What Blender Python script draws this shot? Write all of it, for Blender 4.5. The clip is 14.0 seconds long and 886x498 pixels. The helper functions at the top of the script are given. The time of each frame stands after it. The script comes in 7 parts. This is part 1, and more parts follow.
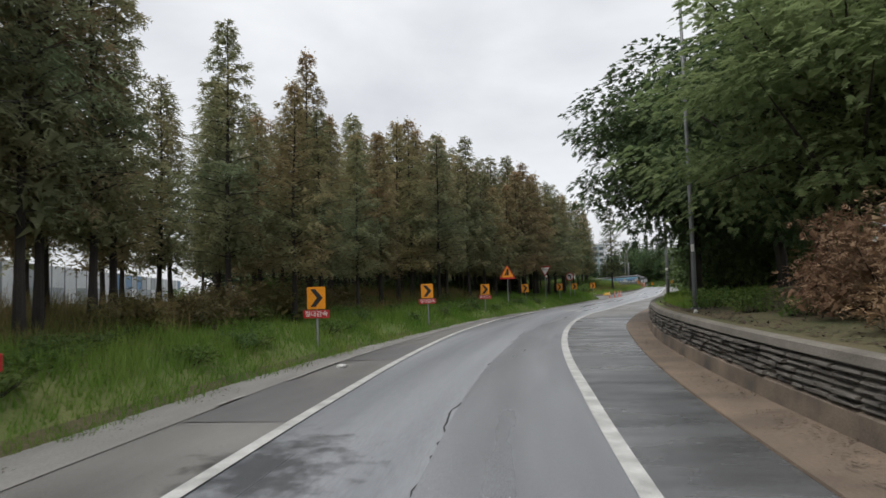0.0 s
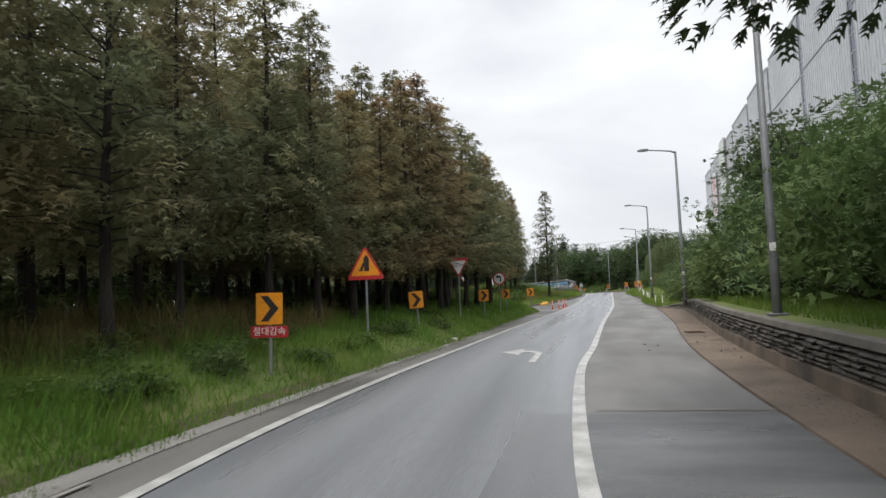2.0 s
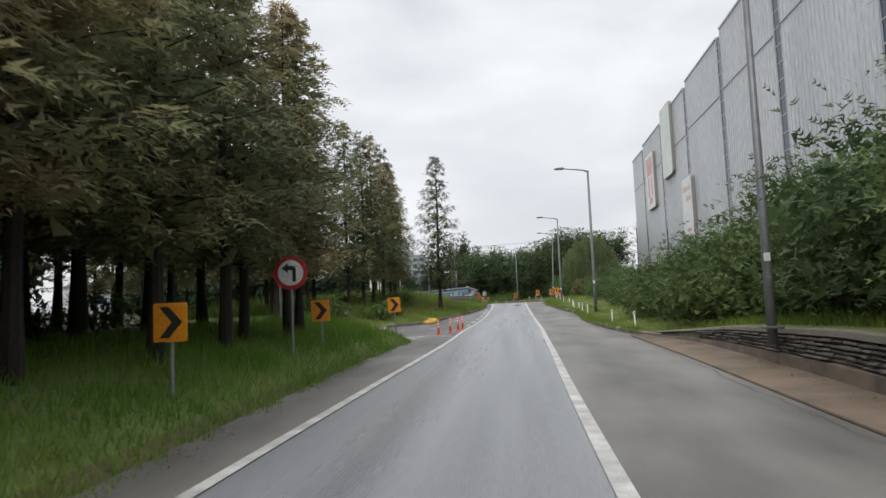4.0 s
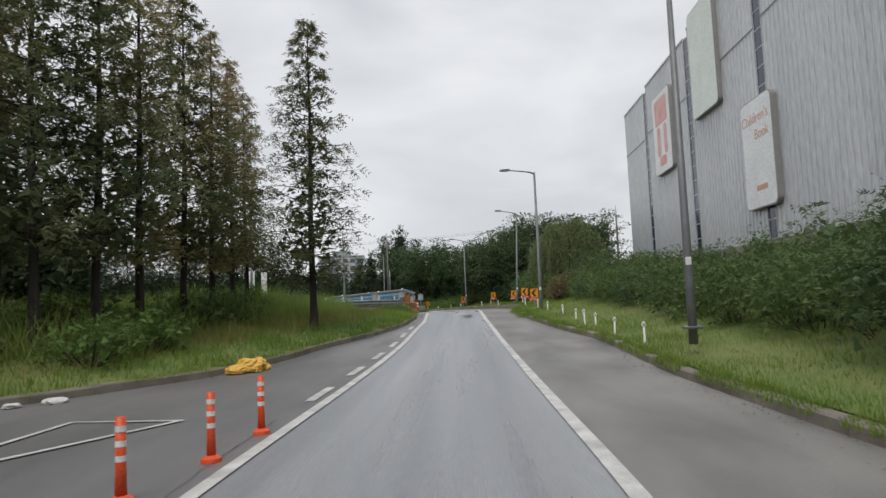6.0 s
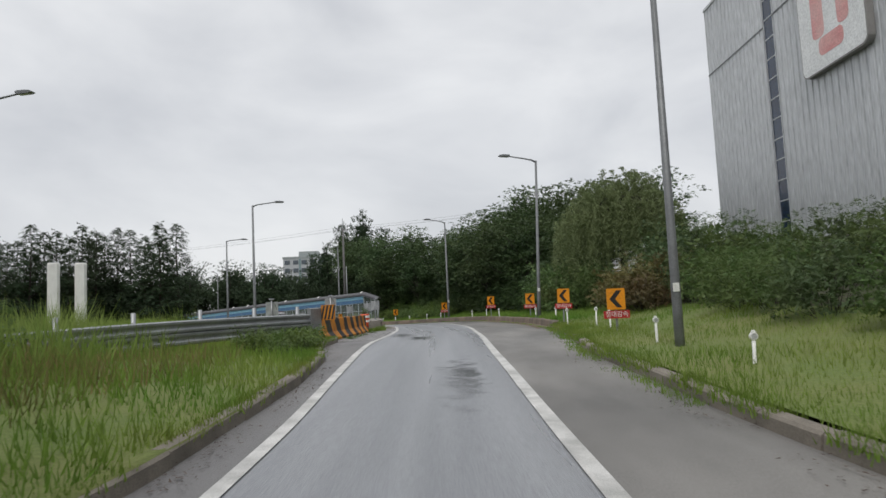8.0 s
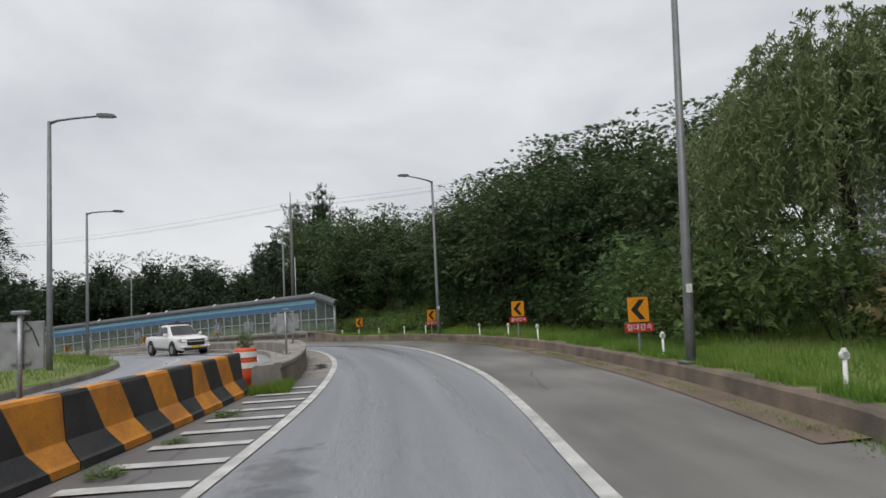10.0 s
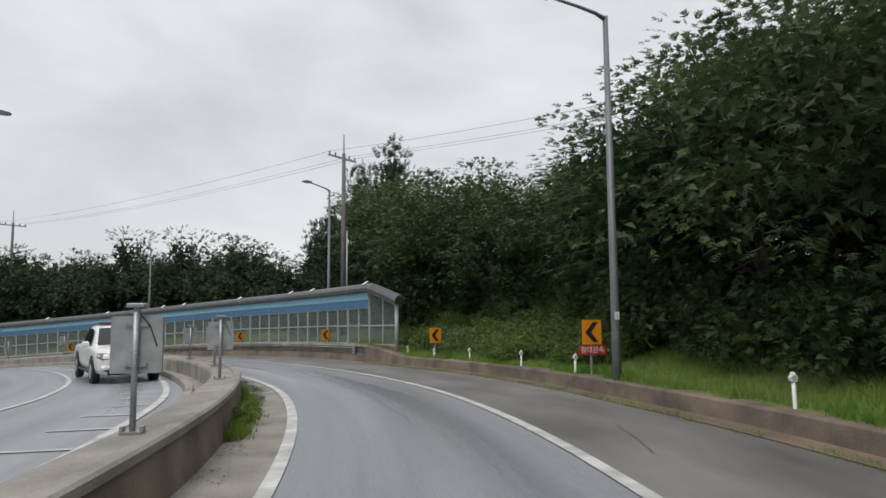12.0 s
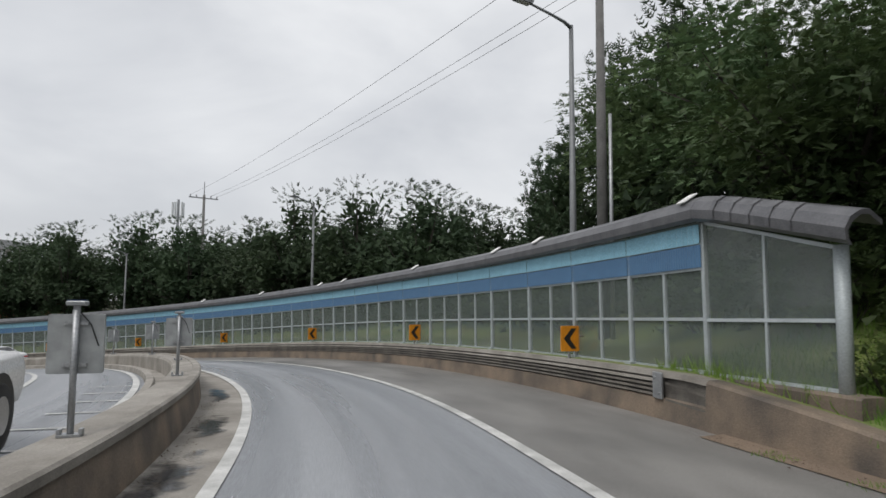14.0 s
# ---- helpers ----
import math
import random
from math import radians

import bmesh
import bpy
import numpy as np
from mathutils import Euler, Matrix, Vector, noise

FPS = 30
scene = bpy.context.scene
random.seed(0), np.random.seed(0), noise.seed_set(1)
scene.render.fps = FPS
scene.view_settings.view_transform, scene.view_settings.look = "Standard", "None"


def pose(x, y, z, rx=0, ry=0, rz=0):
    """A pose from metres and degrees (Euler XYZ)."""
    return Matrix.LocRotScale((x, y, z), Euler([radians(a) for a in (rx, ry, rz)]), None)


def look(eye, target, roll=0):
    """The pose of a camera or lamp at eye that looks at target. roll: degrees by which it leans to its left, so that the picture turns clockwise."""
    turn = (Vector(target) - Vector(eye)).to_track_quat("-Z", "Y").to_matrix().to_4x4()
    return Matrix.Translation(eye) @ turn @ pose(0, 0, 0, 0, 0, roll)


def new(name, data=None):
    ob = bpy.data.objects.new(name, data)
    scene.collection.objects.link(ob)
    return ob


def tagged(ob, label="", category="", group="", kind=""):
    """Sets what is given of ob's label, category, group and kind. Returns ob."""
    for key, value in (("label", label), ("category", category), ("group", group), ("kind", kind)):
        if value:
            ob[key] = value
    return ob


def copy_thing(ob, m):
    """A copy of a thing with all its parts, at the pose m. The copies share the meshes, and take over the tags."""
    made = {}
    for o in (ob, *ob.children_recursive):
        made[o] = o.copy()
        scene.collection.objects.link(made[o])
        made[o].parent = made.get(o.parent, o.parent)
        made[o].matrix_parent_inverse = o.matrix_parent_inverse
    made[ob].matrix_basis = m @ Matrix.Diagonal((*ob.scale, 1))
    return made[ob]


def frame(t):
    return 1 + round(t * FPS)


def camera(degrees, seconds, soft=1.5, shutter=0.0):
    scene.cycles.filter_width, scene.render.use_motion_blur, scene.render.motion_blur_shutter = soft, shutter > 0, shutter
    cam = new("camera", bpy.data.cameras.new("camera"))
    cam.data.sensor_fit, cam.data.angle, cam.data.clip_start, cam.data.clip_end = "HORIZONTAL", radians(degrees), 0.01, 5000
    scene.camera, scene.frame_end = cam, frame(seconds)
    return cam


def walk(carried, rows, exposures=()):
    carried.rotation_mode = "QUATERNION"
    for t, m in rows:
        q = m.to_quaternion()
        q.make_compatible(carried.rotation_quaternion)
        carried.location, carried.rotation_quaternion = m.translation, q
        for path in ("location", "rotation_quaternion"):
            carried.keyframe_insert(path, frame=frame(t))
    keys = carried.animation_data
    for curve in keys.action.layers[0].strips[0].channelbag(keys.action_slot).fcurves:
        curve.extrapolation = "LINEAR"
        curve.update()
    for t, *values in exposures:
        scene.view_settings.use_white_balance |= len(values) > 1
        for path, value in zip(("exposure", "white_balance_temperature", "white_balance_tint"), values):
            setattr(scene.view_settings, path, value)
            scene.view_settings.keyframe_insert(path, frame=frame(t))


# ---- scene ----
# ---- camera ----
cam = camera(69.1, 14.0, soft=1.5, shutter=0.07)
ROWS = [
    # seconds, x, y, z, yaw, pitch, roll
    (0.0, 0.00, 0.00, 1.57, 23.2, 3.46, -1.61),
    (0.5, -1.66, 5.48, 1.57, 21.95, 3.66, -1.89),
    (1.0, -3.13, 11.01, 1.55, 19.96, 3.74, -2.19),
    (1.5, -4.28, 16.61, 1.55, 17.9, 3.91, -2.32),
    (2.0, -5.33, 22.08, 1.57, 16.12, 3.93, -2.41),
    (2.5, -6.17, 27.57, 1.58, 13.73, 4.08, -2.56),
    (3.0, -6.66, 33.06, 1.58, 11.34, 4.23, -2.59),
    (5.5, -7.76, 62.38, 1.52, 3.59, 4.45, -2.29),
    (6.0, -7.93, 68.45, 1.52, 2.72, 4.57, -2.4),
    (6.5, -8.09, 74.58, 1.54, 2.18, 4.7, -2.46),
    (7.0, -8.21, 80.65, 1.56, 1.8, 4.91, -2.52),
    (9.5, -8.85, 106.64, 2.3, -0.4, 4.55, -2.96),
    (10.0, -8.97, 111.43, 2.26, -0.58, 4.67, -2.92),
    (10.5, -9.18, 116.20, 2.23, 0.51, 4.94, -2.77),
    (11.0, -9.61, 120.84, 2.22, 2.71, 5.21, -2.45),
    (11.5, -10.07, 125.50, 2.15, 4.74, 5.35, -1.06),
    (12.0, -10.80, 129.98, 2.12, 7.5, 5.4, -0.5),
    (12.5, -11.81, 134.74, 2.06, 11.75, 5.25, -0.19),
    (13.0, -13.17, 139.32, 1.98, 16.24, 5.04, -0.12),
    (13.5, -14.90, 143.72, 1.84, 21.38, 4.89, 0.04),
    (14.0, -17.04, 147.88, 1.67, 27.16, 4.77, 0.37),
]
walk(cam, [(t, pose(x, y, z, 0, 0, yaw) @ pose(0, 0, 0, 90 + pitch) @ pose(0, 0, 0, 0, 0, roll)) for t, x, y, z, yaw, pitch, roll in ROWS],
     exposures=[(0.0, 0.18), (1.5, 0.38), (2.2, 0.36), (3.0, 0.33), (5.5, 0.06), (7.0, 0.03), (9.5, -0.06), (12.0, 0.0), (14.0, 0.03)])

# ---- world: bright overcast sky ----
SUN_EL, SUN_ROT = radians(58), radians(195)
world = bpy.data.worlds.new("overcast_sky")
scene.world = world
world.use_nodes = True
wn, wl = world.node_tree.nodes, world.node_tree.links
wn.clear()
sky = wn.new("ShaderNodeTexSky")
sky.sky_type, sky.sun_disc, sky.sun_elevation, sky.sun_rotation = "NISHITA", False, SUN_EL, SUN_ROT
sky.air_density, sky.dust_density = 1.0, 3.0
tc = wn.new("ShaderNodeTexCoord")
mp = wn.new("ShaderNodeMapping")
mp.inputs["Scale"].default_value = (1.0, 1.0, 2.1)
cloud = wn.new("ShaderNodeTexNoise")
cloud.inputs["Scale"].default_value, cloud.inputs["Detail"].default_value, cloud.inputs["Roughness"].default_value = 2.6, 5.0, 0.50
cloud.inputs["Distortion"].default_value = 0.35
ramp = wn.new("ShaderNodeValToRGB")
ramp.color_ramp.elements[0].position, ramp.color_ramp.elements[0].color = 0.32, (0.56, 0.575, 0.605, 1)
ramp.color_ramp.elements[1].position, ramp.color_ramp.elements[1].color = 0.66, (0.775, 0.785, 0.80, 1)
skys = wn.new("ShaderNodeMix")
skys.data_type, skys.blend_type = "RGBA", "MULTIPLY"
skys.inputs[0].default_value = 1.0
skys.inputs[7].default_value = (0.1, 0.1, 0.1, 1)
mixs = wn.new("ShaderNodeMix")
mixs.data_type = "RGBA"
mixs.inputs[0].default_value = 0.9
bg = wn.new("ShaderNodeBackground")
bg.inputs["Strength"].default_value = 1.12
wo = wn.new("ShaderNodeOutputWorld")
wl.new(tc.outputs["Generated"], mp.inputs["Vector"])
wl.new(mp.outputs["Vector"], cloud.inputs["Vector"])
wl.new(cloud.outputs["Fac"], ramp.inputs["Fac"])
wl.new(sky.outputs["Color"], skys.inputs[6])
wl.new(skys.outputs[2], mixs.inputs[6])
wl.new(ramp.outputs["Color"], mixs.inputs[7])
# an overcast sky is brightest overhead
sepz = wn.new("ShaderNodeSeparateXYZ")
zen = wn.new("ShaderNodeMapRange")
zen.inputs["From Min"].default_value, zen.inputs["From Max"].default_value = 0.42, 0.95
zen.inputs["To Min"].default_value, zen.inputs["To Max"].default_value = 1.0, 1.4
dome = wn.new("ShaderNodeMix")
dome.data_type, dome.blend_type = "RGBA", "MULTIPLY"
dome.inputs[0].default_value = 1.0
wl.new(tc.outputs["Generated"], sepz.inputs["Vector"])
wl.new(sepz.outputs["Z"], zen.inputs["Value"])
wl.new(zen.outputs["Result"], dome.inputs[7])
wl.new(mixs.outputs[2], dome.inputs[6])
wl.new(dome.outputs[2], bg.inputs["Color"])
wl.new(bg.outputs["Background"], wo.inputs["Surface"])

sun = new("sun", bpy.data.lights.new("sun", "SUN"))
sun.data.energy, sun.data.angle, sun.data.color = 1.5, radians(25), (1.0, 0.97, 0.93)
sun.matrix_world = look((-12, -45, 80), (0, 0, 0))

# ---- materials ----
MATS = {}


def mat(name, color, rough=0.8, color2=None, scale=6.0, detail=6.0, fine=None, bump=0.0, bump_scale=60.0, metal=0.0, spec=0.5,
        stretch=(1, 1, 1), vary=0.0, uv=False, sub=0.0, rough2=None):
    """A surface with two scales of colour variation, fine relief and, with vary, a shift from object to object or island to island."""
    if name in MATS:
        return MATS[name]
    m = bpy.data.materials.new(name)
    m.use_nodes = True
    n, l = m.node_tree.nodes, m.node_tree.links
    b = n["Principled BSDF"]
    b.inputs["Roughness"].default_value = rough
    b.inputs["Metallic"].default_value = metal
    b.inputs["Specular IOR Level"].default_value = spec
    co = n.new("ShaderNodeTexCoord")
    mpn = n.new("ShaderNodeMapping")
    mpn.inputs["Scale"].default_value = stretch
    l.new(co.outputs["UV" if uv else "Object"], mpn.inputs["Vector"])
    c2 = color2 or tuple(v * 0.7 for v in color)
    big = n.new("ShaderNodeTexNoise")
    big.inputs["Scale"].default_value, big.inputs["Detail"].default_value = scale, detail
    l.new(mpn.outputs["Vector"], big.inputs["Vector"])
    r = n.new("ShaderNodeValToRGB")
    r.color_ramp.elements[0].position, r.color_ramp.elements[1].position = 0.32, 0.68
    r.color_ramp.elements[0].color, r.color_ramp.elements[1].color = (*color, 1), (*c2, 1)
    l.new(big.outputs["Fac"], r.inputs["Fac"])
    out = r.outputs["Color"]
    fn = n.new("ShaderNodeTexNoise")
    fn.inputs["Scale"].default_value, fn.inputs["Detail"].default_value = fine or scale * 14, 4.0
    l.new(mpn.outputs["Vector"], fn.inputs["Vector"])
    hs = n.new("ShaderNodeHueSaturation")
    mr = n.new("ShaderNodeMapRange")
    mr.inputs["From Min"].default_value, mr.inputs["From Max"].default_value = 0.25, 0.75
    mr.inputs["To Min"].default_value, mr.inputs["To Max"].default_value = 0.78, 1.22
    l.new(fn.outputs["Fac"], mr.inputs["Value"])
    l.new(mr.outputs["Result"], hs.inputs["Value"])
    l.new(out, hs.inputs["Color"])
    out = hs.outputs["Color"]
    if vary:
        g = n.new("ShaderNodeNewGeometry")
        oi = n.new("ShaderNodeObjectInfo")
        ad = n.new("ShaderNodeMath")
        ad.operation = "ADD"
        l.new(g.outputs["Random Per Island"], ad.inputs[0])
        l.new(oi.outputs["Random"], ad.inputs[1])
        h2 = n.new("ShaderNodeHueSaturation")
        m2 = n.new("ShaderNodeMapRange")
        m2.inputs["From Max"].default_value = 2.0
        m2.inputs["To Min"].default_value, m2.inputs["To Max"].default_value = 1 - vary, 1 + vary
        l.new(ad.outputs[0], m2.inputs["Value"])
        l.new(m2.outputs["Result"], h2.inputs["Value"])
        m3 = n.new("ShaderNodeMapRange")
        m3.inputs["To Min"].default_value, m3.inputs["To Max"].default_value = 0.5 - vary * 0.07, 0.5 + vary * 0.07
        l.new(oi.outputs["Random"], m3.inputs["Value"])
        l.new(m3.outputs["Result"], h2.inputs["Hue"])
        l.new(out, h2.inputs["Color"])
        out = h2.outputs["Color"]
    l.new(out, b.inputs["Base Color"])
    if rough2 is not None:
        rr = n.new("ShaderNodeMapRange")
        rr.inputs["From Min"].default_value, rr.inputs["From Max"].default_value = 0.35, 0.65
        rr.inputs["To Min"].default_value, rr.inputs["To Max"].default_value = rough, rough2
        rb = n.new("ShaderNodeTexNoise")
        rb.inputs["Scale"].default_value, rb.inputs["Detail"].default_value = scale * 0.6, 5.0
        l.new(mpn.outputs["Vector"], rb.inputs["Vector"])
        l.new(rb.outputs["Fac"], rr.inputs["Value"])
        l.new(rr.outputs["Result"], b.inputs["Roughness"])
    if bump:
        bn = n.new("ShaderNodeTexNoise")
        bn.inputs["Scale"].default_value, bn.inputs["Detail"].default_value = bump_scale, 5.0
        l.new(co.outputs["Object"], bn.inputs["Vector"])
        bu = n.new("ShaderNodeBump")
        bu.inputs["Strength"].default_value, bu.inputs["Distance"].default_value = bump, 0.02
        l.new(bn.outputs["Fac"], bu.inputs["Height"])
        l.new(bu.outputs["Normal"], b.inputs["Normal"])
    if sub:
        tr = n.new("ShaderNodeBsdfTranslucent")
        l.new(out, tr.inputs["Color"])
        ms = n.new("ShaderNodeMixShader")
        ms.inputs[0].default_value = sub
        l.new(b.outputs["BSDF"], ms.inputs[1])
        l.new(tr.outputs["BSDF"], ms.inputs[2])
        l.new(ms.outputs["Shader"], n["Material Output"].inputs["Surface"])
    MATS[name] = m
    return m


def plain(name, color, rough=0.5, metal=0.0, spec=0.5):
    return mat(name, color, rough, tuple(v * 0.86 for v in color), 3.0, 5.0, 40.0, 0.05, 30.0, metal, spec)


def glass(name, tint, alpha=0.25, rough=0.05):
    if name in MATS:
        return MATS[name]
    m = bpy.data.materials.new(name)
    m.use_nodes = True
    n, l = m.node_tree.nodes, m.node_tree.links
    b = n["Principled BSDF"]
    b.inputs["Base Color"].default_value = (*tint, 1)
    b.inputs["Roughness"].default_value = rough
    b.inputs["Alpha"].default_value = alpha
    nz = n.new("ShaderNodeTexNoise")
    nz.inputs["Scale"].default_value, nz.inputs["Detail"].default_value = 3.0, 6.0
    co = n.new("ShaderNodeTexCoord")
    l.new(co.outputs["Object"], nz.inputs["Vector"])
    mr = n.new("ShaderNodeMapRange")
    mr.inputs["To Min"].default_value, mr.inputs["To Max"].default_value = alpha * 0.85, min(1.0, alpha * 1.15)
    l.new(nz.outputs["Fac"], mr.inputs["Value"])
    l.new(mr.outputs["Result"], b.inputs["Alpha"])
    MATS[name] = m
    return m


ASPHALT = mat("lane_asphalt", (0.172, 0.181, 0.196), 0.20, (0.28, 0.29, 0.308), 1.25, 8, 90, 0.25, 180, stretch=(1, 0.035, 1), uv=True, rough2=0.5)
ASPHALT_SHOULDER = mat("shoulder_asphalt", (0.108, 0.104, 0.098), 0.42, (0.225, 0.216, 0.203), 0.7, 12, 80, 0.3, 160, stretch=(1, 0.35, 1), uv=True, rough2=0.65)
ASPHALT_LEFT = mat("damp_shoulder_asphalt", (0.115, 0.112, 0.113), 0.38, (0.165, 0.16, 0.158), 0.8, 8, 80, 0.3, 160, stretch=(1, 0.35, 1), uv=True, rough2=0.6)
KERBSTONE = mat("damp_kerb_concrete", (0.235, 0.208, 0.172), 0.75, (0.12, 0.105, 0.085), 1.5, 9, 45, 0.4, 60)
ASPHALT_DARK = mat("patch_asphalt", (0.048, 0.049, 0.052), 0.12, (0.150, 0.152, 0.156), 0.9, 11, 90, 0.25, 180, stretch=(0.45, 1.3, 1), uv=True, rough2=0.5)
ASPHALT_PATCH = mat("lane_patch_asphalt", (0.135, 0.140, 0.150), 0.22, (0.225, 0.232, 0.245), 1.0, 11, 90, 0.25, 180, stretch=(1, 0.12, 1), uv=True, rough2=0.5)
MARGIN = mat("margin_concrete", (0.30, 0.29, 0.27), 0.7, (0.20, 0.19, 0.175), 1.1, 9, 50, 0.3, 70, stretch=(1, 0.4, 1), uv=True)
PAINT = mat("road_paint", (0.60, 0.595, 0.575), 0.5, (0.33, 0.33, 0.315), 2.6, 9, 70, 0.2, 120)
PAINT_OLD = mat("faded_road_paint", (0.42, 0.41, 0.385), 0.65, (0.24, 0.235, 0.22), 5, 9, 70, 0.3, 120)
CONCRETE = mat("weathered_concrete", (0.30, 0.28, 0.25), 0.8, (0.17, 0.155, 0.135), 1.3, 9, 45, 0.35, 60)
GUTTER = mat("gutter_concrete", (0.20, 0.148, 0.105), 0.75, (0.115, 0.086, 0.063), 1.0, 9, 40, 0.3, 60)
WALLCAP = mat("mossy_wall_cap", (0.135, 0.122, 0.102), 0.85, (0.215, 0.195, 0.165), 1.6, 9, 40, 0.4, 50)
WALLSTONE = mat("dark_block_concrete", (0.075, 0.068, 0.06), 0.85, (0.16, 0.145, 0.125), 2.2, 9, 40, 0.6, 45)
PLINTH = mat("stained_concrete", (0.225, 0.172, 0.125), 0.8, (0.085, 0.072, 0.060), 1.3, 9, 40, 0.35, 50)
EARTH = mat("grass_soil", (0.105, 0.155, 0.036), 0.95, (0.15, 0.165, 0.052), 0.6, 8, 25, 0.8, 20)
DRYSOIL = mat("dry_soil", (0.13, 0.10, 0.055), 0.95, (0.07, 0.08, 0.03), 0.5, 8, 25, 0.8, 20)
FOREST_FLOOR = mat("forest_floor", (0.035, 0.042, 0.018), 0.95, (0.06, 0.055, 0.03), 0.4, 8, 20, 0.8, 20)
BARK = mat("bark", (0.022, 0.018, 0.015), 0.9, (0.055, 0.046, 0.038), 3.0, 8, 40, 0.8, 30, stretch=(1, 1, 0.25))
GALV = mat("galvanised_steel", (0.36, 0.37, 0.38), 0.45, (0.28, 0.29, 0.30), 3, 6, 40, 0.1, 40, metal=0.6)
POLEGREY = mat("lamp_pole_paint", (0.19, 0.20, 0.205), 0.5, (0.14, 0.145, 0.15), 3, 6, 40, 0.1, 40, metal=0.3)
ORANGE = mat("sign_orange", (0.80, 0.30, 0.012), 0.4, (0.68, 0.25, 0.015), 4, 6, 40)
BLACK = mat("sign_black", (0.012, 0.012, 0.013), 0.5, (0.02, 0.02, 0.02), 4, 6, 40)
RED = mat("sign_red", (0.50, 0.025, 0.03), 0.4, (0.40, 0.03, 0.03), 4, 6, 40)
WHITE = mat("white_paint", (0.78, 0.78, 0.76), 0.4, (0.66, 0.66, 0.64), 3, 6, 40)
STEELBACK = mat("sign_back_aluminium", (0.34, 0.355, 0.36), 0.5, (0.27, 0.285, 0.29), 2, 6, 7, metal=0.2)


def wet_material(name, depth):
    """A film of water on asphalt, fading out raggedly from the middle of its sheet."""
    m = bpy.data.materials.new(name)
    m.use_nodes = True
    n, l = m.node_tree.nodes, m.node_tree.links
    b = n["Principled BSDF"]
    b.inputs["Base Color"].default_value = (0.045, 0.047, 0.050, 1)
    b.inputs["Roughness"].default_value = 0.09
    uv, co = n.new("ShaderNodeTexCoord"), n.new("ShaderNodeTexCoord")
    ln = n.new("ShaderNodeVectorMath")
    ln.operation = "LENGTH"
    l.new(uv.outputs["UV"], ln.inputs[0])
    nz = n.new("ShaderNodeTexNoise")
    nz.inputs["Scale"].default_value, nz.inputs["Detail"].default_value, nz.inputs["Roughness"].default_value = 2.4, 7.0, 0.65
    l.new(co.outputs["Object"], nz.inputs["Vector"])
    a1 = n.new("ShaderNodeMath")
    a1.operation = "MULTIPLY_ADD"
    a1.inputs[1].default_value, a1.inputs[2].default_value = 2.6, -0.55
    l.new(nz.outputs["Fac"], a1.inputs[0])
    a2 = n.new("ShaderNodeMath")
    a2.operation = "SUBTRACT"
    l.new(a1.outputs[0], a2.inputs[0])
    l.new(ln.outputs["Value"], a2.inputs[1])
    mr = n.new("ShaderNodeMapRange")
    mr.inputs["From Min"].default_value, mr.inputs["From Max"].default_value, mr.inputs["To Max"].default_value = 0.0, 0.55, depth
    l.new(a2.outputs[0], mr.inputs["Value"])
    l.new(mr.outputs["Result"], b.inputs["Alpha"])
    return m


WATER = wet_material("rain_film", 0.45)
POOL = wet_material("standing_water", 0.97)

# ---- the road's line: s metres along it, d metres to its right, h metres above it ----
LINE = np.array([(10.94, -38.48, 0.0), (8.2, -28.86, 0.0), (5.47, -19.24, 0.0), (2.73, -9.62, 0.0), (0.0, 0.0, 0.0), (-3.13, 11.01, 0.0),
                 (-5.33, 22.08, 0.0), (-6.66, 33.06, 0.0), (-7.36, 46.83, -0.02), (-7.76, 62.38, -0.04), (-8.09, 74.58, -0.02),
                 (-8.34, 86.34, 0.12), (-8.6, 96.85, 0.48), (-8.82, 106.64, 0.72), (-9.07, 116.2, 0.66), (-9.96, 125.51, 0.58),
                 (-11.69, 134.76, 0.49), (-13.88, 141.58, 0.35), (-16.97, 147.92, 0.1), (-21.51, 154.5, -0.12), (-27.05, 160.28, -0.35),
                 (-33.43, 165.1, -0.66), (-40.51, 168.84, -1.12), (-48.08, 171.41, -1.68), (-55.97, 172.74, -2.28), (-63.97, 172.79, -2.9),
                 (-71.88, 171.57, -3.5), (-79.49, 169.1, -4.1), (-86.61, 165.45, -4.7)])


def smooth_line(p, n=24):
    p = np.vstack([2 * p[0] - p[1], p, 2 * p[-1] - p[-2]])
    out = []
    for i in range(1, len(p) - 2):
        a, b, c, e = p[i - 1:i + 3]
        for u in np.arange(n) / n:
            out.append(0.5 * (2 * b + (c - a) * u + (2 * a - 5 * b + 4 * c - e) * u * u + (-a + 3 * b - 3 * c + e) * u ** 3))
    return np.array(out + [p[-2]])


CL = smooth_line(LINE)
CS = np.concatenate([[0], np.cumsum(np.hypot(*np.diff(CL[:, :2], axis=0).T))])
CS -= CS[np.argmin(np.hypot(CL[:, 0], CL[:, 1]))]
CT = np.gradient(CL[:, :2], axis=0)
CT /= np.linalg.norm(CT, axis=1)[:, None]
S0, S1 = -38.0, 236.0


def at(s, d, h=0.0):
    """The place at s along the road, d to its right and h above it."""
    x, y, z = (np.interp(s, CS, CL[:, k]) for k in range(3))
    tx, ty = np.interp(s, CS, CT[:, 0]), np.interp(s, CS, CT[:, 1])
    q = math.hypot(tx, ty)
    return Vector((x + ty / q * d, y - tx / q * d, z + h))


def heading(s):
    """Degrees by which the road's direction is turned from +y."""
    return math.degrees(math.atan2(-np.interp(s, CS, CT[:, 0]), np.interp(s, CS, CT[:, 1])))


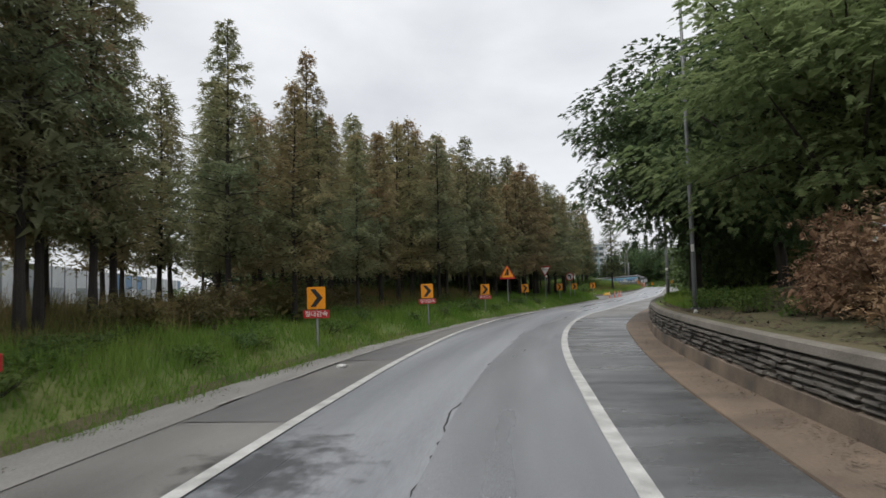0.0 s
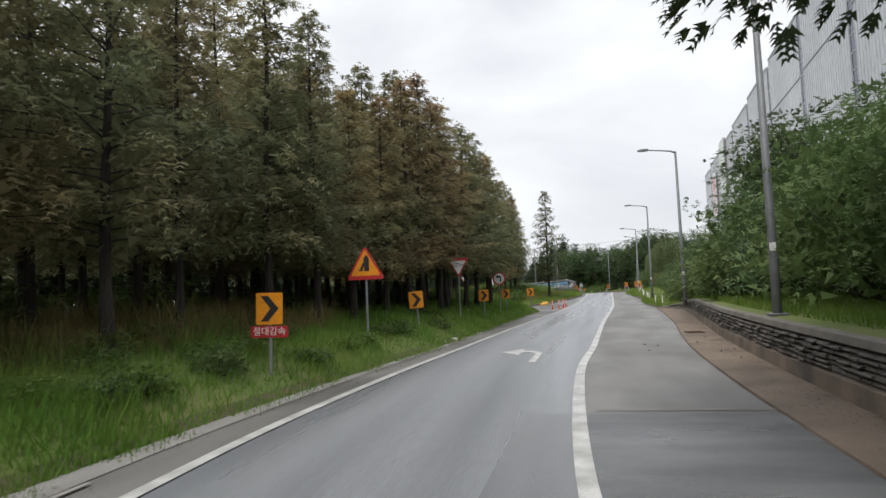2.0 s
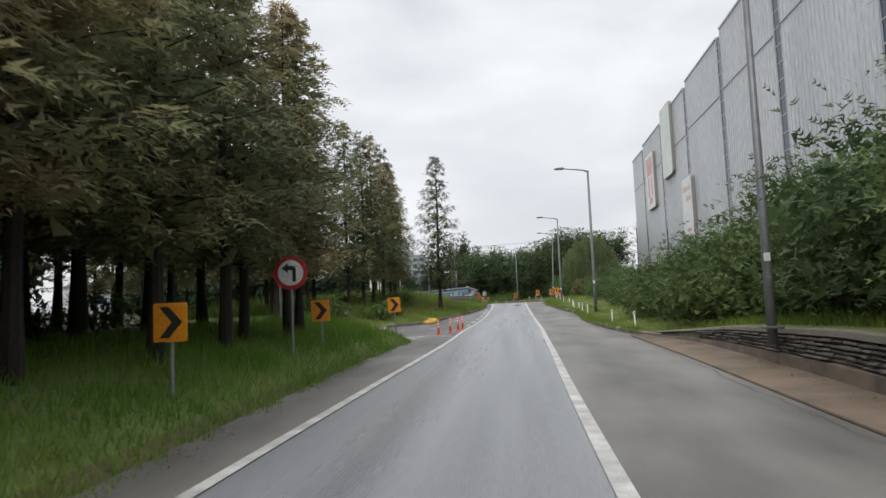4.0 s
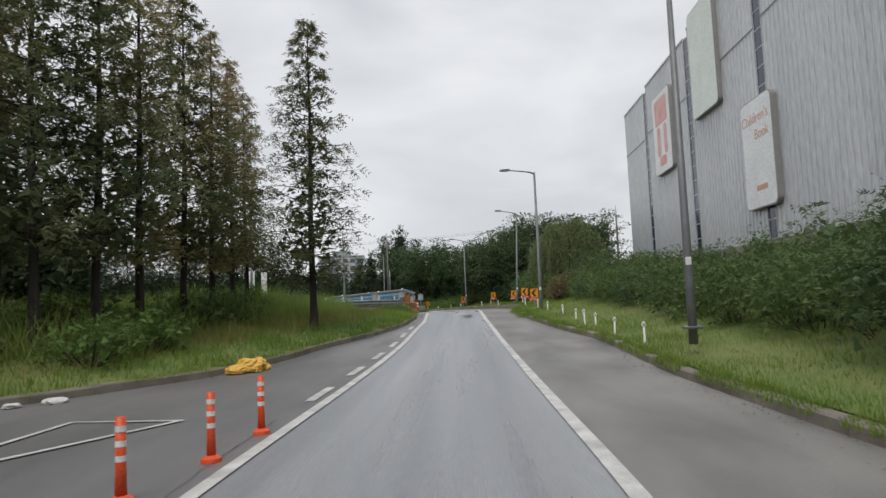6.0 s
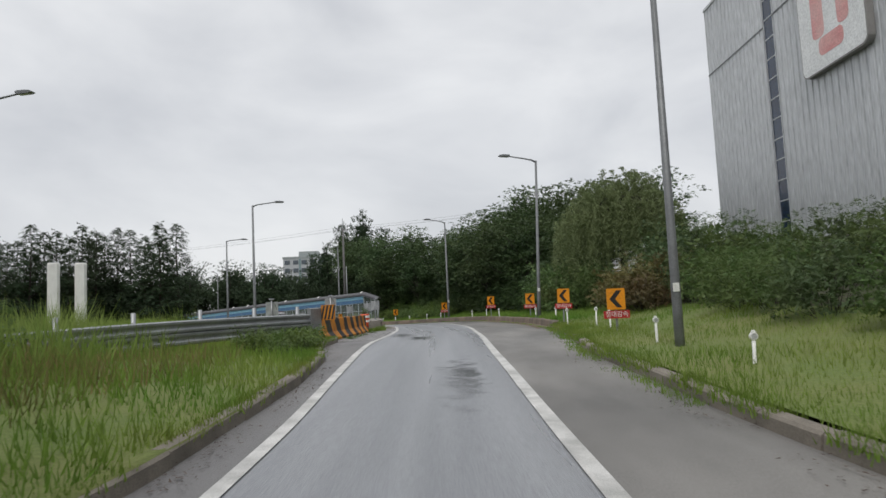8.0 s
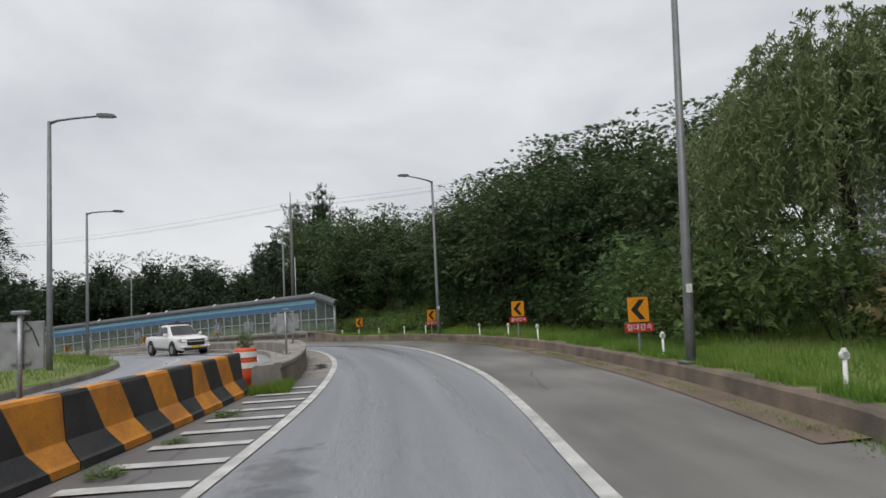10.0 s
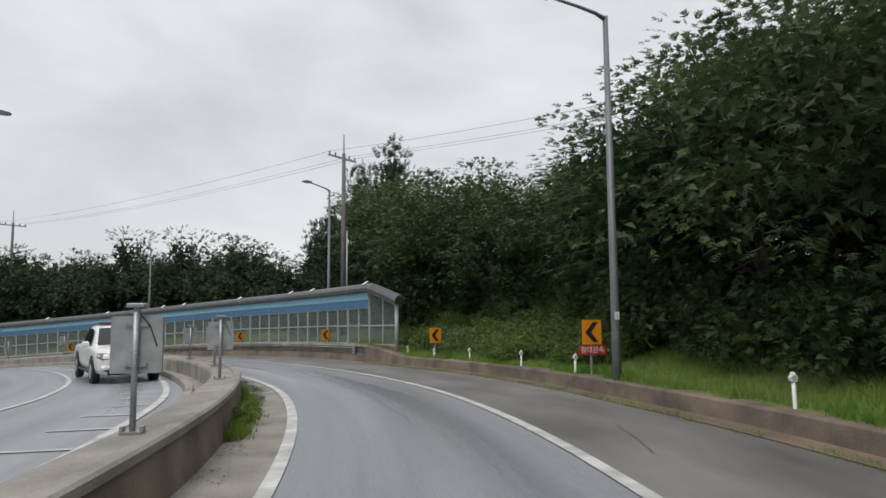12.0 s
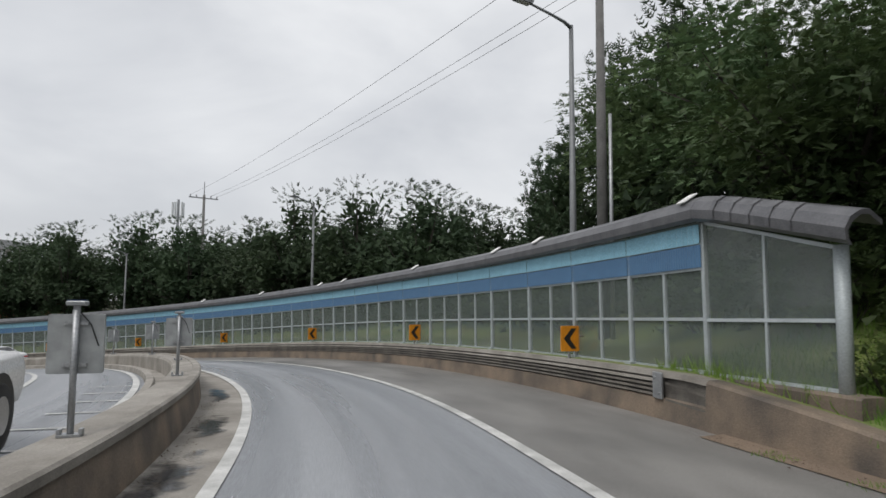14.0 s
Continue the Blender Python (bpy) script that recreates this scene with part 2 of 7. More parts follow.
def along(x, y):
    """s, d and road height for many places at once."""
    sh = np.shape(x)
    x, y = np.ravel(x), np.ravel(y)
    s, d, z = np.empty(len(x)), np.empty(len(x)), np.empty(len(x))
    for a in range(0, len(x), 4000):
        q = slice(a, a + 4000)
        i = np.argmin((x[q, None] - CL[None, :, 0]) ** 2 + (y[q, None] - CL[None, :, 1]) ** 2, axis=1)
        vx, vy = x[q] - CL[i, 0], y[q] - CL[i, 1]
        s[q] = CS[i] + vx * CT[i, 0] + vy * CT[i, 1]
        d[q] = vx * CT[i, 1] - vy * CT[i, 0]
        z[q] = CL[i, 2]
    return s.reshape(sh), d.reshape(sh), z.reshape(sh)


def tab(*pairs, ease=2.0):
    """A smooth function of s through pairs of s and value."""
    g = np.arange(-60, 260, 0.25)
    p = np.array(pairs, float)
    v = np.interp(g, p[:, 0], p[:, 1])
    if ease:
        k = np.hanning(int(ease / 0.25) * 2 + 3)
        k /= k.sum()
        pad = len(k)
        v = np.convolve(np.pad(v, pad, mode="edge"), k, mode="same")[pad:-pad]
    return lambda s: float(np.interp(s, g, v))


def val(f, s):
    return f(s) if callable(f) else f


def mesh_of(name, verts, faces, mats=(), smooth=False, index=None, uvs=None):
    me = bpy.data.meshes.new(name)
    me.from_pydata([tuple(v) for v in verts], [], faces)
    for m in (mats if isinstance(mats, (list, tuple)) else [mats]):
        me.materials.append(m)
    if index is not None:
        me.polygons.foreach_set("material_index", index)
    if smooth:
        me.polygons.foreach_set("use_smooth", [True] * len(me.polygons))
    if uvs is not None:
        layer = me.uv_layers.new(name="UVMap")
        vi = np.empty(len(me.loops), dtype=np.int32)
        me.loops.foreach_get("vertex_index", vi)
        layer.data.foreach_set("uv", np.asarray(uvs, dtype=np.float32)[vi].ravel())
    me.update()
    return me


def sweep(name, s0, s1, step, section, mats, smooth=False, index=None, cap=False, jitter=0.0, seed=1):
    """A mesh that follows the road: section is a list of (d, h), each a number or a function of s."""
    rng = random.Random(seed)
    n = max(2, int(round((s1 - s0) / step)) + 1)
    k = len(section)
    verts, uvs, faces, idx = [], [], [], []
    for s in np.linspace(s0, s1, n):
        for j, (d, h) in enumerate(section):
            dd = val(d, s)
            verts.append(at(s, dd, val(h, s)) + (Vector((rng.uniform(-1, 1), rng.uniform(-1, 1), rng.uniform(-1, 1))) * jitter if jitter else Vector()))
            uvs.append((dd + 0.7 * val(h, s), s))
    for i in range(n - 1):
        for j in range(k - 1):
            a = i * k + j
            faces.append((a, a + 1, a + k + 1, a + k))
            idx.append(index[j] if index else 0)
    if cap:
        faces += [tuple(range(k))[::-1], tuple(range((n - 1) * k, n * k))]
        idx += [0, 0]
    return mesh_of(name, verts, faces, mats, smooth, idx if index else None, uvs)


def structure(name, me, label="", category=""):
    return tagged(new(name, me), label, category, kind="structure")


class Geo:
    """Collects boxes, tubes and faces into one mesh."""

    def __init__(self):
        self.v, self.f = [], []

    def add(self, v, f, m=None):
        o = len(self.v)
        self.v += [(m @ Vector(p)) if m else Vector(p) for p in v]
        self.f += [tuple(i + o for i in q) for q in f]
        return self

    def box(self, c, size, m=None, bevel=0.0):
        x, y, z = (q / 2 for q in size)
        if bevel:
            b = min(bevel, x * 0.9, y * 0.9, z * 0.9)
            ring = [(-x + b, -y), (x - b, -y), (x, -y + b), (x, y - b), (x - b, y), (-x + b, y), (-x, y - b), (-x, -y + b)]
            inner = [(px * (x - b) / x, py * (y - b) / y) for px, py in ring]
            v = [(*p, -z) for p in inner] + [(*p, -z + b) for p in ring] + [(*p, z - b) for p in ring] + [(*p, z) for p in inner]
            f = [tuple(range(7, -1, -1)), tuple(range(24, 32))]
            for r in range(3):
                f += [(r * 8 + i, r * 8 + (i + 1) % 8, r * 8 + 8 + (i + 1) % 8, r * 8 + 8 + i) for i in range(8)]
        else:
            v = [(i, j, k) for k in (-z, z) for i, j in ((-x, -y), (x, -y), (x, y), (-x, y))]
            f = [(3, 2, 1, 0), (4, 5, 6, 7), (0, 1, 5, 4), (1, 2, 6, 5), (2, 3, 7, 6), (3, 0, 4, 7)]
        return self.add([(a + c[0], b_ + c[1], e + c[2]) for a, b_, e in v], f, m)

    def tube(self, pts, radii, n=8, m=None, caps=True):
        pts = [Vector(p) for p in pts]
        v, f = [], []
        for i, p in enumerate(pts):
            t = (pts[min(i + 1, len(pts) - 1)] - pts[max(i - 1, 0)]).normalized()
            a = t.orthogonal().normalized() if abs(t.z) < 0.95 else Vector((1, 0, 0))
            a = (a - t * a.dot(t)).normalized()
            b = t.cross(a)
            r = radii[i] if isinstance(radii, (list, tuple)) else radii
            v += [p + (a * math.cos(2 * math.pi * q / n) + b * math.sin(2 * math.pi * q / n)) * r for q in range(n)]
        for i in range(len(pts) - 1):
            f += [(i * n + q, i * n + (q + 1) % n, (i + 1) * n + (q + 1) % n, (i + 1) * n + q) for q in range(n)]
        if caps:
            f += [tuple(range(n))[::-1], tuple(range((len(pts) - 1) * n, len(pts) * n))]
        return self.add(v, f, m)

    def prism(self, outline, y0, y1, m=None):
        """An outline in x and z, made thick along y."""
        n = len(outline)
        v = [(x, y0, z) for x, z in outline] + [(x, y1, z) for x, z in outline]
        f = [tuple(range(n)), tuple(range(2 * n - 1, n - 1, -1))] + [(i, i + n, (i + 1) % n + n, (i + 1) % n) for i in range(n)]
        return self.add(v, f, m)

    def mesh(self, name, mats, smooth=False):
        return mesh_of(name, self.v, self.f, mats, smooth)


def part(name, me, parent, label=""):
    ob = new(name, me)
    ob.parent = parent
    return tagged(ob, label)


def thing(name, label, category, group="", kind=""):
    return tagged(new(name), label, category, group, kind)


# ---- lines of the plan ----
LEFT_LINE = tab((-38, -2.7), (0, -2.68), (10, -2.8), (22, -3.3), (30, -3.4), (36, -3.15), (41, -2.93), (47, -2.8), (58, -2.6), (68, -2.33), (75, -2.3),
                (81, -2.11), (90, -1.88), (100, -1.75), (107, -2.0), (113, -2.3), (117, -2.18), (123, -1.8), (128, -1.5), (133, -1.25), (142, -1.2),
                (150, -1.25), (156, -1.52), (165, -1.5), (175, -1.7), (240, -1.7))
RIGHT_LINE = tab((-38, 1.0), (0, 0.92), (10, 0.86), (17, 0.57), (22, 0.41), (28, 0.32), (36, 0.45), (40, 0.7), (46, 0.82), (58, 0.98), (68, 1.17), (75, 1.32),
                 (85, 1.27), (100, 1.15), (107, 1.15), (112, 1.24), (118, 1.4), (127, 2.0), (133, 2.12), (145, 2.16), (151, 2.2), (157, 1.92), (165, 1.95), (175, 1.8), (240, 1.8))
LEFT_EDGE = tab((-38, -5.4), (0, -5.3), (12, -5.1), (20, -4.8), (29, -4.5), (36, -4.05), (41, -3.78), (50, -3.85), (60, -4.05), (66, -4.1), (69.5, -3.75),
                (72, -5.6), (75, -8.6), (78, -9.6), (80, -8.0), (83.5, -5.6), (86, -4.85), (89, -4.45), (91, -3.95), (93, -3.35), (95, -2.9), (98, -2.5), (103, -2.35),
                (107, -2.6), (111, -3.5), (113, -3.64), (116, -3.7), (118, -4.6), (240, -4.6), ease=0.75)
RIGHT_EDGE = tab((-38, 3.2), (0, 3.1), (8, 3.05), (18, 2.97), (24, 3.16), (27, 3.32), (33, 3.7), (43, 4.2), (47, 4.5), (57, 5.1), (64, 5.3), (68, 4.6), (71, 4.2),
                 (76, 3.9), (81.5, 3.78), (85, 4.0), (89, 4.1), (92, 3.65), (96, 3.25), (100, 3.05), (106, 3.0), (110, 3.5), (115, 4.05), (118, 4.5), (123, 4.98), (127, 5.2), (133, 5.42), (137, 5.3), (142, 5.05),
                 (150, 5.3), (157, 4.95), (170, 5.05), (240, 5.0))
GUTTER_EDGE = tab((-38, 2.1), (0, 2.12), (11, 2.3), (19, 2.4), (25, 2.4), (30, 2.66), (40, 3.03), (43, 3.22), (50, 3.7), (60, 4.0), (67, 4.1), (71, 4.1), (240, 4.5))

MARGIN_W = tab((-38, 0.95), (8, 0.9), (20, 0.6), (32, 0.3), (45, 0.12))

# ---- road ----
structure("road", sweep("road", S0, S1, 0.75, [(LEFT_LINE, 0.0), (lambda s: LEFT_LINE(s) * 0.5 + RIGHT_LINE(s) * 0.5, 0.012), (RIGHT_LINE, 0.0)], ASPHALT, True),
          "wet grey asphalt ramp lane with polished wheel tracks", "road")
structure("road_shoulder", sweep("road_shoulder", S0, S1, 0.75, [(RIGHT_LINE, 0.0), (lambda s: RIGHT_EDGE(s) + 0.12, -0.01)], ASPHALT_SHOULDER, True),
          "worn brownish grey asphalt shoulder", "road")
structure("road_shoulder", sweep("road_shoulder", S0, 69.0, 0.5, [(lambda s: LEFT_EDGE(s) - 0.3, -0.02), (LEFT_LINE, 0.0)], ASPHALT_SHOULDER, True),
          "worn grey asphalt shoulder beside a grass verge", "road")
structure("road_shoulder", sweep("road_shoulder", 69.0, 128.6, 0.5, [(lambda s: LEFT_EDGE(s) - 0.3, -0.02), (LEFT_LINE, 0.0)], ASPHALT_LEFT, True),
          "damp dark asphalt shoulder beside a kerb", "road")
structure("road_shoulder", sweep("road_shoulder", 128.6, S1, 0.75, [(-2.4, -0.02), (LEFT_LINE, 0.0)], CONCRETE, True),
          "pale concrete gutter strip beside the median wall", "road")
structure("asphalt_patch", sweep("asphalt_patch", -38.0, 31.0, 0.5, [(lambda s: -0.87 + max(0, s - 22) * 0.065, 0.018), (lambda s: RIGHT_LINE(s), 0.010)], ASPHALT_PATCH, True),
          "slightly darker asphalt repair along a crack", "road")
structure("asphalt_patch", sweep("asphalt_patch", -38.0, 31.0, 0.5, [(lambda s: RIGHT_LINE(s), 0.010), (lambda s: GUTTER_EDGE(s), 0.004)], ASPHALT_DARK, True),
          "dark wet asphalt repair patch on a shoulder", "road")
structure("gutter", sweep("gutter", S0, 68.5, 0.75, [(GUTTER_EDGE, 0.006), (lambda s: GUTTER_EDGE(s) + 0.01, 0.03), (lambda s: RIGHT_EDGE(s) + 0.1, 0.05)], GUTTER),
          "tan concrete gutter strip at the foot of a wall", "gutter")
structure("opposite_road", sweep("opposite_road", 60.0, S1, 0.75, [(tab((60, -34.0), (95, -26.0), (108, -17.0), (118, -12.0), (126, -9.3), (134, -8.9), (142, -9.3), (150, -10.2), (240, -10.4)), -0.03),
                                                                    (tab((60, -24.0), (95, -17.0), (108, -9.5), (116, -5.4), (120, -3.9), (126, -2.9), (128, -3.0), (240, -3.0)), -0.03)], ASPHALT, True),
          "wet grey asphalt of the opposite carriageway", "road")


def line_mark(s0, s1, f, w=0.15, h=0.016, label="worn white painted lane line"):
    structure("road_marking", sweep("road_marking", s0, s1, 0.5, [(lambda s: val(f, s) - w / 2, h), (lambda s: val(f, s) + w / 2, h)], PAINT), label, "road marking")


line_mark(S0, S1, LEFT_LINE, 0.16)
line_mark(S0, S1, RIGHT_LINE, 0.17)
line_mark(126.8, S1, -3.8, 0.16, -0.012)
line_mark(130.0, S1, tab((130, -7.4), (136, -7.1), (142, -6.8), (155, -6.4), (240, -6.4)), 0.14, -0.012)

# side road that joins from the left
NEAR_SIDE = lambda e: float(np.interp(e, [3.0, 4.0, 6.0, 9.0, 14.0, 24.0, 60.0], [67.0, 67.4, 67.8, 67.6, 66.5, 63.0, 49.0]))
FAR_SIDE = lambda e: float(np.interp(e, [3.0, 5.9, 8.3, 11.0, 14.0, 24.0, 60.0], [84.0, 83.8, 81.0, 79.2, 77.8, 74.5, 62.0]))
sv, sf = [], []
for i_ in range(30):
    e_ = 3.0 + 57.0 * (i_ / 29) ** 1.6
    for k_ in range(5):
        sv.append(at(NEAR_SIDE(e_) + (FAR_SIDE(e_) - NEAR_SIDE(e_)) * k_ / 4, -e_, -0.035 + (0.02 if e_ > 9 else 0)))
    if i_:
        sf += [((i_ - 1) * 5 + k_, (i_ - 1) * 5 + k_ + 1, i_ * 5 + k_ + 1, i_ * 5 + k_) for k_ in range(4)]
structure("side_road", mesh_of("side_road", sv, sf, ASPHALT_SHOULDER, True, None, [(v_.x, v_.y) for v_ in sv]), "worn grey asphalt side road joining the ramp", "road")

# ---- ground and verges ----
BANK_L1 = [(0.0, -0.02), (0.25, 0.1), (0.6, 0.3), (1.1, 0.48), (2.2, 0.72), (3.6, 0.92), (8.0, 1.05), (16.0, 1.1), (34.0, 1.1)]
BANK_L2 = [(0.0, -0.05), (0.02, 0.15), (0.2, 0.16), (0.8, 0.25), (1.6, 0.36), (4.0, 0.6), (8.0, 0.95), (12.0, 0.9), (18.0, 0.5)]


def bump_at(x, y, k=0.35, a=0.08):
    return a * noise.noise((x * k, y * k, 0.0)) + a * 0.5 * noise.noise((x * k * 3, y * k * 3, 5.0))


def verge(name, s0, s1, edge, sign, bank, mats, label, step=0.75, scale=lambda s: 1.0, base=lambda s: 0.0, index=None):
    n = int((s1 - s0) / step) + 1
    k = len(bank)
    verts, faces, uvs, idx = [], [], [], []
    for s in np.linspace(s0, s1, n):
        for j, (e, h) in enumerate(bank):
            p = at(s, edge(s) + sign * e, base(s) + h * scale(s))
            if j > 1:
                p.z += bump_at(p.x, p.y)
            verts.append(p)
            uvs.append((e, s))
    for i in range(n - 1):
        for j in range(k - 1):
            a = i * k + j
            f = (a, a + 1, a + k + 1, a + k)
            faces.append(f if sign > 0 else f[::-1])
            idx.append(index[j] if index else 0)
    return structure(name, mesh_of(name, verts, faces, mats, True, idx, uvs), label, "grass verge")


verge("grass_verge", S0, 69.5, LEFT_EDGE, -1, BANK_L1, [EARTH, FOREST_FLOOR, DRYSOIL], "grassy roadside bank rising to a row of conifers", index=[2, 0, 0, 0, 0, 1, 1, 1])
verge("grass_verge", 78.2, 117.0, LEFT_EDGE, -1, BANK_L2, [EARTH, FOREST_FLOOR], "grassy island with tall weeds behind a kerb", scale=lambda s: min(1.0, 0.05 + (s - 78.2) / 2.6) if s < 100 else max(0.35, 1 - (s - 100) / 14),
      index=[0, 0, 0, 0, 0, 0, 0, 0])
WALL_H = tab((-38, 0.86), (56, 0.84), (62, 0.62), (68, 0.16), (70, 0.15), (117, 0.15), (118.5, 0.30), (130, 0.30), (142, 0.32), (150, 0.35), (155.3, 0.35), (156.4, 0.5), (158.7, 0.74), (170, 0.74), (240, 0.8), ease=0.6)
BANK_R = [(0.25, 0.0), (0.8, 0.04), (1.6, 0.12), (2.6, 0.3), (4.5, 0.8), (7.0, 1.5), (12.0, 2.4), (24.0, 3.0)]
BANK_R_SCALE = tab((-38, 0.6), (60, 0.6), (70, 0.7), (110, 0.7), (125, 0.8), (140, 1.0), (155, 1.5), (170, 1.2), (240, 0.8))
verge("soil_verge", S0, 21.0, RIGHT_EDGE, 1, BANK_R, [DRYSOIL, FOREST_FLOOR], "bare brown soil bank with dead leaves behind a wall", scale=BANK_R_SCALE, base=WALL_H, index=[0, 0, 0, 0, 1, 1, 1])
verge("grass_verge", 21.0, S1, RIGHT_EDGE, 1, BANK_R, [EARTH, FOREST_FLOOR], "weedy bank rising from the road edge", scale=BANK_R_SCALE, base=WALL_H, index=[0, 0, 0, 0, 1, 1, 1])
OUTER_KERB = tab((118, -11.5), (126, -8.9), (134, -8.5), (142, -8.9), (150, -9.8), (240, -10.0))
verge("grass_verge", 120.0, S1, OUTER_KERB, -1, [(0.0, -0.05), (0.02, 0.16), (0.2, 0.17), (2.0, 0.45), (6.0, 1.0), (12.0, 1.1), (18.0, 0.8)], [EARTH], "mown grassy mound behind a kerb")


def terrain():
    """One ground sheet: fine near the road, coarse out to the horizon."""
    ax = np.concatenate([[-3000, -1500, -800, -450, -300, -220], np.arange(-170, 70, 3.0), [80, 100, 140, 220, 400, 800, 1500, 3000]])
    ay = np.concatenate([[-3000, -1500, -800, -400, -200, -120, -80], np.arange(-60, 260, 3.0), [280, 320, 400, 600, 1000, 1800, 3000]])
    X, Y = np.meshgrid(ax, ay, indexing="ij")
    s, d, z = along(X, Y)
    side = np.where(d > 0, np.interp(d, [0, 9, 16, 30, 60], [-0.6, -0.3, 1.0, 1.4, 0.5]), np.interp(-d, [0, 14, 24, 40, 80], [-0.6, -0.5, -0.2, 0.6, 0.3]))
    far = np.hypot(X + 30, Y - 90)
    k = np.clip((far - 150) / 200, 0, 1)
    Z = (z + side) * (1 - k) + 0.0 * k
    nx, ny = X.shape
    verts = np.stack([X.ravel(), Y.ravel(), Z.ravel()], 1)
    faces = [(i * ny + j, (i + 1) * ny + j, (i + 1) * ny + j + 1, i * ny + j + 1) for i in range(nx - 1) for j in range(ny - 1)]
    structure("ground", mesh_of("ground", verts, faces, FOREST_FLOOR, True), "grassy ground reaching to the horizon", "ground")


terrain()
# kerbs
KERB = [(-0.02, -0.06), (0.0, 0.12), (0.03, 0.15), (0.17, 0.155), (0.2, 0.1)]


def kerb_run(s0, s1, f, sign, label):
    n = int(round((s1 - s0) / 1.0))
    k = structure("kerb", sweep("kerb", s0, s1, 0.3, [((lambda s: f(s) + sign * 0.03), -0.06), ((lambda s: f(s) + sign * 0.035), 0.02)], KERBSTONE), label, "kerb")
    for i in range(n):
        a, b = s0 + (s1 - s0) * i / n + 0.008, s0 + (s1 - s0) * (i + 1) / n - 0.008
        rng = random.Random(i)
        o = rng.uniform(-0.012, 0.012)
        sec = [((lambda s, e=e: f(s) + sign * (e + o)), h + o * 0.6) for e, h in KERB]
        if sign < 0:
            sec = sec[::-1]
        part("kerb_stone", sweep("kerb_stone", a, b, 0.5, sec, KERBSTONE, cap=True), k)


kerb_run(67.0, 118.0, RIGHT_EDGE, 1, "weathered concrete kerb stones with grass growing over")
kerb_run(79.5, 116.5, LEFT_EDGE, -1, "weathered concrete kerb stones along a grass island")
kerb_run(128.0, 190.0, OUTER_KERB, -1, "weathered concrete kerb stones along a grassy mound")


# ---- walls ----
def stone_wall(s0, s1):
    """A low retaining wall: stained plinth, rough block courses, flat cap."""
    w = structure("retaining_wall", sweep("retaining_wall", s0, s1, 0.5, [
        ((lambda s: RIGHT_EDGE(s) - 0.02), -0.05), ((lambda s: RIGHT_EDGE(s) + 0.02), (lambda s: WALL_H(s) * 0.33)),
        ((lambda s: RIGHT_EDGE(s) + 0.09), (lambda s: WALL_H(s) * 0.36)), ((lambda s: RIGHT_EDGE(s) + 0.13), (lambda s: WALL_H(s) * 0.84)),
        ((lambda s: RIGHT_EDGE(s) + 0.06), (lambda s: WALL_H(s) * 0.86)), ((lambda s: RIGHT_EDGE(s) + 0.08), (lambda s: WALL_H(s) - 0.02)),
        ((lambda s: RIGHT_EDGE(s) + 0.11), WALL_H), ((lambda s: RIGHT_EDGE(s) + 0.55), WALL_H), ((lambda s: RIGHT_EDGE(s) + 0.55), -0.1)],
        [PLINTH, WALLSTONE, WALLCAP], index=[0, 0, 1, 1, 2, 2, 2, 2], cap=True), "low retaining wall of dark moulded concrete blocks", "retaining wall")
    rng = random.Random(4)
    for row in range(5):
        s = s0 + rng.uniform(0, 0.4)
        while s < min(s1, 64.0):
            ln = rng.uniform(0.26, 0.62)
            a, b = 0.375 + row * 0.092 + rng.uniform(-0.006, 0.006), 0.375 + row * 0.092 + rng.uniform(0.06, 0.082)
            o = rng.uniform(-0.01, 0.045)
            sec = [((lambda q, a=a: RIGHT_EDGE(q) + 0.12), (lambda q, a=a: WALL_H(q) * a)), ((lambda q, o=o: RIGHT_EDGE(q) + 0.055 - o), (lambda q, a=a: WALL_H(q) * (a + 0.02))),
                   ((lambda q, o=o: RIGHT_EDGE(q) + 0.065 - o), (lambda q, b=b: WALL_H(q) * (b - 0.015))), ((lambda q: RIGHT_EDGE(q) + 0.14), (lambda q, b=b: WALL_H(q) * b))]
            BLOCKS.append((w, s, min(s + ln, s1) - rng.uniform(0.03, 0.06), sec))
            s += ln


BLOCKS = []
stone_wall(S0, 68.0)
structure("retaining_wall", sweep("retaining_wall", 118.0, 158.38, 0.5, [
    ((lambda s: RIGHT_EDGE(s) - 0.05), -0.05), (RIGHT_EDGE, (lambda s: WALL_H(s) - 0.04)), ((lambda s: RIGHT_EDGE(s) + 0.04), WALL_H),
    ((lambda s: RIGHT_EDGE(s) + 0.3), WALL_H), ((lambda s: RIGHT_EDGE(s) + 0.32), -0.1)], PLINTH, cap=True), "low stained concrete kerb wall along a bank", "retaining wall")
structure("retaining_wall", sweep("retaining_wall", 158.4, S1, 0.5, [
    ((lambda s: RIGHT_EDGE(s) - 0.04), -0.05), (RIGHT_EDGE, (lambda s: WALL_H(s) * 0.42)), ((lambda s: RIGHT_EDGE(s) + 0.05), (lambda s: WALL_H(s) * 0.45)),
    ((lambda s: RIGHT_EDGE(s) + 0.08), (lambda s: WALL_H(s) * 0.86)), ((lambda s: RIGHT_EDGE(s) + 0.03), (lambda s: WALL_H(s) * 0.88)),
    ((lambda s: RIGHT_EDGE(s) + 0.06), WALL_H), ((lambda s: RIGHT_EDGE(s) + 0.75), WALL_H), ((lambda s: RIGHT_EDGE(s) + 0.75), -0.1)],
    [PLINTH, WALLSTONE, CONCRETE], index=[0, 0, 1, 1, 2, 2, 2], cap=True), "stained concrete parapet with moulded courses under a noise barrier", "retaining wall")

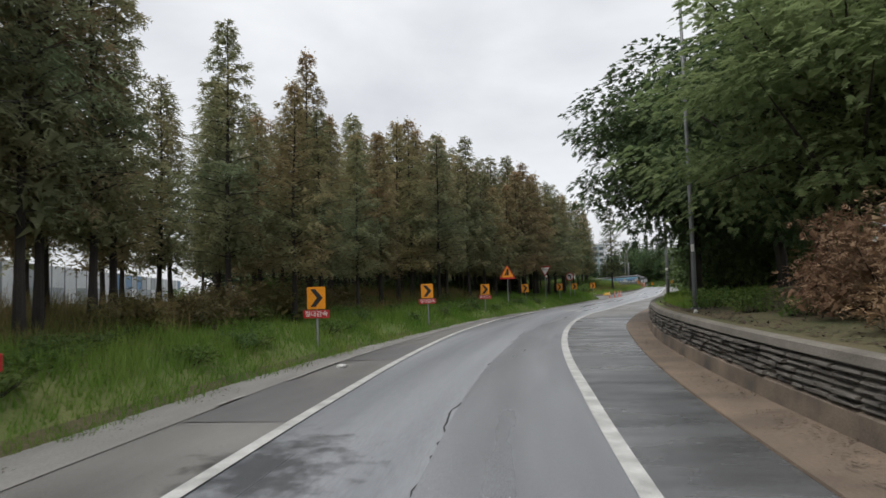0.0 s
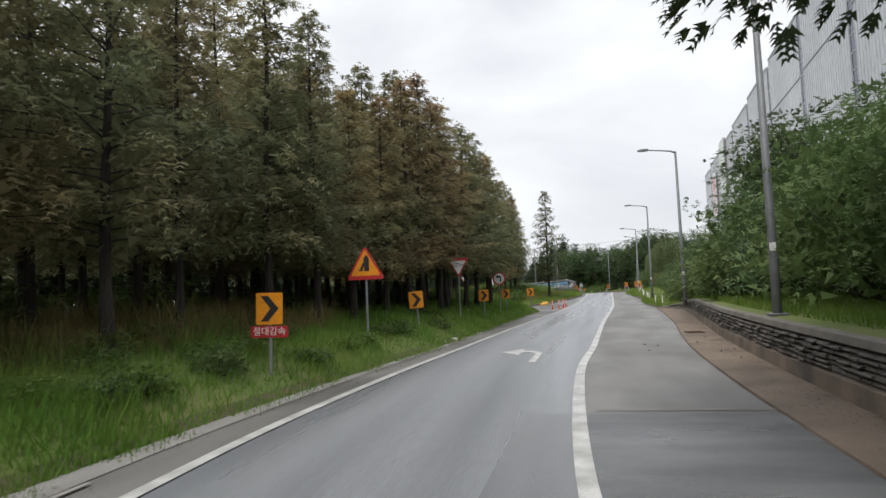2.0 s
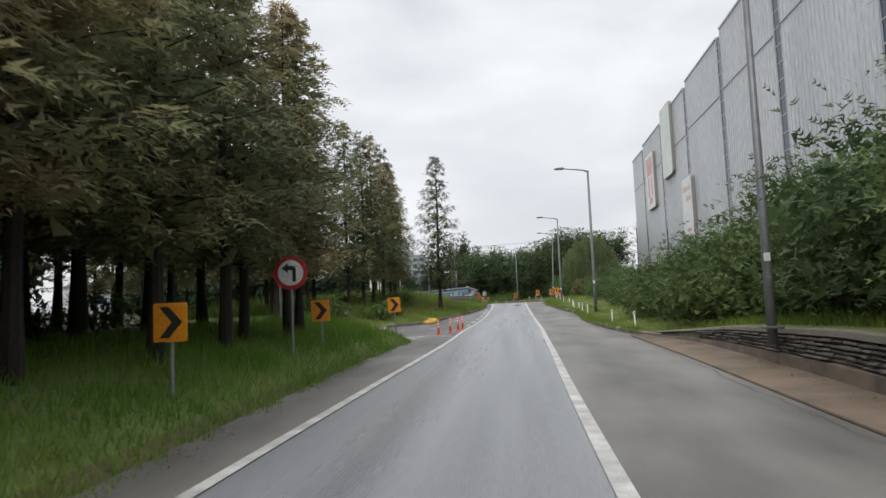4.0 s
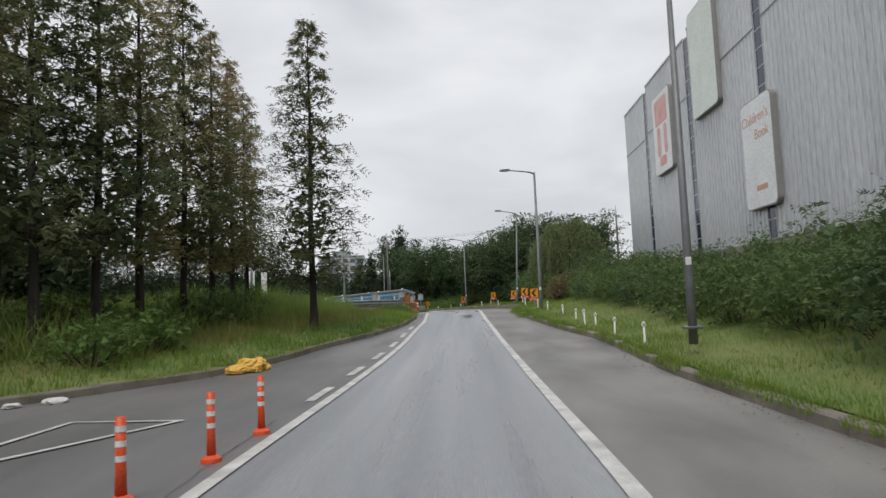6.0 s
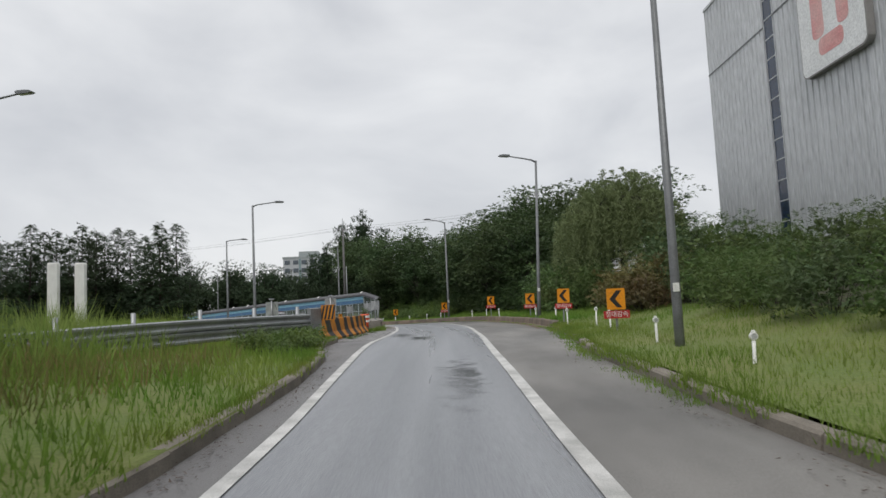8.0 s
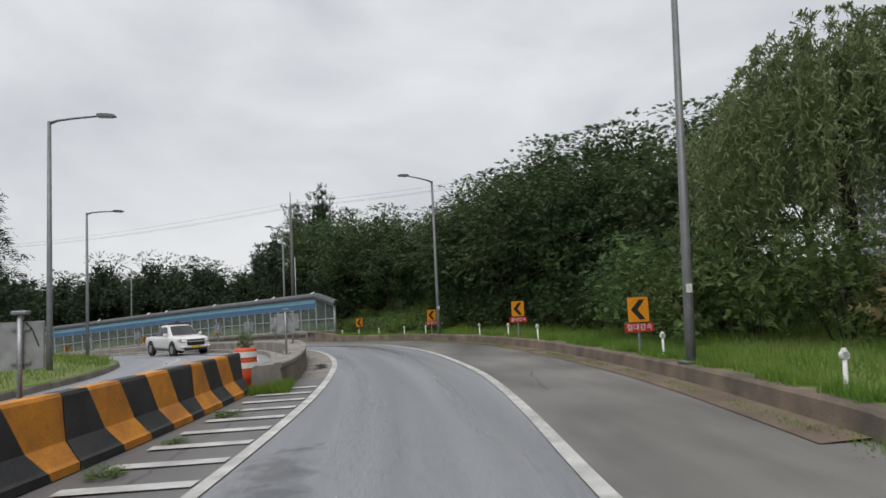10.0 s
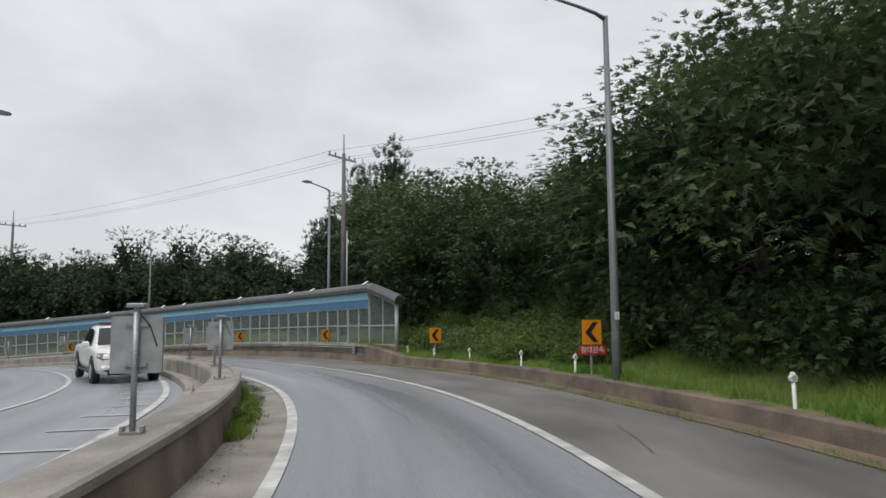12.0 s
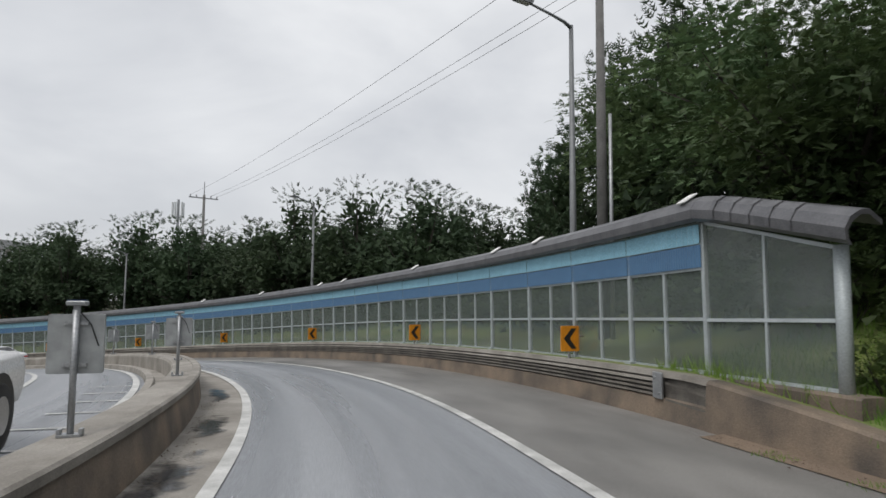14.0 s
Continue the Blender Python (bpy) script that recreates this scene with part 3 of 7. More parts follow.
# ---- median ----
MED_IN = tab((126, -2.5), (127.5, -2.25), (132, -2.1), (140, -2.05), (150, -2.15), (158, -2.35), (240, -2.4))
structure("median_wall", sweep("median_wall", 126.5, S1, 0.5, [
    ((lambda s: MED_IN(s) - 1.25), -0.05), ((lambda s: MED_IN(s) - 1.22), 0.13), ((lambda s: MED_IN(s) - 1.05), 0.15), ((lambda s: MED_IN(s) - 1.0), 0.06), ((lambda s: MED_IN(s) - 0.68), 0.05),
    ((lambda s: MED_IN(s) - 0.66), 0.46), ((lambda s: MED_IN(s) - 0.62), 0.52), ((lambda s: MED_IN(s) - 0.2), 0.53), ((lambda s: MED_IN(s) - 0.19), 0.56), ((lambda s: MED_IN(s) - 0.05), 0.565),
    ((lambda s: MED_IN(s) - 0.02), 0.54), ((lambda s: MED_IN(s) - 0.03), 0.46), ((lambda s: MED_IN(s) - 0.07), 0.45), ((lambda s: MED_IN(s)), -0.05)],
    [CONCRETE, PLINTH], index=[0, 0, 0, 0, 0, 0, 0, 0, 0, 0, 0, 1, 1], cap=True), "weathered concrete median wall with a rounded coping", "median wall")
structure("gutter", sweep("gutter", 118.5, 158.0, 0.75, [((lambda s: RIGHT_EDGE(s) - (0.6 if s < 135 else 0.42)), 0.004), ((lambda s: RIGHT_EDGE(s) + 0.05), 0.03)], GUTTER), "tan soil and concrete strip at the foot of a low wall", "gutter")


def parapet_courses(s0, s1):
    """Long dark moulded ribs along the parapet's face, and a steel bracket at its end."""
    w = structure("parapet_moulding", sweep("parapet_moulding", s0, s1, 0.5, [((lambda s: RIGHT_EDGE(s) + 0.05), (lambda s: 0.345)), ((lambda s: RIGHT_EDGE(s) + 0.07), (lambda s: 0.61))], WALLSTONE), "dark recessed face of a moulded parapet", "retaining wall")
    s, i = s0, 0
    while s < s1:
        b = min(s + 3.0, s1) - 0.02
        for r in range(4):
            a = 0.335 + r * 0.075
            part("course", sweep("course", s, b, 0.75, [((lambda q: RIGHT_EDGE(q) + 0.06), a), ((lambda q: RIGHT_EDGE(q) - 0.015), a + 0.012), ((lambda q: RIGHT_EDGE(q) - 0.005), a + 0.045), ((lambda q: RIGHT_EDGE(q) + 0.06), a + 0.056)], CONCRETE if r == 3 else WALLSTONE, cap=True), w)
        s += 3.0


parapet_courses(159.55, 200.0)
for h0, h1 in ((0.30, 0.56), (0.14, 0.30)):
    f_ = lambda s, h0=h0, h1=h1: h0 + (h1 - h0) * (s - 156.7) / 2.7
    structure("wall_groove", sweep("wall_groove", 156.7, 159.35, 0.3, [((lambda s: RIGHT_EDGE(s) - 0.006), f_), ((lambda s: RIGHT_EDGE(s) - 0.004), (lambda s, f_=f_: f_(s) + 0.035))], WALLSTONE), "dark groove in a concrete wing wall", "retaining wall")


def puddle(s, d, ls, ld, h=0.0165, m=WATER):
    """A ragged film of water lying on the asphalt."""
    v, uv, f = [], [], []
    for i in range(9):
        for j in range(5):
            a, b = i / 4 - 1, j / 2 - 1
            q = s + a * ls
            w = (LEFT_LINE(q) + RIGHT_LINE(q)) / 2
            camber = 0.012 * max(0.0, 1 - abs((d + b * ld) - w) / 1.7)
            v.append(at(q, d + b * ld, h + camber - 0.012))
            uv.append((a, b))
    f = [(i * 5 + j, i * 5 + j + 1, i * 5 + j + 6, i * 5 + j + 5) for i in range(8) for j in range(4)]
    structure("puddle", mesh_of("puddle", v, f, m, True, None, uv), "thin film of rainwater on asphalt", "puddle")


for s_, d_, ls_, ld_ in ((118.2, -1.45, 2.4, 0.7), (114.9, -0.75, 2.2, 0.6), (5.6, -2.3, 1.9, 1.1), (9.0, 1.7, 3.6, 0.6), (15.0, 1.5, 3.0, 0.6),
                         (4.0, -0.4, 2.5, 0.6), (21.0, 1.2, 2.6, 0.5), (103.0, 0.3, 3.5, 0.5)):
    puddle(s_, d_, ls_, ld_)
for s_, d_, ls_, ld_ in ((151.3, -1.8, 2.2, 0.5), (154.2, -1.95, 2.0, 0.5), (157.0, -2.05, 1.8, 0.42), (148.4, -1.75, 1.6, 0.4), (132.0, -1.7, 1.5, 0.3), (146.0, -1.75, 1.5, 0.22), (160.5, -2.0, 1.6, 0.3), (165.0, -2.0, 1.8, 0.3)):
    puddle(s_, d_, ls_, ld_, 0.012, POOL)

# ---- vegetation ----
CONIFER = mat("redwood_needles", (0.22, 0.235, 0.125), 0.75, (0.335, 0.235, 0.125), 0.35, 3, 5, vary=0.2, spec=0.2, sub=0.48)
CONIFER_M = mat("redwood_needles_mixed", (0.195, 0.23, 0.128), 0.75, (0.285, 0.24, 0.13), 0.30, 3, 5, vary=0.2, spec=0.2, sub=0.48)
CONIFER_G = mat("redwood_needles_green", (0.105, 0.145, 0.072), 0.75, (0.175, 0.160, 0.080), 0.35, 3, 5, vary=0.2, spec=0.2, sub=0.4)
LEAF_H = mat("leaf_hedge", (0.085, 0.140, 0.046), 0.6, (0.150, 0.200, 0.072), 0.5, 3, 5, vary=0.2, spec=0.2, sub=0.35)
LEAF_A = mat("leaf_mid_green", (0.085, 0.150, 0.038), 0.6, (0.150, 0.205, 0.052), 0.5, 3, 5, vary=0.2, spec=0.2, sub=0.3)
LEAF_B = mat("leaf_dark_green", (0.072, 0.114, 0.052), 0.6, (0.112, 0.156, 0.066), 0.5, 3, 5, vary=0.2, spec=0.2, sub=0.25)
LEAF_C = mat("leaf_willow", (0.215, 0.265, 0.125), 0.6, (0.150, 0.195, 0.085), 0.5, 3, 5, vary=0.2, spec=0.2, sub=0.3)
LEAF_BIG = mat("leaf_light_green", (0.185, 0.255, 0.110), 0.55, (0.245, 0.305, 0.140), 0.5, 3, 5, vary=0.2, spec=0.2, sub=0.56)
# leaf green darkened in its colour to stand for heavy shade on the slope
LEAF_SHADE = mat("leaf_shaded_green", (0.036, 0.064, 0.026), 0.6, (0.062, 0.094, 0.034), 0.5, 3, 5, vary=0.2, spec=0.2, sub=0.25)
LEAF_FAR = mat("leaf_far", (0.034, 0.056, 0.030), 0.7, (0.050, 0.074, 0.036), 0.4, 3, 5, vary=0.2, spec=0.2, sub=0.2)
GRASS = mat("grass_blades", (0.125, 0.235, 0.036), 0.7, (0.215, 0.285, 0.062), 0.45, 4, 6, vary=0.2, spec=0.2, sub=0.35)
WEEDGRASS = mat("tall_weed_blades", (0.19, 0.29, 0.065), 0.75, (0.26, 0.33, 0.095), 0.4, 4, 6, vary=0.2, spec=0.2, sub=0.4)
DRYGRASS = mat("dry_grass_blades", (0.36, 0.27, 0.125), 0.8, (0.13, 0.14, 0.045), 0.5, 4, 6, vary=0.2, spec=0.2, sub=0.3)
DEADBUSH = mat("dead_vines", (0.33, 0.215, 0.13), 0.85, (0.20, 0.14, 0.085), 0.8, 4, 6, vary=0.2, spec=0.2, sub=0.2)


def leaf_mesh(name, c, axis, side, length, width, m):
    """Many small pointed leaves: centres, long axes and cross axes as arrays."""
    n = len(c)
    L, W = axis * (np.asarray(length) / 2)[:, None], side * (np.asarray(width) / 2)[:, None]
    v = np.empty((n, 3, 3))
    v[:, 0], v[:, 1], v[:, 2] = c - L + W * 0.8, c + L, c - L * 0.8 - W * 0.8
    me = bpy.data.meshes.new(name)
    me.vertices.add(n * 3)
    me.vertices.foreach_set("co", v.astype(np.float32).ravel())
    me.loops.add(n * 3)
    me.loops.foreach_set("vertex_index", np.arange(n * 3, dtype=np.int32))
    me.polygons.add(n)
    me.polygons.foreach_set("loop_start", np.arange(0, n * 3, 3, dtype=np.int32))
    me.materials.append(m)
    me.update(calc_edges=True)
    return me


def unit(a):
    return a / np.maximum(np.linalg.norm(a, axis=1), 1e-6)[:, None]


def leaf_axes(rng, n, droop, out=None):
    a = rng.normal(size=(n, 3))
    if out is not None:
        a = a * 0.7 + out * 1.1
    a[:, 2] -= droop
    a = unit(a)
    b = unit(np.cross(a, rng.normal(size=(n, 3)) + np.array([0, 0, 0.8])))
    return a, b


def sprays(rng, base, way, length, pairs, leaf, droop=0.25, slim=0.4):
    """Leafy twigs: leaves in pairs along each twig, lying in its plane; returns centres, axes, cross axes, lengths and widths."""
    n = len(base)
    way = unit(way)
    up = unit(np.array([[0.0, 0.0, 1.0]]) + rng.normal(size=(n, 3)) * 0.35)
    across = unit(np.cross(way, up))
    flat = np.cross(across, way)
    out = [[], [], [], []]
    for j in range(pairs):
        t = (j + 0.6) / pairs
        p = base + way * (length * t)[:, None]
        p[:, 2] -= droop * length * t * t
        for q in (-1, 1):
            a = unit(way * 0.75 + across * q * rng.uniform(0.6, 1.0, (n, 1)) + rng.normal(size=(n, 3)) * 0.12 - np.array([[0, 0, droop * t * 0.8]]))
            ln = leaf * (1.15 - 0.55 * t) * rng.uniform(0.75, 1.25, n)
            for k, v in enumerate((p + a * (ln * 0.5)[:, None], a, unit(np.cross(a, flat) + rng.normal(size=(n, 3)) * 0.15), ln)):
                out[k].append(v)
    c, a, b, ln = (np.concatenate(v) for v in out)
    return c, a, b, ln, ln * slim


def make_conifer(seed, H, spread, leaves, bare=0.16, leaf=0.2, gap=0.0, m=None, pairs=3):
    """Trunk with limbs, and a narrow pointed crown of drooping sprays."""
    rng = np.random.default_rng(seed)
    g = Geo()
    lean = rng.uniform(-0.012, 0.012, 2)
    hs = np.linspace(0, H, 9)
    axis = [Vector((lean[0] * h + 0.03 * math.sin(h * 0.9 + seed), lean[1] * h + 0.03 * math.cos(h * 0.7 + seed), h)) for h in hs]
    g.tube(axis, [max(0.012, (0.105 if m else 0.14) * (1 - h / H) ** 0.8 * (H / 10)) * (1.35 if i == 0 else 1) for i, h in enumerate(hs)], 8)
    n_limb = int(60 + H * 4) if leaves > 3000 else 56
    cs, ds, fs = [], [], []
    for i in range(n_limb):
        f = bare + (1 - bare) * (i + rng.uniform(0, 1)) / n_limb
        if rng.uniform() < gap:
            continue
        z = f * H
        r = spread * (1 - f) ** 0.72 * rng.uniform(0.55, 1.15) + 0.1
        if f < bare + 0.1:
            r *= 0.75
        a = i * 2.4 + rng.uniform(-0.5, 0.5)
        rise = rng.uniform(0.05, 0.45) - 0.15 * (1 - f)
        tip = Vector((math.cos(a) * r, math.sin(a) * r, z + r * rise))
        base = Vector((lean[0] * z, lean[1] * z, z))
        g.tube([base, base.lerp(tip, 0.5) + Vector((0, 0, 0.05 * r)), tip], [0.028 * (1 - f) + 0.008, 0.014, 0.004], 3, caps=False)
        k = max(2, int(leaves / n_limb / (2 * pairs) * (0.45 + 1.1 * (1 - f))))
        t = rng.uniform(0.2, 1.0, k) ** 0.75
        p = np.array(base)[None] * (1 - t[:, None]) + np.array(tip)[None] * t[:, None]
        p += rng.normal(size=(k, 3)) * np.array([0.10, 0.10, 0.09]) * (0.5 + 0.6 * (1 - f))
        w = np.array([[math.cos(a), math.sin(a), 0.0]]) * rng.uniform(0.2, 0.9, (k, 1)) + np.array([[-math.sin(a), math.cos(a), 0.0]]) * rng.normal(size=(k, 1)) * 0.8
        w[:, 2] += rng.uniform(-0.55, 0.15, k)
        cs.append(p)
        ds.append(w)
        fs.append(np.full(k, 0.4 + 0.8 * (1 - f)))
    base, way = np.concatenate(cs), np.concatenate(ds)
    c, a, b, ln, wd = sprays(rng, base, way, leaf * 2.2 * np.concatenate(fs) * rng.uniform(0.7, 1.35, len(base)), pairs, leaf, 0.45, 0.42)
    k = int(leaves * 0.09)
    q = base[rng.integers(0, len(base), k)] * np.array([0.55, 0.55, 1.0]) + rng.normal(size=(k, 3)) * 0.12
    a2, b2 = leaf_axes(rng, k, 0.3)
    l2 = leaf * 2.0 * rng.uniform(0.7, 1.3, k) * (0.35 + 0.65 * np.clip(1 - q[:, 2] / H, 0, 1))
    return g.mesh("trunk", BARK), leaf_mesh("crown", np.concatenate([c, q]), np.concatenate([a, a2]), np.concatenate([b, b2]), np.concatenate([ln, l2]), np.concatenate([wd, l2 * 0.7]), m or CONIFER)


def make_broadleaf(seed, H, rx, bottom, leaves, m, leaf=0.2, droop=0.35, clumps=60, poplar=False, stems=1, pad=0.30, pairs=3, inner=0.0, reach=1.7, slim=0.5, deep=0.5):
    """Trunk and forking limbs, and a crown of leafy clumps with gaps and an uneven outline."""
    rng = np.random.default_rng(seed)
    g = Geo()
    cz, rz = (H + bottom) / 2, (H - bottom) / 2
    pts = []
    for i in range(clumps):
        u = unit(rng.normal(size=(1, 3)))[0]
        r = rng.uniform(0.35, 1.0) ** 0.45
        p = np.array([u[0] * rx * r, u[1] * rx * r, cz + u[2] * rz * r])
        if poplar:
            p[:2] *= 0.35 + 0.65 * np.clip((H - p[2]) / (H - bottom), 0, 1) ** 0.7
        p[:2] *= 1 + 0.18 * math.sin(3 * math.atan2(u[1], u[0]) + seed)
        pts.append(p)
    trunk_top = Vector((rng.uniform(-0.2, 0.2), rng.uniform(-0.2, 0.2), bottom + (H - bottom) * 0.45))
    for q in range(stems):
        foot = Vector((rng.uniform(-0.5, 0.5), rng.uniform(-0.5, 0.5), 0)) * (stems > 1)
        g.tube([foot, foot.lerp(trunk_top, 0.5) + Vector((0.08, -0.06, 0)), trunk_top], [0.022 * H, 0.017 * H, 0.010 * H], 8)
    for p in pts[::2]:
        f = rng.uniform(0.35, 0.95)
        base = Vector((0, 0, 0)).lerp(trunk_top, f)
        g.tube([base, base.lerp(Vector(p), 0.55) + Vector((0, 0, 0.12)), Vector(p)], [0.006 * H, 0.004 * H, 0.008], 4, caps=False)
    cs, os_ = [], []
    per = max(2.0, leaves * (1 - inner) / clumps / (2 * pairs))
    for p in pts:
        s = rng.uniform(0.55, 1.25)
        k = max(1, int(per * s))
        u = unit(rng.normal(size=(k, 3)))
        u[:, 2] = np.where(rng.uniform(size=k) < 0.7, np.abs(u[:, 2]), u[:, 2])
        rad = rx * pad * s * rng.uniform(0.35, 1.0, k) ** 0.5
        cs.append(p + u * rad[:, None] * np.array([1.15, 1.15, deep]))
        out = unit(np.array([[p[0], p[1], (p[2] - cz) * 0.6]]))
        os_.append(u * np.array([1.0, 1.0, 0.45]) + out * 0.6 - np.array([[0, 0, droop * 0.55]]))
    base, way = np.concatenate(cs), np.concatenate(os_)
    c, a, b, ln, wd = sprays(rng, base, way, leaf * reach * rng.uniform(0.7, 1.3, len(base)), pairs, leaf, max(0.0, droop * 0.6), slim)
    if inner:
        k = int(leaves * inner)
        q = np.array(pts)[rng.integers(0, len(pts), k)]
        q = np.array([0, 0, cz]) + (q - np.array([0, 0, cz])) * rng.uniform(0.35, 0.9, (k, 1)) + rng.normal(size=(k, 3)) * rx * 0.07
        a2, b2 = leaf_axes(rng, k, 0.2)
        l2 = leaf * 2.1 * rng.uniform(0.7, 1.3, k)
        c, a, b, ln, wd = np.concatenate([c, q]), np.concatenate([a, a2]), np.concatenate([b, b2]), np.concatenate([ln, l2]), np.concatenate([wd, l2 * 0.7])
    return g.mesh("trunk", BARK), leaf_mesh("crown", c, a, b, ln, wd, m)


def make_willow(seed, H, rx, leaves):
    rng = np.random.default_rng(seed)
    g = Geo()
    g.tube([(0, 0, 0), (0.1, 0, H * 0.3), (0, 0.1, H * 0.6)], [0.2, 0.15, 0.08], 8)
    cs, ds = [], []
    for i in range(520):
        a, r = rng.uniform(0, 6.28), rx * rng.uniform(0.02, 1) ** 0.55
        top = H * (1 - 0.40 * (r / rx) ** 2) * rng.uniform(0.72, 1.0)
        p = np.array([math.cos(a) * r, math.sin(a) * r, top])
        if i % 9 == 0:
            g.tube([(0, 0.1, H * 0.5), (p[0] * 0.5, p[1] * 0.5, H * 0.75), p], [0.05, 0.03, 0.01], 4, caps=False)
        drop = rng.uniform(0.25, 0.8) * H * 0.8
        k = leaves // 520
        t = rng.uniform(0, 1, k)
        q = p + np.stack([0.07 * rng.normal(size=k) + 0.45 * math.cos(a) * t, 0.07 * rng.normal(size=k) + 0.45 * math.sin(a) * t, 0.25 * t - t * t * drop], 1)
        cs.append(q[q[:, 2] > 0.6])
    c = np.concatenate(cs)
    a, b = leaf_axes(rng, len(c), 1.3)
    ln = 0.19 * rng.uniform(0.6, 1.4, len(c))
    return g.mesh("trunk", BARK), leaf_mesh("crown", c, a, b, ln, ln * 0.27, LEAF_C)


def welded(me):
    """Stems that share one root become one piece."""
    bm = bmesh.new()
    bm.from_mesh(me)
    bmesh.ops.remove_doubles(bm, verts=bm.verts, dist=1e-5)
    bm.to_mesh(me)
    bm.free()
    return me


def make_shrub(seed, H, rx, leaves, m, leaf=0.14):
    """A bush: many thin stems and leafy clumps down to the ground."""
    rng = np.random.default_rng(seed)
    g = Geo()
    cs, os_ = [], []
    for i in range(46):
        a, r = rng.uniform(0, 6.28), rx * rng.uniform(0, 1) ** 0.55
        z = H * (1 - 0.45 * (r / rx) ** 2) * rng.uniform(0.25, 1.0)
        p = np.array([math.cos(a) * r, math.sin(a) * r, max(0.12, z)])
        if i % 2:
            g.tube([(0, 0, -0.03), (p[0] * 0.35, p[1] * 0.35, 0.05), (p[0] * 0.7, p[1] * 0.7, p[2] * 0.6), p], [0.0, 0.02, 0.012, 0.004], 4, caps=False)
        k = max(2, leaves // (46 * 6))
        u = unit(rng.normal(size=(k, 3)))
        c = p + u * (rx * 0.33 * rng.uniform(0.1, 0.9, k) ** 0.6)[:, None] * np.array([1.1, 1.1, 0.7])
        c[:, 2] = np.maximum(c[:, 2], 0.05)
        cs.append(c)
        os_.append(u * np.array([1.0, 1.0, 0.5]) + np.array([[math.cos(a) * 0.4, math.sin(a) * 0.4, 0.1]]))
    for i in range(16):
        a, r = rng.uniform(0, 6.28), rx * rng.uniform(0.3, 0.9)
        p = np.array([math.cos(a) * r, math.sin(a) * r, H * 0.8])
        t = rng.uniform(0, 1, max(2, leaves // 960))
        q = p + np.stack([math.cos(a) * t * 0.8, math.sin(a) * t * 0.8, t * 0.9 - 0.5 * t * t], 1) * rx * 0.5 + rng.normal(size=(len(t), 3)) * 0.05
        cs.append(q)
        os_.append(unit(rng.normal(size=(len(t), 3))))
    c, o = np.concatenate(cs), np.concatenate(os_)
    c, a, b, ln, wd = sprays(rng, c, o, leaf * 2.2 * rng.uniform(0.6, 1.4, len(c)), 3, leaf, 0.3, 0.45)
    k = leaves // 7
    a2, b2 = leaf_axes(rng, k, 0.2)
    q = c[rng.integers(0, len(c), k)] * np.array([0.85, 0.85, 0.85])
    l2 = leaf * 2.2 * rng.uniform(0.7, 1.3, k)
    c, a, b, ln, wd = np.concatenate([c, q]), np.concatenate([a, a2]), np.concatenate([b, b2]), np.concatenate([ln, l2]), np.concatenate([wd, l2 * 0.7])
    keep = c[:, 2] > 0.02
    return welded(g.mesh("stem", BARK)), leaf_mesh("foliage", c[keep], a[keep], b[keep], ln[keep], wd[keep], m)


SEEN = {}


def plant(kind, meshes, p, yaw, scale, label, category, group="", names=("trunk", "crown")):
    """One plant with its parts; plants of one make share their meshes."""
    key = meshes[0].name
    m = Matrix.Translation(p) @ pose(0, 0, 0, 0, 0, yaw)
    if key not in SEEN:
        ob = thing(kind, label, category, group)
        for n, me in zip(names, meshes):
            part(n, me, ob)
        SEEN[key] = ob
    else:
        ob = copy_thing(SEEN[key], Matrix())
        tagged(ob, label, category, group)
    ob.matrix_basis = m @ Matrix.Diagonal((*(scale if isinstance(scale, tuple) else (scale,) * 3), 1))
    return ob


def ground_left(s, d):
    """Height of the left bank at d."""
    e = LEFT_EDGE(s) - d
    b = BANK_L1 if s < 70 else BANK_L2
    k = 1.0 if s < 100 else max(0.35, 1 - (s - 100) / 14)
    return float(np.interp(e, [q[0] for q in b], [q[1] for q in b])) * (k if s > 70 else 1)


def ground_right(s, d):
    e = d - RIGHT_EDGE(s)
    return WALL_H(s) + BANK_R_SCALE(s) * float(np.interp(e, [q[0] for q in BANK_R], [q[1] for q in BANK_R]))


FRONT = [make_conifer(11 + i, 10.0, 2.0 + 0.25 * (i % 3), 12500, 0.2, 0.165, m=(CONIFER, CONIFER_M, CONIFER, CONIFER_M)[i]) for i in range(4)]
MID = [make_conifer(31 + i, 10.0, 1.9, 4800, 0.2, 0.25, m=(CONIFER_M, CONIFER, CONIFER_M)[i]) for i in range(3)]
BACK = [make_conifer(51 + i, 10.0, 1.7, 2000, 0.22, 0.36, m=CONIFER_M) for i in range(3)]
LONE = make_conifer(77, 11.0, 2.5, 15000, 0.16, 0.155, 0.08, CONIFER_G)
OPEN = [make_conifer(81 + i, 11.0, 2.5, 11500, 0.20, 0.185, 0.06, (CONIFER_G, CONIFER, CONIFER_M)[i]) for i in range(3)]
ACROSS = [make_conifer(91 + i, 10.0, 2.5, 6000, 0.06, 0.25, 0.0, LEAF_FAR) for i in range(2)]
rng = random.Random(5)
CON_LABEL = "tall narrow conifer with dark rusty green needles"
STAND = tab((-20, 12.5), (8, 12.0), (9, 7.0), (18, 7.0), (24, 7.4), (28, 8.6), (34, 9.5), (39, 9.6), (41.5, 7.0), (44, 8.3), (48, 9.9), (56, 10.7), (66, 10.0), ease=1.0)
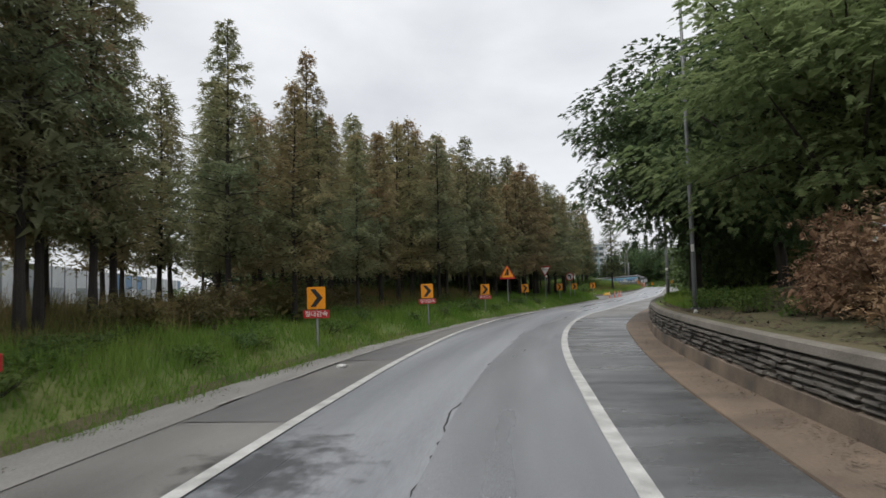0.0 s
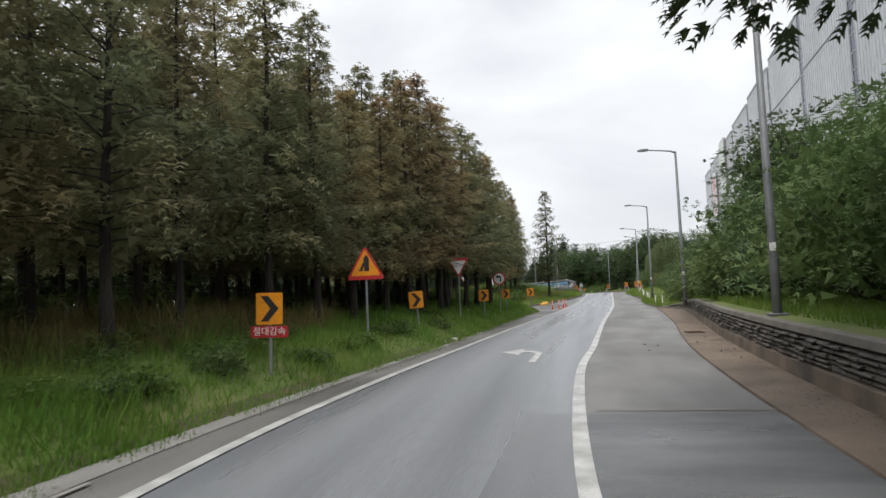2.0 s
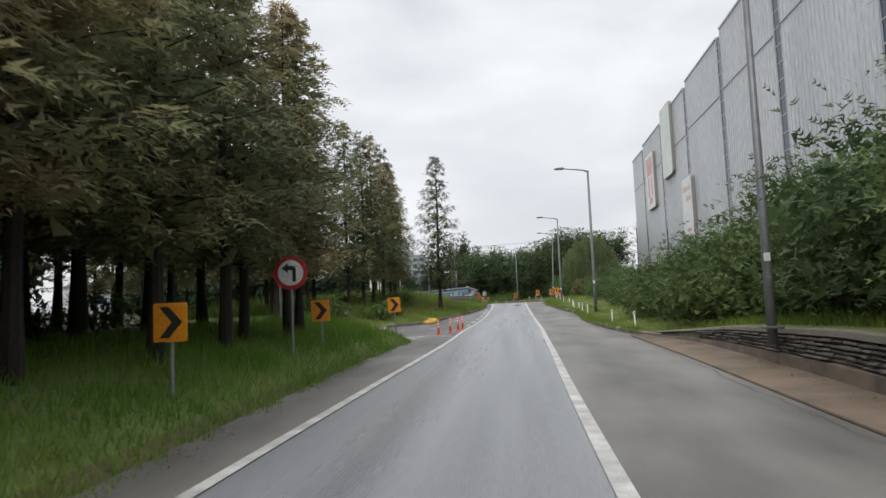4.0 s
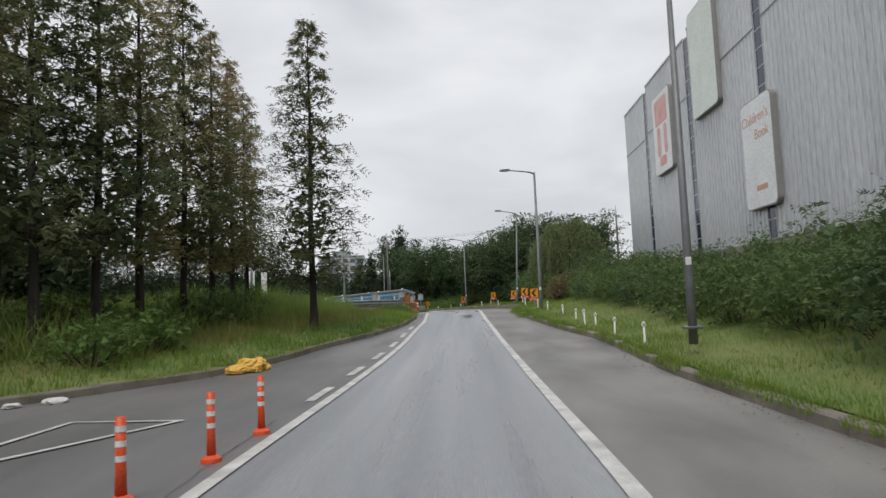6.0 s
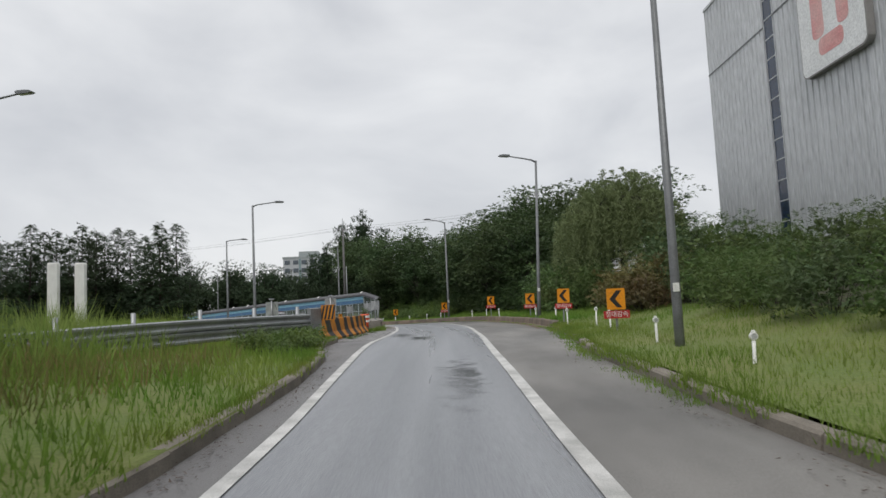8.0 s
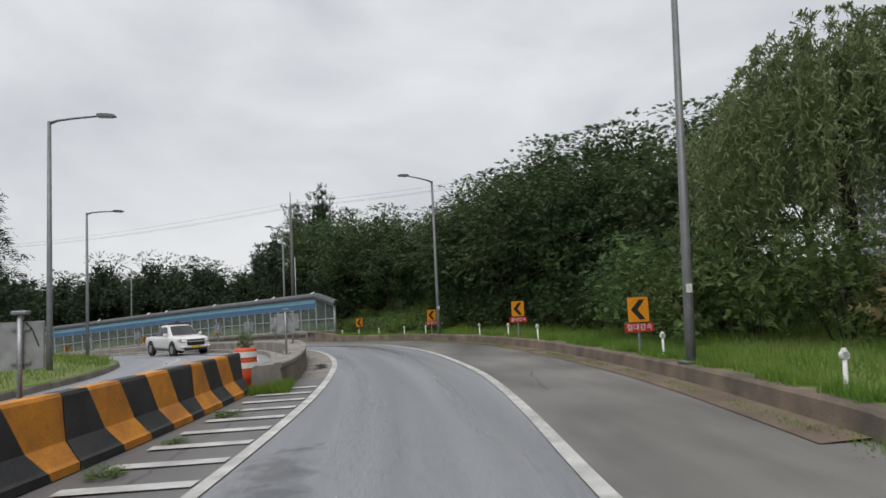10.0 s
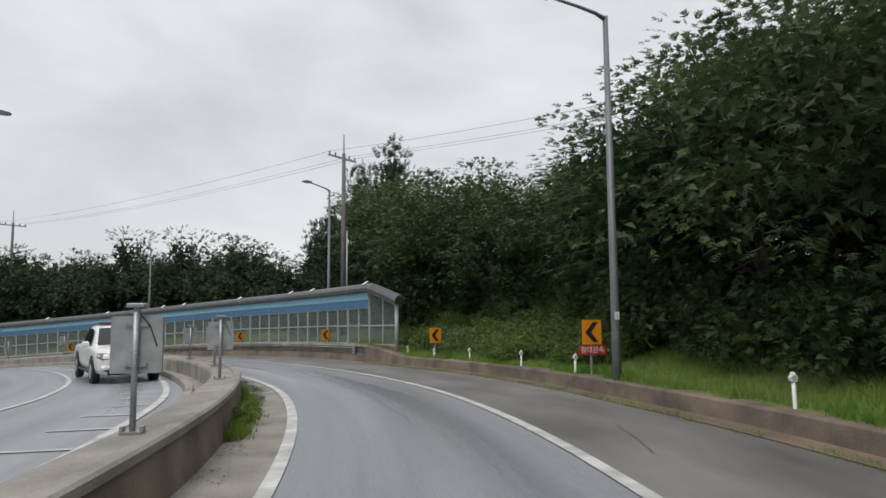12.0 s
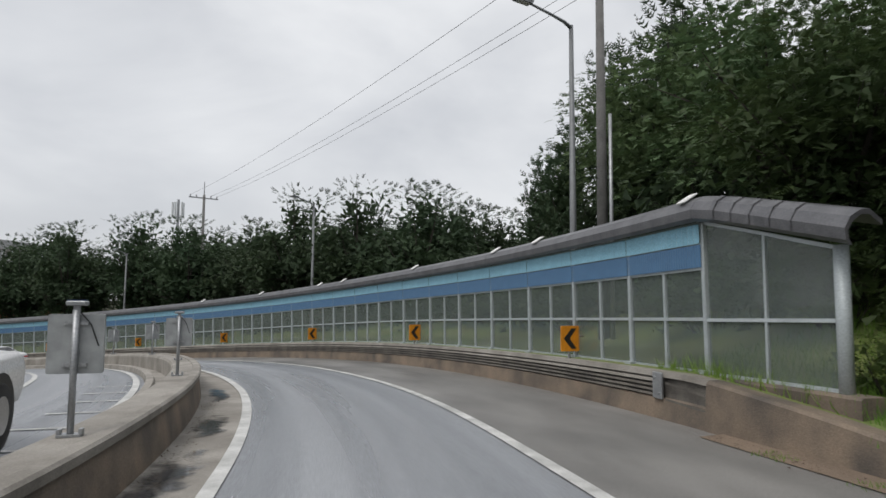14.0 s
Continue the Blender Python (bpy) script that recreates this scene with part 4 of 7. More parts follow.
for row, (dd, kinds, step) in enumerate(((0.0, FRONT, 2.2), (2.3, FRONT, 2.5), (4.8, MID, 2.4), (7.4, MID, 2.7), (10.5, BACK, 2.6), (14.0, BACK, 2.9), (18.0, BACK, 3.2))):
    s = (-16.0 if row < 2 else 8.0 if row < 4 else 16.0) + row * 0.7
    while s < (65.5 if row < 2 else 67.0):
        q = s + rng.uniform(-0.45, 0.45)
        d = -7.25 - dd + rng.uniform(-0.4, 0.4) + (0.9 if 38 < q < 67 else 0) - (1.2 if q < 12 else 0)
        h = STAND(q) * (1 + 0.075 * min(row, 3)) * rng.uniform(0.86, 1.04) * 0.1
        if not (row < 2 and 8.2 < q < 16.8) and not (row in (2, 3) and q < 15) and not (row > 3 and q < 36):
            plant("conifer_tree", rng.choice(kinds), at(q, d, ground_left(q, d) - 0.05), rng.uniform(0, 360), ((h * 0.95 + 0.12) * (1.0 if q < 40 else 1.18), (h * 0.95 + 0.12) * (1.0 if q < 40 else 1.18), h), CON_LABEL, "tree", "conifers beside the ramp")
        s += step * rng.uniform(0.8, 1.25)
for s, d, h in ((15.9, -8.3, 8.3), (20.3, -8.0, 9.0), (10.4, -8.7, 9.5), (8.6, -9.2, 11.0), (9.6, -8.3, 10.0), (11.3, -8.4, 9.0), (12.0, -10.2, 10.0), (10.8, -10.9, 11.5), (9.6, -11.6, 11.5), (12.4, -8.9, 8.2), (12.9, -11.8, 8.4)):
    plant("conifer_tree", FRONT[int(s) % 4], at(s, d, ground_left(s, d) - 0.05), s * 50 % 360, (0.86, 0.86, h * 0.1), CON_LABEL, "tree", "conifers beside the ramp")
plant("conifer_tree", LONE, at(92.2, -5.3, 0.25), 40, (1.2, 1.2, 1.05), "open-crowned slender conifer standing on a kerbed grass island", "tree", "conifers on the island")
island = [(84.0, -10.0, 1.1), (85.6, -9.4, 1.08), (87.5, -9.2, 1.1), (90.0, -9.0, 1.08), (92.4, -9.0, 1.0), (95.2, -9.2, 0.98), (98.0, -9.6, 0.92), (83.0, -12.2, 1.15), (82.4, -14.2, 1.15), (90.0, -15.2, 1.05)]
island += [(79.5 + (i % 6) * 3.5 + rng.uniform(-1, 1), -12.5 - (i // 6) * 3.0 + rng.uniform(-0.8, 0.8), rng.uniform(0.95, 1.2)) for i in range(30) if i % 6 < 3]
for s, d, h in island:
    plant("conifer_tree", OPEN[int(s * 7 - d * 3) % 3], at(s, d, ground_left(s, d) - 0.1), s * 77 % 360, h, "open-crowned slender conifer rising from tall weeds", "tree", "conifers on the island")
for i in range(30):
    p = Vector((-30.0 - (i % 15) * 1.6, 138.5 + (i // 15) * 3.0 + (i % 3) * 1.0, 0.2))
    k = rng.uniform(0.74, 0.9)
    plant("conifer_tree", rng.choice(ACROSS), p, rng.uniform(0, 360), (k * 1.25, k * 1.25, k), "distant dark conifer in a row", "tree", "conifers across the road")

# right-hand trees
BIG = [make_broadleaf(101 + i, 9.5, 3.6, 1.6, 110000, (LEAF_BIG, LEAF_B)[i % 2], (0.105, 0.125)[i % 2], 0.65, (115, 150)[i % 2], pad=(0.27, 0.24)[i % 2], pairs=5, inner=0.10, reach=1.4, slim=0.6, deep=0.6) for i in range(2)]
# the last kind has shade put into its leaf colour
MIDT = [make_broadleaf(111 + i, 8.0, 3.0, 0.8, 19000, (LEAF_B, LEAF_A, LEAF_B, LEAF_SHADE)[i], 0.135, 0.4, 62, pad=0.31, pairs=4, inner=0.2) for i in range(4)]
FAR = [make_broadleaf(121 + i, 9.0, 3.4, 0.6, 3200, LEAF_FAR, 0.40, 0.2, 70, inner=0.35) for i in range(3)]
BELT = [make_broadleaf(125 + i, 9.0, 3.4, 0.6, 8600, LEAF_FAR, 0.20, 0.2, 70, pad=0.30, inner=0.33) for i in range(3)]
POPLAR = [make_broadleaf(131 + i, 13.0, 2.5, 1.0, 9000, LEAF_FAR, 0.24, -1.5, 110, True, inner=0.15) for i in range(2)]
SHRUB = [make_shrub(141 + i, 3.0, 2.0, 6600, (LEAF_H, LEAF_B, LEAF_H)[i], 0.12) for i in range(3)]
WEED = [make_shrub(151 + i, 1.1, 0.9, 1500, (LEAF_H, LEAF_A)[i], 0.09) for i in range(2)]
DEAD = make_shrub(161, 1.5, 1.2, 15000, DEADBUSH, 0.06)
DARKSHRUB = [make_shrub(181 + i, 3.0, 2.0, 4800, LEAF_SHADE, 0.14) for i in range(2)]
DRYSHRUB = make_shrub(165, 1.8, 1.3, 3200, mat("leaf_dry", (0.17, 0.125, 0.05), 0.7, (0.10, 0.10, 0.04), 0.6, 4, 6, vary=0.4, sub=0.3), 0.13)
WILLOW = make_willow(171, 7.6, 3.3, 62000)
for s, d, k, sc in ((13.5, 6.3, 0, (1.08, 1.08, 0.76)), (27.0, 5.1, 1, (1.2, 1.2, 1.1)), (24.0, 7.6, 1, (0.95, 0.95, 1.0)), (20.5, 9.8, 1, (1.1, 1.1, 1.12)), (18.0, 7.0, 1, (0.9, 0.9, 0.86)), (7.5, 9.5, 0, (0.9, 0.9, 0.8))):
    plant("broadleaf_tree", BIG[k], at(s, d, ground_right(s, d) - 0.1), s * 37 % 360, sc, "large spreading broadleaf tree overhanging a wall" if k == 0 else "tall dark broadleaf tree behind a wall", "tree", "trees behind the wall")
for s, d, k, sc in ((52.5, 8.6, 0, 0.95), (56.0, 10.5, 2, 1.0), (47.0, 11.0, 0, 0.85)):
    plant("broadleaf_tree", MIDT[k], at(s, d, ground_right(s, d) - 0.1), s * 37 % 360, sc, "dense dark green broadleaf tree above a bank", "tree", "trees on the bank")
s = 28.0
while s < 121:
    big = float(np.interp(s, [28, 36, 50, 62, 72, 80, 90, 105, 121], [0.9, 1.35, 1.45, 1.3, 1.05, 0.72, 0.57, 0.53, 0.56]))
    for back in (0.0, 2.6):
        d = RIGHT_EDGE(s) + float(np.interp(s, [28, 40, 60, 75, 100, 121], [3.4, 3.4, 2.7, 3.3, 4.2, 5.0])) + back + rng.uniform(-0.3, 0.3)
        sc = big * rng.uniform(0.88, 1.12) * (1.15 if back else 1)
        plant("shrub", SHRUB[int(s * 3 + back) % 3], at(s, d, ground_right(s, d) - 0.1), rng.uniform(0, 360), (sc * 0.95, sc * 0.95, sc), "overgrown leafy hedge shrub on a bank", "shrub", "hedge along the ramp", ("stem", "foliage"))
    s += rng.uniform(1.9, 2.5)
for s, d in ((6.2, 5.0), (7.8, 5.3), (9.6, 5.2), (11.2, 5.6), (4.4, 5.4)):
    plant("dead_shrub", DEAD, at(s, d, ground_right(s, d) - 0.05), s * 90, (1, 1, 1.05), "brown withered vine-covered bush on a wall bank", "shrub", "withered bushes", ("stem", "foliage"))
for s, d, sc in ((16.6, 4.1, 0.45), (15.4, 4.5, 0.5), (13.8, 4.3, 0.42), (18.2, 4.2, 0.5), (12.0, 4.6, 0.35)):
    plant("weed_clump", WEED[1], at(s, d, ground_right(s, d) - 0.03), s * 70 % 360, sc, "low leafy weed on bare soil behind a wall", "weed", "weeds behind the wall", ("stem", "foliage"))
plant("willow_tree", WILLOW, at(125.5, 10.4, 1.2), 10, (1.0, 1.0, 0.9), "pale green weeping willow behind a bank", "tree")
SLOPE_H = tab((125, 0.68), (130, 0.74), (137, 0.84), (142, 0.95), (147.5, 0.97), (150, 0.93), (152, 0.76), (156, 0.69), (160, 0.80), (163, 1.02), (170, 1.1), ease=0)
for i, (s, d, k) in enumerate(((130.5, 11.0, 0), (133.5, 11.0, 2), (137.5, 10.6, 3), (141.5, 9.6, 3), (145.0, 9.7, 3), (149.5, 10.2, 3), (152.5, 12.5, 2), (136.0, 8.7, 3), (139.2, 8.5, 3), (142.6, 8.5, 3), (146.2, 9.0, 3), (132.0, 15.5, 2), (136.0, 15.0, 0), (141.0, 15.0, 2), (146.5, 15.5, 0), (152.0, 16.0, 2), (156.5, 12.6, 3),
                               (160.0, 11.4, 3), (163.0, 11.2, 3), (157.5, 16.5, 2), (162.5, 15.5, 0), (152.5, 19.5, 0), (139.5, 12.6, 3), (143.5, 12.8, 3), (147.5, 13.0, 3), (160.0, 19.5, 0), (166.0, 12.5, 2), (169.0, 13.5, 0), (159.8, 9.0, 3), (155.6, 9.6, 3))):
    k = 2 if k == 3 and i % 3 == 0 else k
    sc = SLOPE_H(s) * (1 + max(0.0, d - 11.0) * (0.055 if s < 150 else 0.012))
    plant("broadleaf_tree", MIDT[k], at(s, d, ground_right(s, d) - 0.3), s * 53 % 360, (max(sc, 0.85) * 1.1, max(sc, 0.85) * 1.1, sc), "dense dark broadleaf tree on a roadside slope", "tree", "trees on the slope")
for s, d, sc in ((116.2, 7.6, 0.8), (117.6, 8.2, 1.0), (119.2, 7.8, 0.85), (120.8, 8.4, 0.95), (118.4, 9.4, 1.1)):
    plant("dry_shrub", DRYSHRUB, at(s, d, ground_right(s, d) - 0.05), s * 80 % 360, sc, "straggly yellow-brown dry shrub on a grassy bank", "shrub", "dry shrubs", ("stem", "foliage"))
for s, d, sc in ((114.0, 9.6, 0.85), (116.5, 10.4, 1.0), (119.5, 11.0, 1.1), (122.0, 11.6, 1.0), (121.5, 8.9, 0.6), (123.3, 8.2, 0.75), (125.2, 7.7, 0.85), (127.0, 8.4, 0.9), (128.8, 7.9, 0.95), (130.6, 8.6, 1.0)):
    plant("shrub", SHRUB[int(s * 3) % 3], at(s, d, ground_right(s, d) - 0.1), s * 70 % 360, sc, "leafy undergrowth shrub on a roadside slope", "shrub", "undergrowth on the slope", ("stem", "foliage"))
# undergrowth whose dark leaf colour paints the shade under the slope trees
for i in range(34):
    s = 133.0 + (i % 17) * 1.6
    d = (RIGHT_EDGE(s) + (2.6 if s < 146 else 5.2) + rng.uniform(-0.2, 0.8)) if i < 17 else rng.uniform(10.5, 12.5)
    plant("shrub", DARKSHRUB[i % 2], at(s, d, ground_right(s, d) - 0.1), rng.uniform(0, 360), rng.uniform(0.75, 1.0) * (0.8 if i < 17 else 1.15), "leafy undergrowth coloured dark for the shade beneath slope trees", "shrub", "undergrowth on the slope", ("stem", "foliage"))
# dark shrubs added to darken what shows through the barrier's panes
for i in range(26):
    s = 159.5 + i * 2.5
    d = 8.2 + rng.uniform(0, 1.2)
    plant("shrub", DARKSHRUB[i % 2], at(s, d, ground_right(s, d) - 0.2), rng.uniform(0, 360), rng.uniform(0.6, 0.9), "dark leafy shrub behind a noise barrier", "shrub", "shrubs behind the barrier", ("stem", "foliage"))
for i in range(18):
    s = 147.0 + i * 0.75
    d = RIGHT_EDGE(s) + float(np.interp(s, [131, 143, 147, 161], [2.9, 3.2, 4.8, 5.4])) + rng.uniform(-0.4, 0.9)
    k = float(np.interp(s, [131, 143, 147, 161], [0.85, 0.85, 0.5, 0.5]))
    plant("shrub", SHRUB[i % 3], at(s, d, ground_right(s, d) - 0.1), rng.uniform(0, 360), k * rng.uniform(0.8, 1.15), "leafy undergrowth shrub on a roadside slope", "shrub", "undergrowth on the slope", ("stem", "foliage"))
for i in range(100):
    s = 145.5 + i * 0.12
    d = RIGHT_EDGE(s) + rng.uniform(0.7, 4.6)
    plant("weed_clump", WEED[i % 2], at(s, d, ground_right(s, d) - 0.03), rng.uniform(0, 360), rng.uniform(0.4, 0.85), "low leafy weeds on a grassy slope", "weed", "weeds on the slope", ("stem", "foliage"))
for i in range(70):
    s = 5.0 + i * 0.62
    d = LEFT_EDGE(s) - rng.uniform(0.7, 3.6)
    plant("weed_clump", WEED[i % 2], at(s, d, ground_left(s, d) - 0.04), rng.uniform(0, 360), (0.55, 0.55, rng.uniform(0.26, 0.48)), "low leafy weeds in long verge grass", "weed", "weeds on the verge", ("stem", "foliage"))
for s, d, k in ((13.6, -7.6, 0.5), (15.2, -8.0, 0.6), (17.4, -7.8, 0.65), (18.8, -8.3, 0.6), (21.5, -7.9, 0.5), (11.5, -7.9, 0.5), (24.0, -8.2, 0.55)):
    plant("dry_shrub", DRYSHRUB, at(s, d, ground_left(s, d) - 0.05), s * 80 % 360, (k * 1.2, k * 1.2, k), "straggly yellowed scrub at the foot of conifers", "shrub", "dry scrub along the conifers", ("stem", "foliage"))
for i in range(26):
    s = 107.5 + i * 0.3
    d = LEFT_EDGE(s) - rng.uniform(0.3, 1.7)
    plant("weed_clump", WEED[i % 2], at(s, d, ground_left(s, d) - 0.05), rng.uniform(0, 360), rng.uniform(0.35, 0.6), "lush leafy weeds on a kerbed island", "weed", "weeds on the island", ("stem", "foliage"))
for i in range(34):
    s, d = 79.0 + rng.uniform(0, 26), rng.uniform(-11.5, -7.5)
    if d < LEFT_EDGE(s) - 1.5:
        plant("weed_clump", WEED[i % 2], at(s, d, ground_left(s, d) - 0.05), rng.uniform(0, 360), rng.uniform(0.6, 1.3), "tall leafy weeds among conifers", "weed", "weeds on the island", ("stem", "foliage"))
for i in range(40):
    s, d = 24.0 + i * 1.08, -9.2 - (i % 4) * 2.6 - rng.uniform(0, 1.5)
    plant("weed_clump", WEED[i % 2], at(s, d, ground_left(s, d) - 0.05), rng.uniform(0, 360), rng.uniform(0.6, 1.3), "leafy undergrowth beneath conifers", "weed", "undergrowth beneath the conifers", ("stem", "foliage"))
# beyond the barrier and far belts
for x, y, k, sc in ((-19.9, 172.5, 0, 1.05), (-17.2, 173.5, 1, 0.88), (-22.6, 175.0, 1, 0.96), (-14.0, 172.0, 0, 0.8), (-25.5, 177.5, 0, 0.79), (-11.0, 174.0, 1, 0.78), (-8.0, 176.0, 0, 0.7), (-28.0, 181.0, 1, 0.72)):
    plant("poplar_tree", POPLAR[k], (x, y, 0.3), x * 50 % 360, sc, "upright poplar with a feathery dark crown", "tree", "poplars behind the barrier")
for i in range(44):
    s = 164.0 + i * 1.75
    d = 11.5 + (i % 3) * 3.4 + rng.uniform(-1, 1)
    plant("broadleaf_tree", BELT[i % 3], at(s, d, max(0.0, (s - 172.0) * 0.035)), rng.uniform(0, 360), rng.uniform(0.85, 1.1) * (0.82 if s < 178 else 1.02 if s < 190 else 1.12), "distant dark broadleaf tree in a belt", "tree", "tree belt behind the barrier")
for i in range(40):
    a = i / 39
    x, y = -36 - 30 * a + rng.uniform(-3, 3), 108 + 30 * a + rng.uniform(-4, 4)
    plant("broadleaf_tree", FAR[i % 3], (x, y, 0.2), rng.uniform(0, 360), rng.uniform(0.7, 1.0), "distant dark broadleaf tree in a belt", "tree", "tree belt beyond the opposite road")
for i in range(30):
    a = i / 29
    x, y = -96 + 100 * a + rng.uniform(-3, 3), 196 + 14 * math.sin(a * 3) + rng.uniform(-6, 6)
    plant("broadleaf_tree", FAR[i % 3], (x, y, -0.5), rng.uniform(0, 360), rng.uniform(0.8, 1.15), "distant dark broadleaf tree in a belt", "tree", "far tree belt")


for i in range(30):
    s = 47.0 + i * 1.3
    d = -30.0 - (i % 3) * 2.5 - rng.uniform(0, 1.5)
    plant("broadleaf_tree", FAR[i % 3], at(s, d, 0.4), rng.uniform(0, 360), rng.uniform(0.6, 0.85), "dark broadleaf tree behind a conifer stand", "tree", "tree belt behind the conifers")


# grass
def blades(name, count, place, h0, h1, w, m, label, seed):
    """Single blades of grass, far too many to count."""
    r = np.random.default_rng(seed)
    P = np.array([place(r) for _ in range(count)])
    h = r.uniform(h0, h1, count) * P[:, 3]
    a = r.uniform(0, 2 * math.pi, count)
    lean = r.normal(size=(count, 2)) * 0.33 * h[:, None]
    wv = np.stack([np.cos(a), np.sin(a)], 1) * (w * r.uniform(0.6, 1.4, count))[:, None]
    v = np.empty((count, 3, 3))
    v[:, 0, :2], v[:, 1, :2], v[:, 2, :2] = P[:, :2] - wv, P[:, :2] + wv, P[:, :2] + lean
    v[:, 0, 2] = v[:, 1, 2] = P[:, 2] - 0.03
    v[:, 2, 2] = P[:, 2] + h
    me = bpy.data.meshes.new(name)
    me.vertices.add(count * 3)
    me.vertices.foreach_set("co", v.astype(np.float32).ravel())
    me.loops.add(count * 3)
    me.loops.foreach_set("vertex_index", np.arange(count * 3, dtype=np.int32))
    me.polygons.add(count)
    me.polygons.foreach_set("loop_start", np.arange(0, count * 3, 3, dtype=np.int32))
    me.materials.append(m)
    me.update(calc_edges=True)
    return tagged(new(name, me), label, "grass", kind="stuff")


def clump(x, y, k=0.5):
    return 0.55 + 0.9 * max(0.0, noise.noise((x * k, y * k, 3.0)) + 0.4)


def on_left(r, s0, s1, e0, e1, pw=1.4):
    s, e = r.uniform(s0, s1), e0 + (e1 - e0) * r.uniform() ** pw
    d = LEFT_EDGE(s) - e
    p = at(s, d, ground_left(s, d))
    return p.x, p.y, p.z + bump_at(p.x, p.y) * (e > 0.5), clump(p.x, p.y) * min(1.0, 0.35 + e * 0.8)


def on_right(r, s0, s1, e0, e1, pw=1.4):
    s, e = r.uniform(s0, s1), e0 + (e1 - e0) * r.uniform() ** pw
    d = RIGHT_EDGE(s) + e
    p = at(s, d, ground_right(s, d))
    return p.x, p.y, p.z + bump_at(p.x, p.y) * (e > 1), clump(p.x, p.y)


blades("verge_grass", 46000, lambda r: on_left(r, -3, 30, 0.0, 6.0), 0.16, 0.42, 0.011, GRASS, "long green roadside grass with weeds", 1)
blades("verge_grass", 46000, lambda r: on_left(r, 28, 71, 0.0, 5.0), 0.16, 0.42, 0.011, GRASS, "long green roadside grass with weeds", 2)
blades("dry_grass", 30000, lambda r: on_left(r, -3, 40, 2.3, 7.5, 1.0), 0.35, 0.85, 0.013, DRYGRASS, "tall yellowed dry grass along the trees", 3)
blades("verge_grass", 26000, lambda r: on_left(r, 80, 116.5, 0.2, 7.0), 0.14, 0.36, 0.011, GRASS, "green grass behind a kerb", 4)
blades("tall_weeds", 34000, lambda r: on_left(r, 82, 115, 3.4, 17.0, 0.9), 0.55, 1.15, 0.020, WEEDGRASS, "tall pale green weeds on a mound", 5)
blades("dry_grass", 5000, lambda r: on_left(r, 80, 106, 1.5, 5.0, 1.0), 0.25, 0.55, 0.01, DRYGRASS, "tall yellowed dry grass among weeds", 6)
blades("verge_grass", 15000, lambda r: on_right(r, 17, 66, 0.6, 3.4), 0.10, 0.30, 0.009, GRASS, "green grass above a retaining wall", 7)
blades("verge_grass", 44000, lambda r: on_right(r, 66, 118, 0.2, 4.5), 0.06, 0.17, 0.0065, GRASS, "short green grass behind a kerb", 8)
blades("verge_grass", 46000, lambda r: on_right(r, 118, 160, 0.3, 5.5), 0.10, 0.28, 0.009, GRASS, "green grass on a roadside slope", 9)


def on_mound(r):
    s, e = r.uniform(122, 170), r.uniform(0.2, 8)
    p = at(s, OUTER_KERB(s) - e, float(np.interp(e, [0.2, 2, 6, 12], [0.17, 0.45, 1.0, 1.1])))
    return p.x, p.y, p.z, clump(p.x, p.y)


blades("verge_grass", 16000, on_mound, 0.1, 0.3, 0.014, GRASS, "green grass on a mound", 10)


def on_line(r, s0, s1, f, spread, h=0.0, k=0.9):
    """Tufts that follow a kerb or a wall's foot, thick in places and bare in others."""
    while True:
        s = r.uniform(s0, s1)
        if noise.noise((s * k, 7.0, s0)) > -0.12:
            break
    p = at(s, f(s) + r.normal() * spread, h)
    return p.x, p.y, p.z, 0.5 + 0.6 * abs(noise.noise((s * 0.8, 1.0, s0)))


blades("kerb_grass", 13000, lambda r: on_line(r, 68, 118, lambda s: RIGHT_EDGE(s) + 0.1, 0.1, 0.12), 0.08, 0.28, 0.009, GRASS, "grass hanging over kerb stones", 11)
blades("kerb_grass", 9000, lambda r: on_line(r, 118.5, 157, lambda s: RIGHT_EDGE(s) + 0.26, 0.09, 0.34), 0.08, 0.26, 0.009, GRASS, "grass hanging over a low wall", 18)
blades("gutter_grass", 7000, lambda r: on_line(r, 119, 157, lambda s: RIGHT_EDGE(s) - 0.3, 0.09), 0.03, 0.12, 0.008, GRASS, "thin grass along the foot of a wall", 12)
blades("gutter_grass", 3000, lambda r: on_line(r, 100, 119, lambda s: RIGHT_EDGE(s) - 0.1, 0.12), 0.05, 0.18, 0.008, GRASS, "grass and weeds growing out of a gutter", 13)
blades("kerb_grass", 6000, lambda r: on_line(r, 82, 116, lambda s: LEFT_EDGE(s) - 0.14, 0.08, 0.13), 0.08, 0.24, 0.009, GRASS, "grass hanging over kerb stones", 14)
blades("gutter_grass", 5000, lambda r: on_line(r, 0, 68, lambda s: LEFT_EDGE(s) + 0.05, 0.12), 0.05, 0.2, 0.008, GRASS, "ragged grass edge creeping over asphalt", 15)


def on_tip(r):
    s, d = r.uniform(125.7, 127.1), r.uniform(-3.2, -2.25)
    p = at(s, d, 0.0)
    return p.x, p.y, p.z, clump(p.x, p.y, 1.5)


blades("gutter_grass", 2600, on_tip, 0.08, 0.26, 0.01, GRASS, "lush grass tuft at the tip of a median", 16)


def on_median_foot(r):
    s = r.uniform(140.0, 145.0) if r.uniform() < 0.85 else r.uniform(145, 152)
    p = at(s, MED_IN(s) + abs(r.normal()) * 0.12, 0.0)
    return p.x, p.y, p.z, 0.6 + 0.8 * abs(noise.noise((s * 0.9, 4.0, 0.0)))


blades("gutter_grass", 3200, on_median_foot, 0.08, 0.34, 0.009, GRASS, "grass growing along the foot of a median wall", 17)


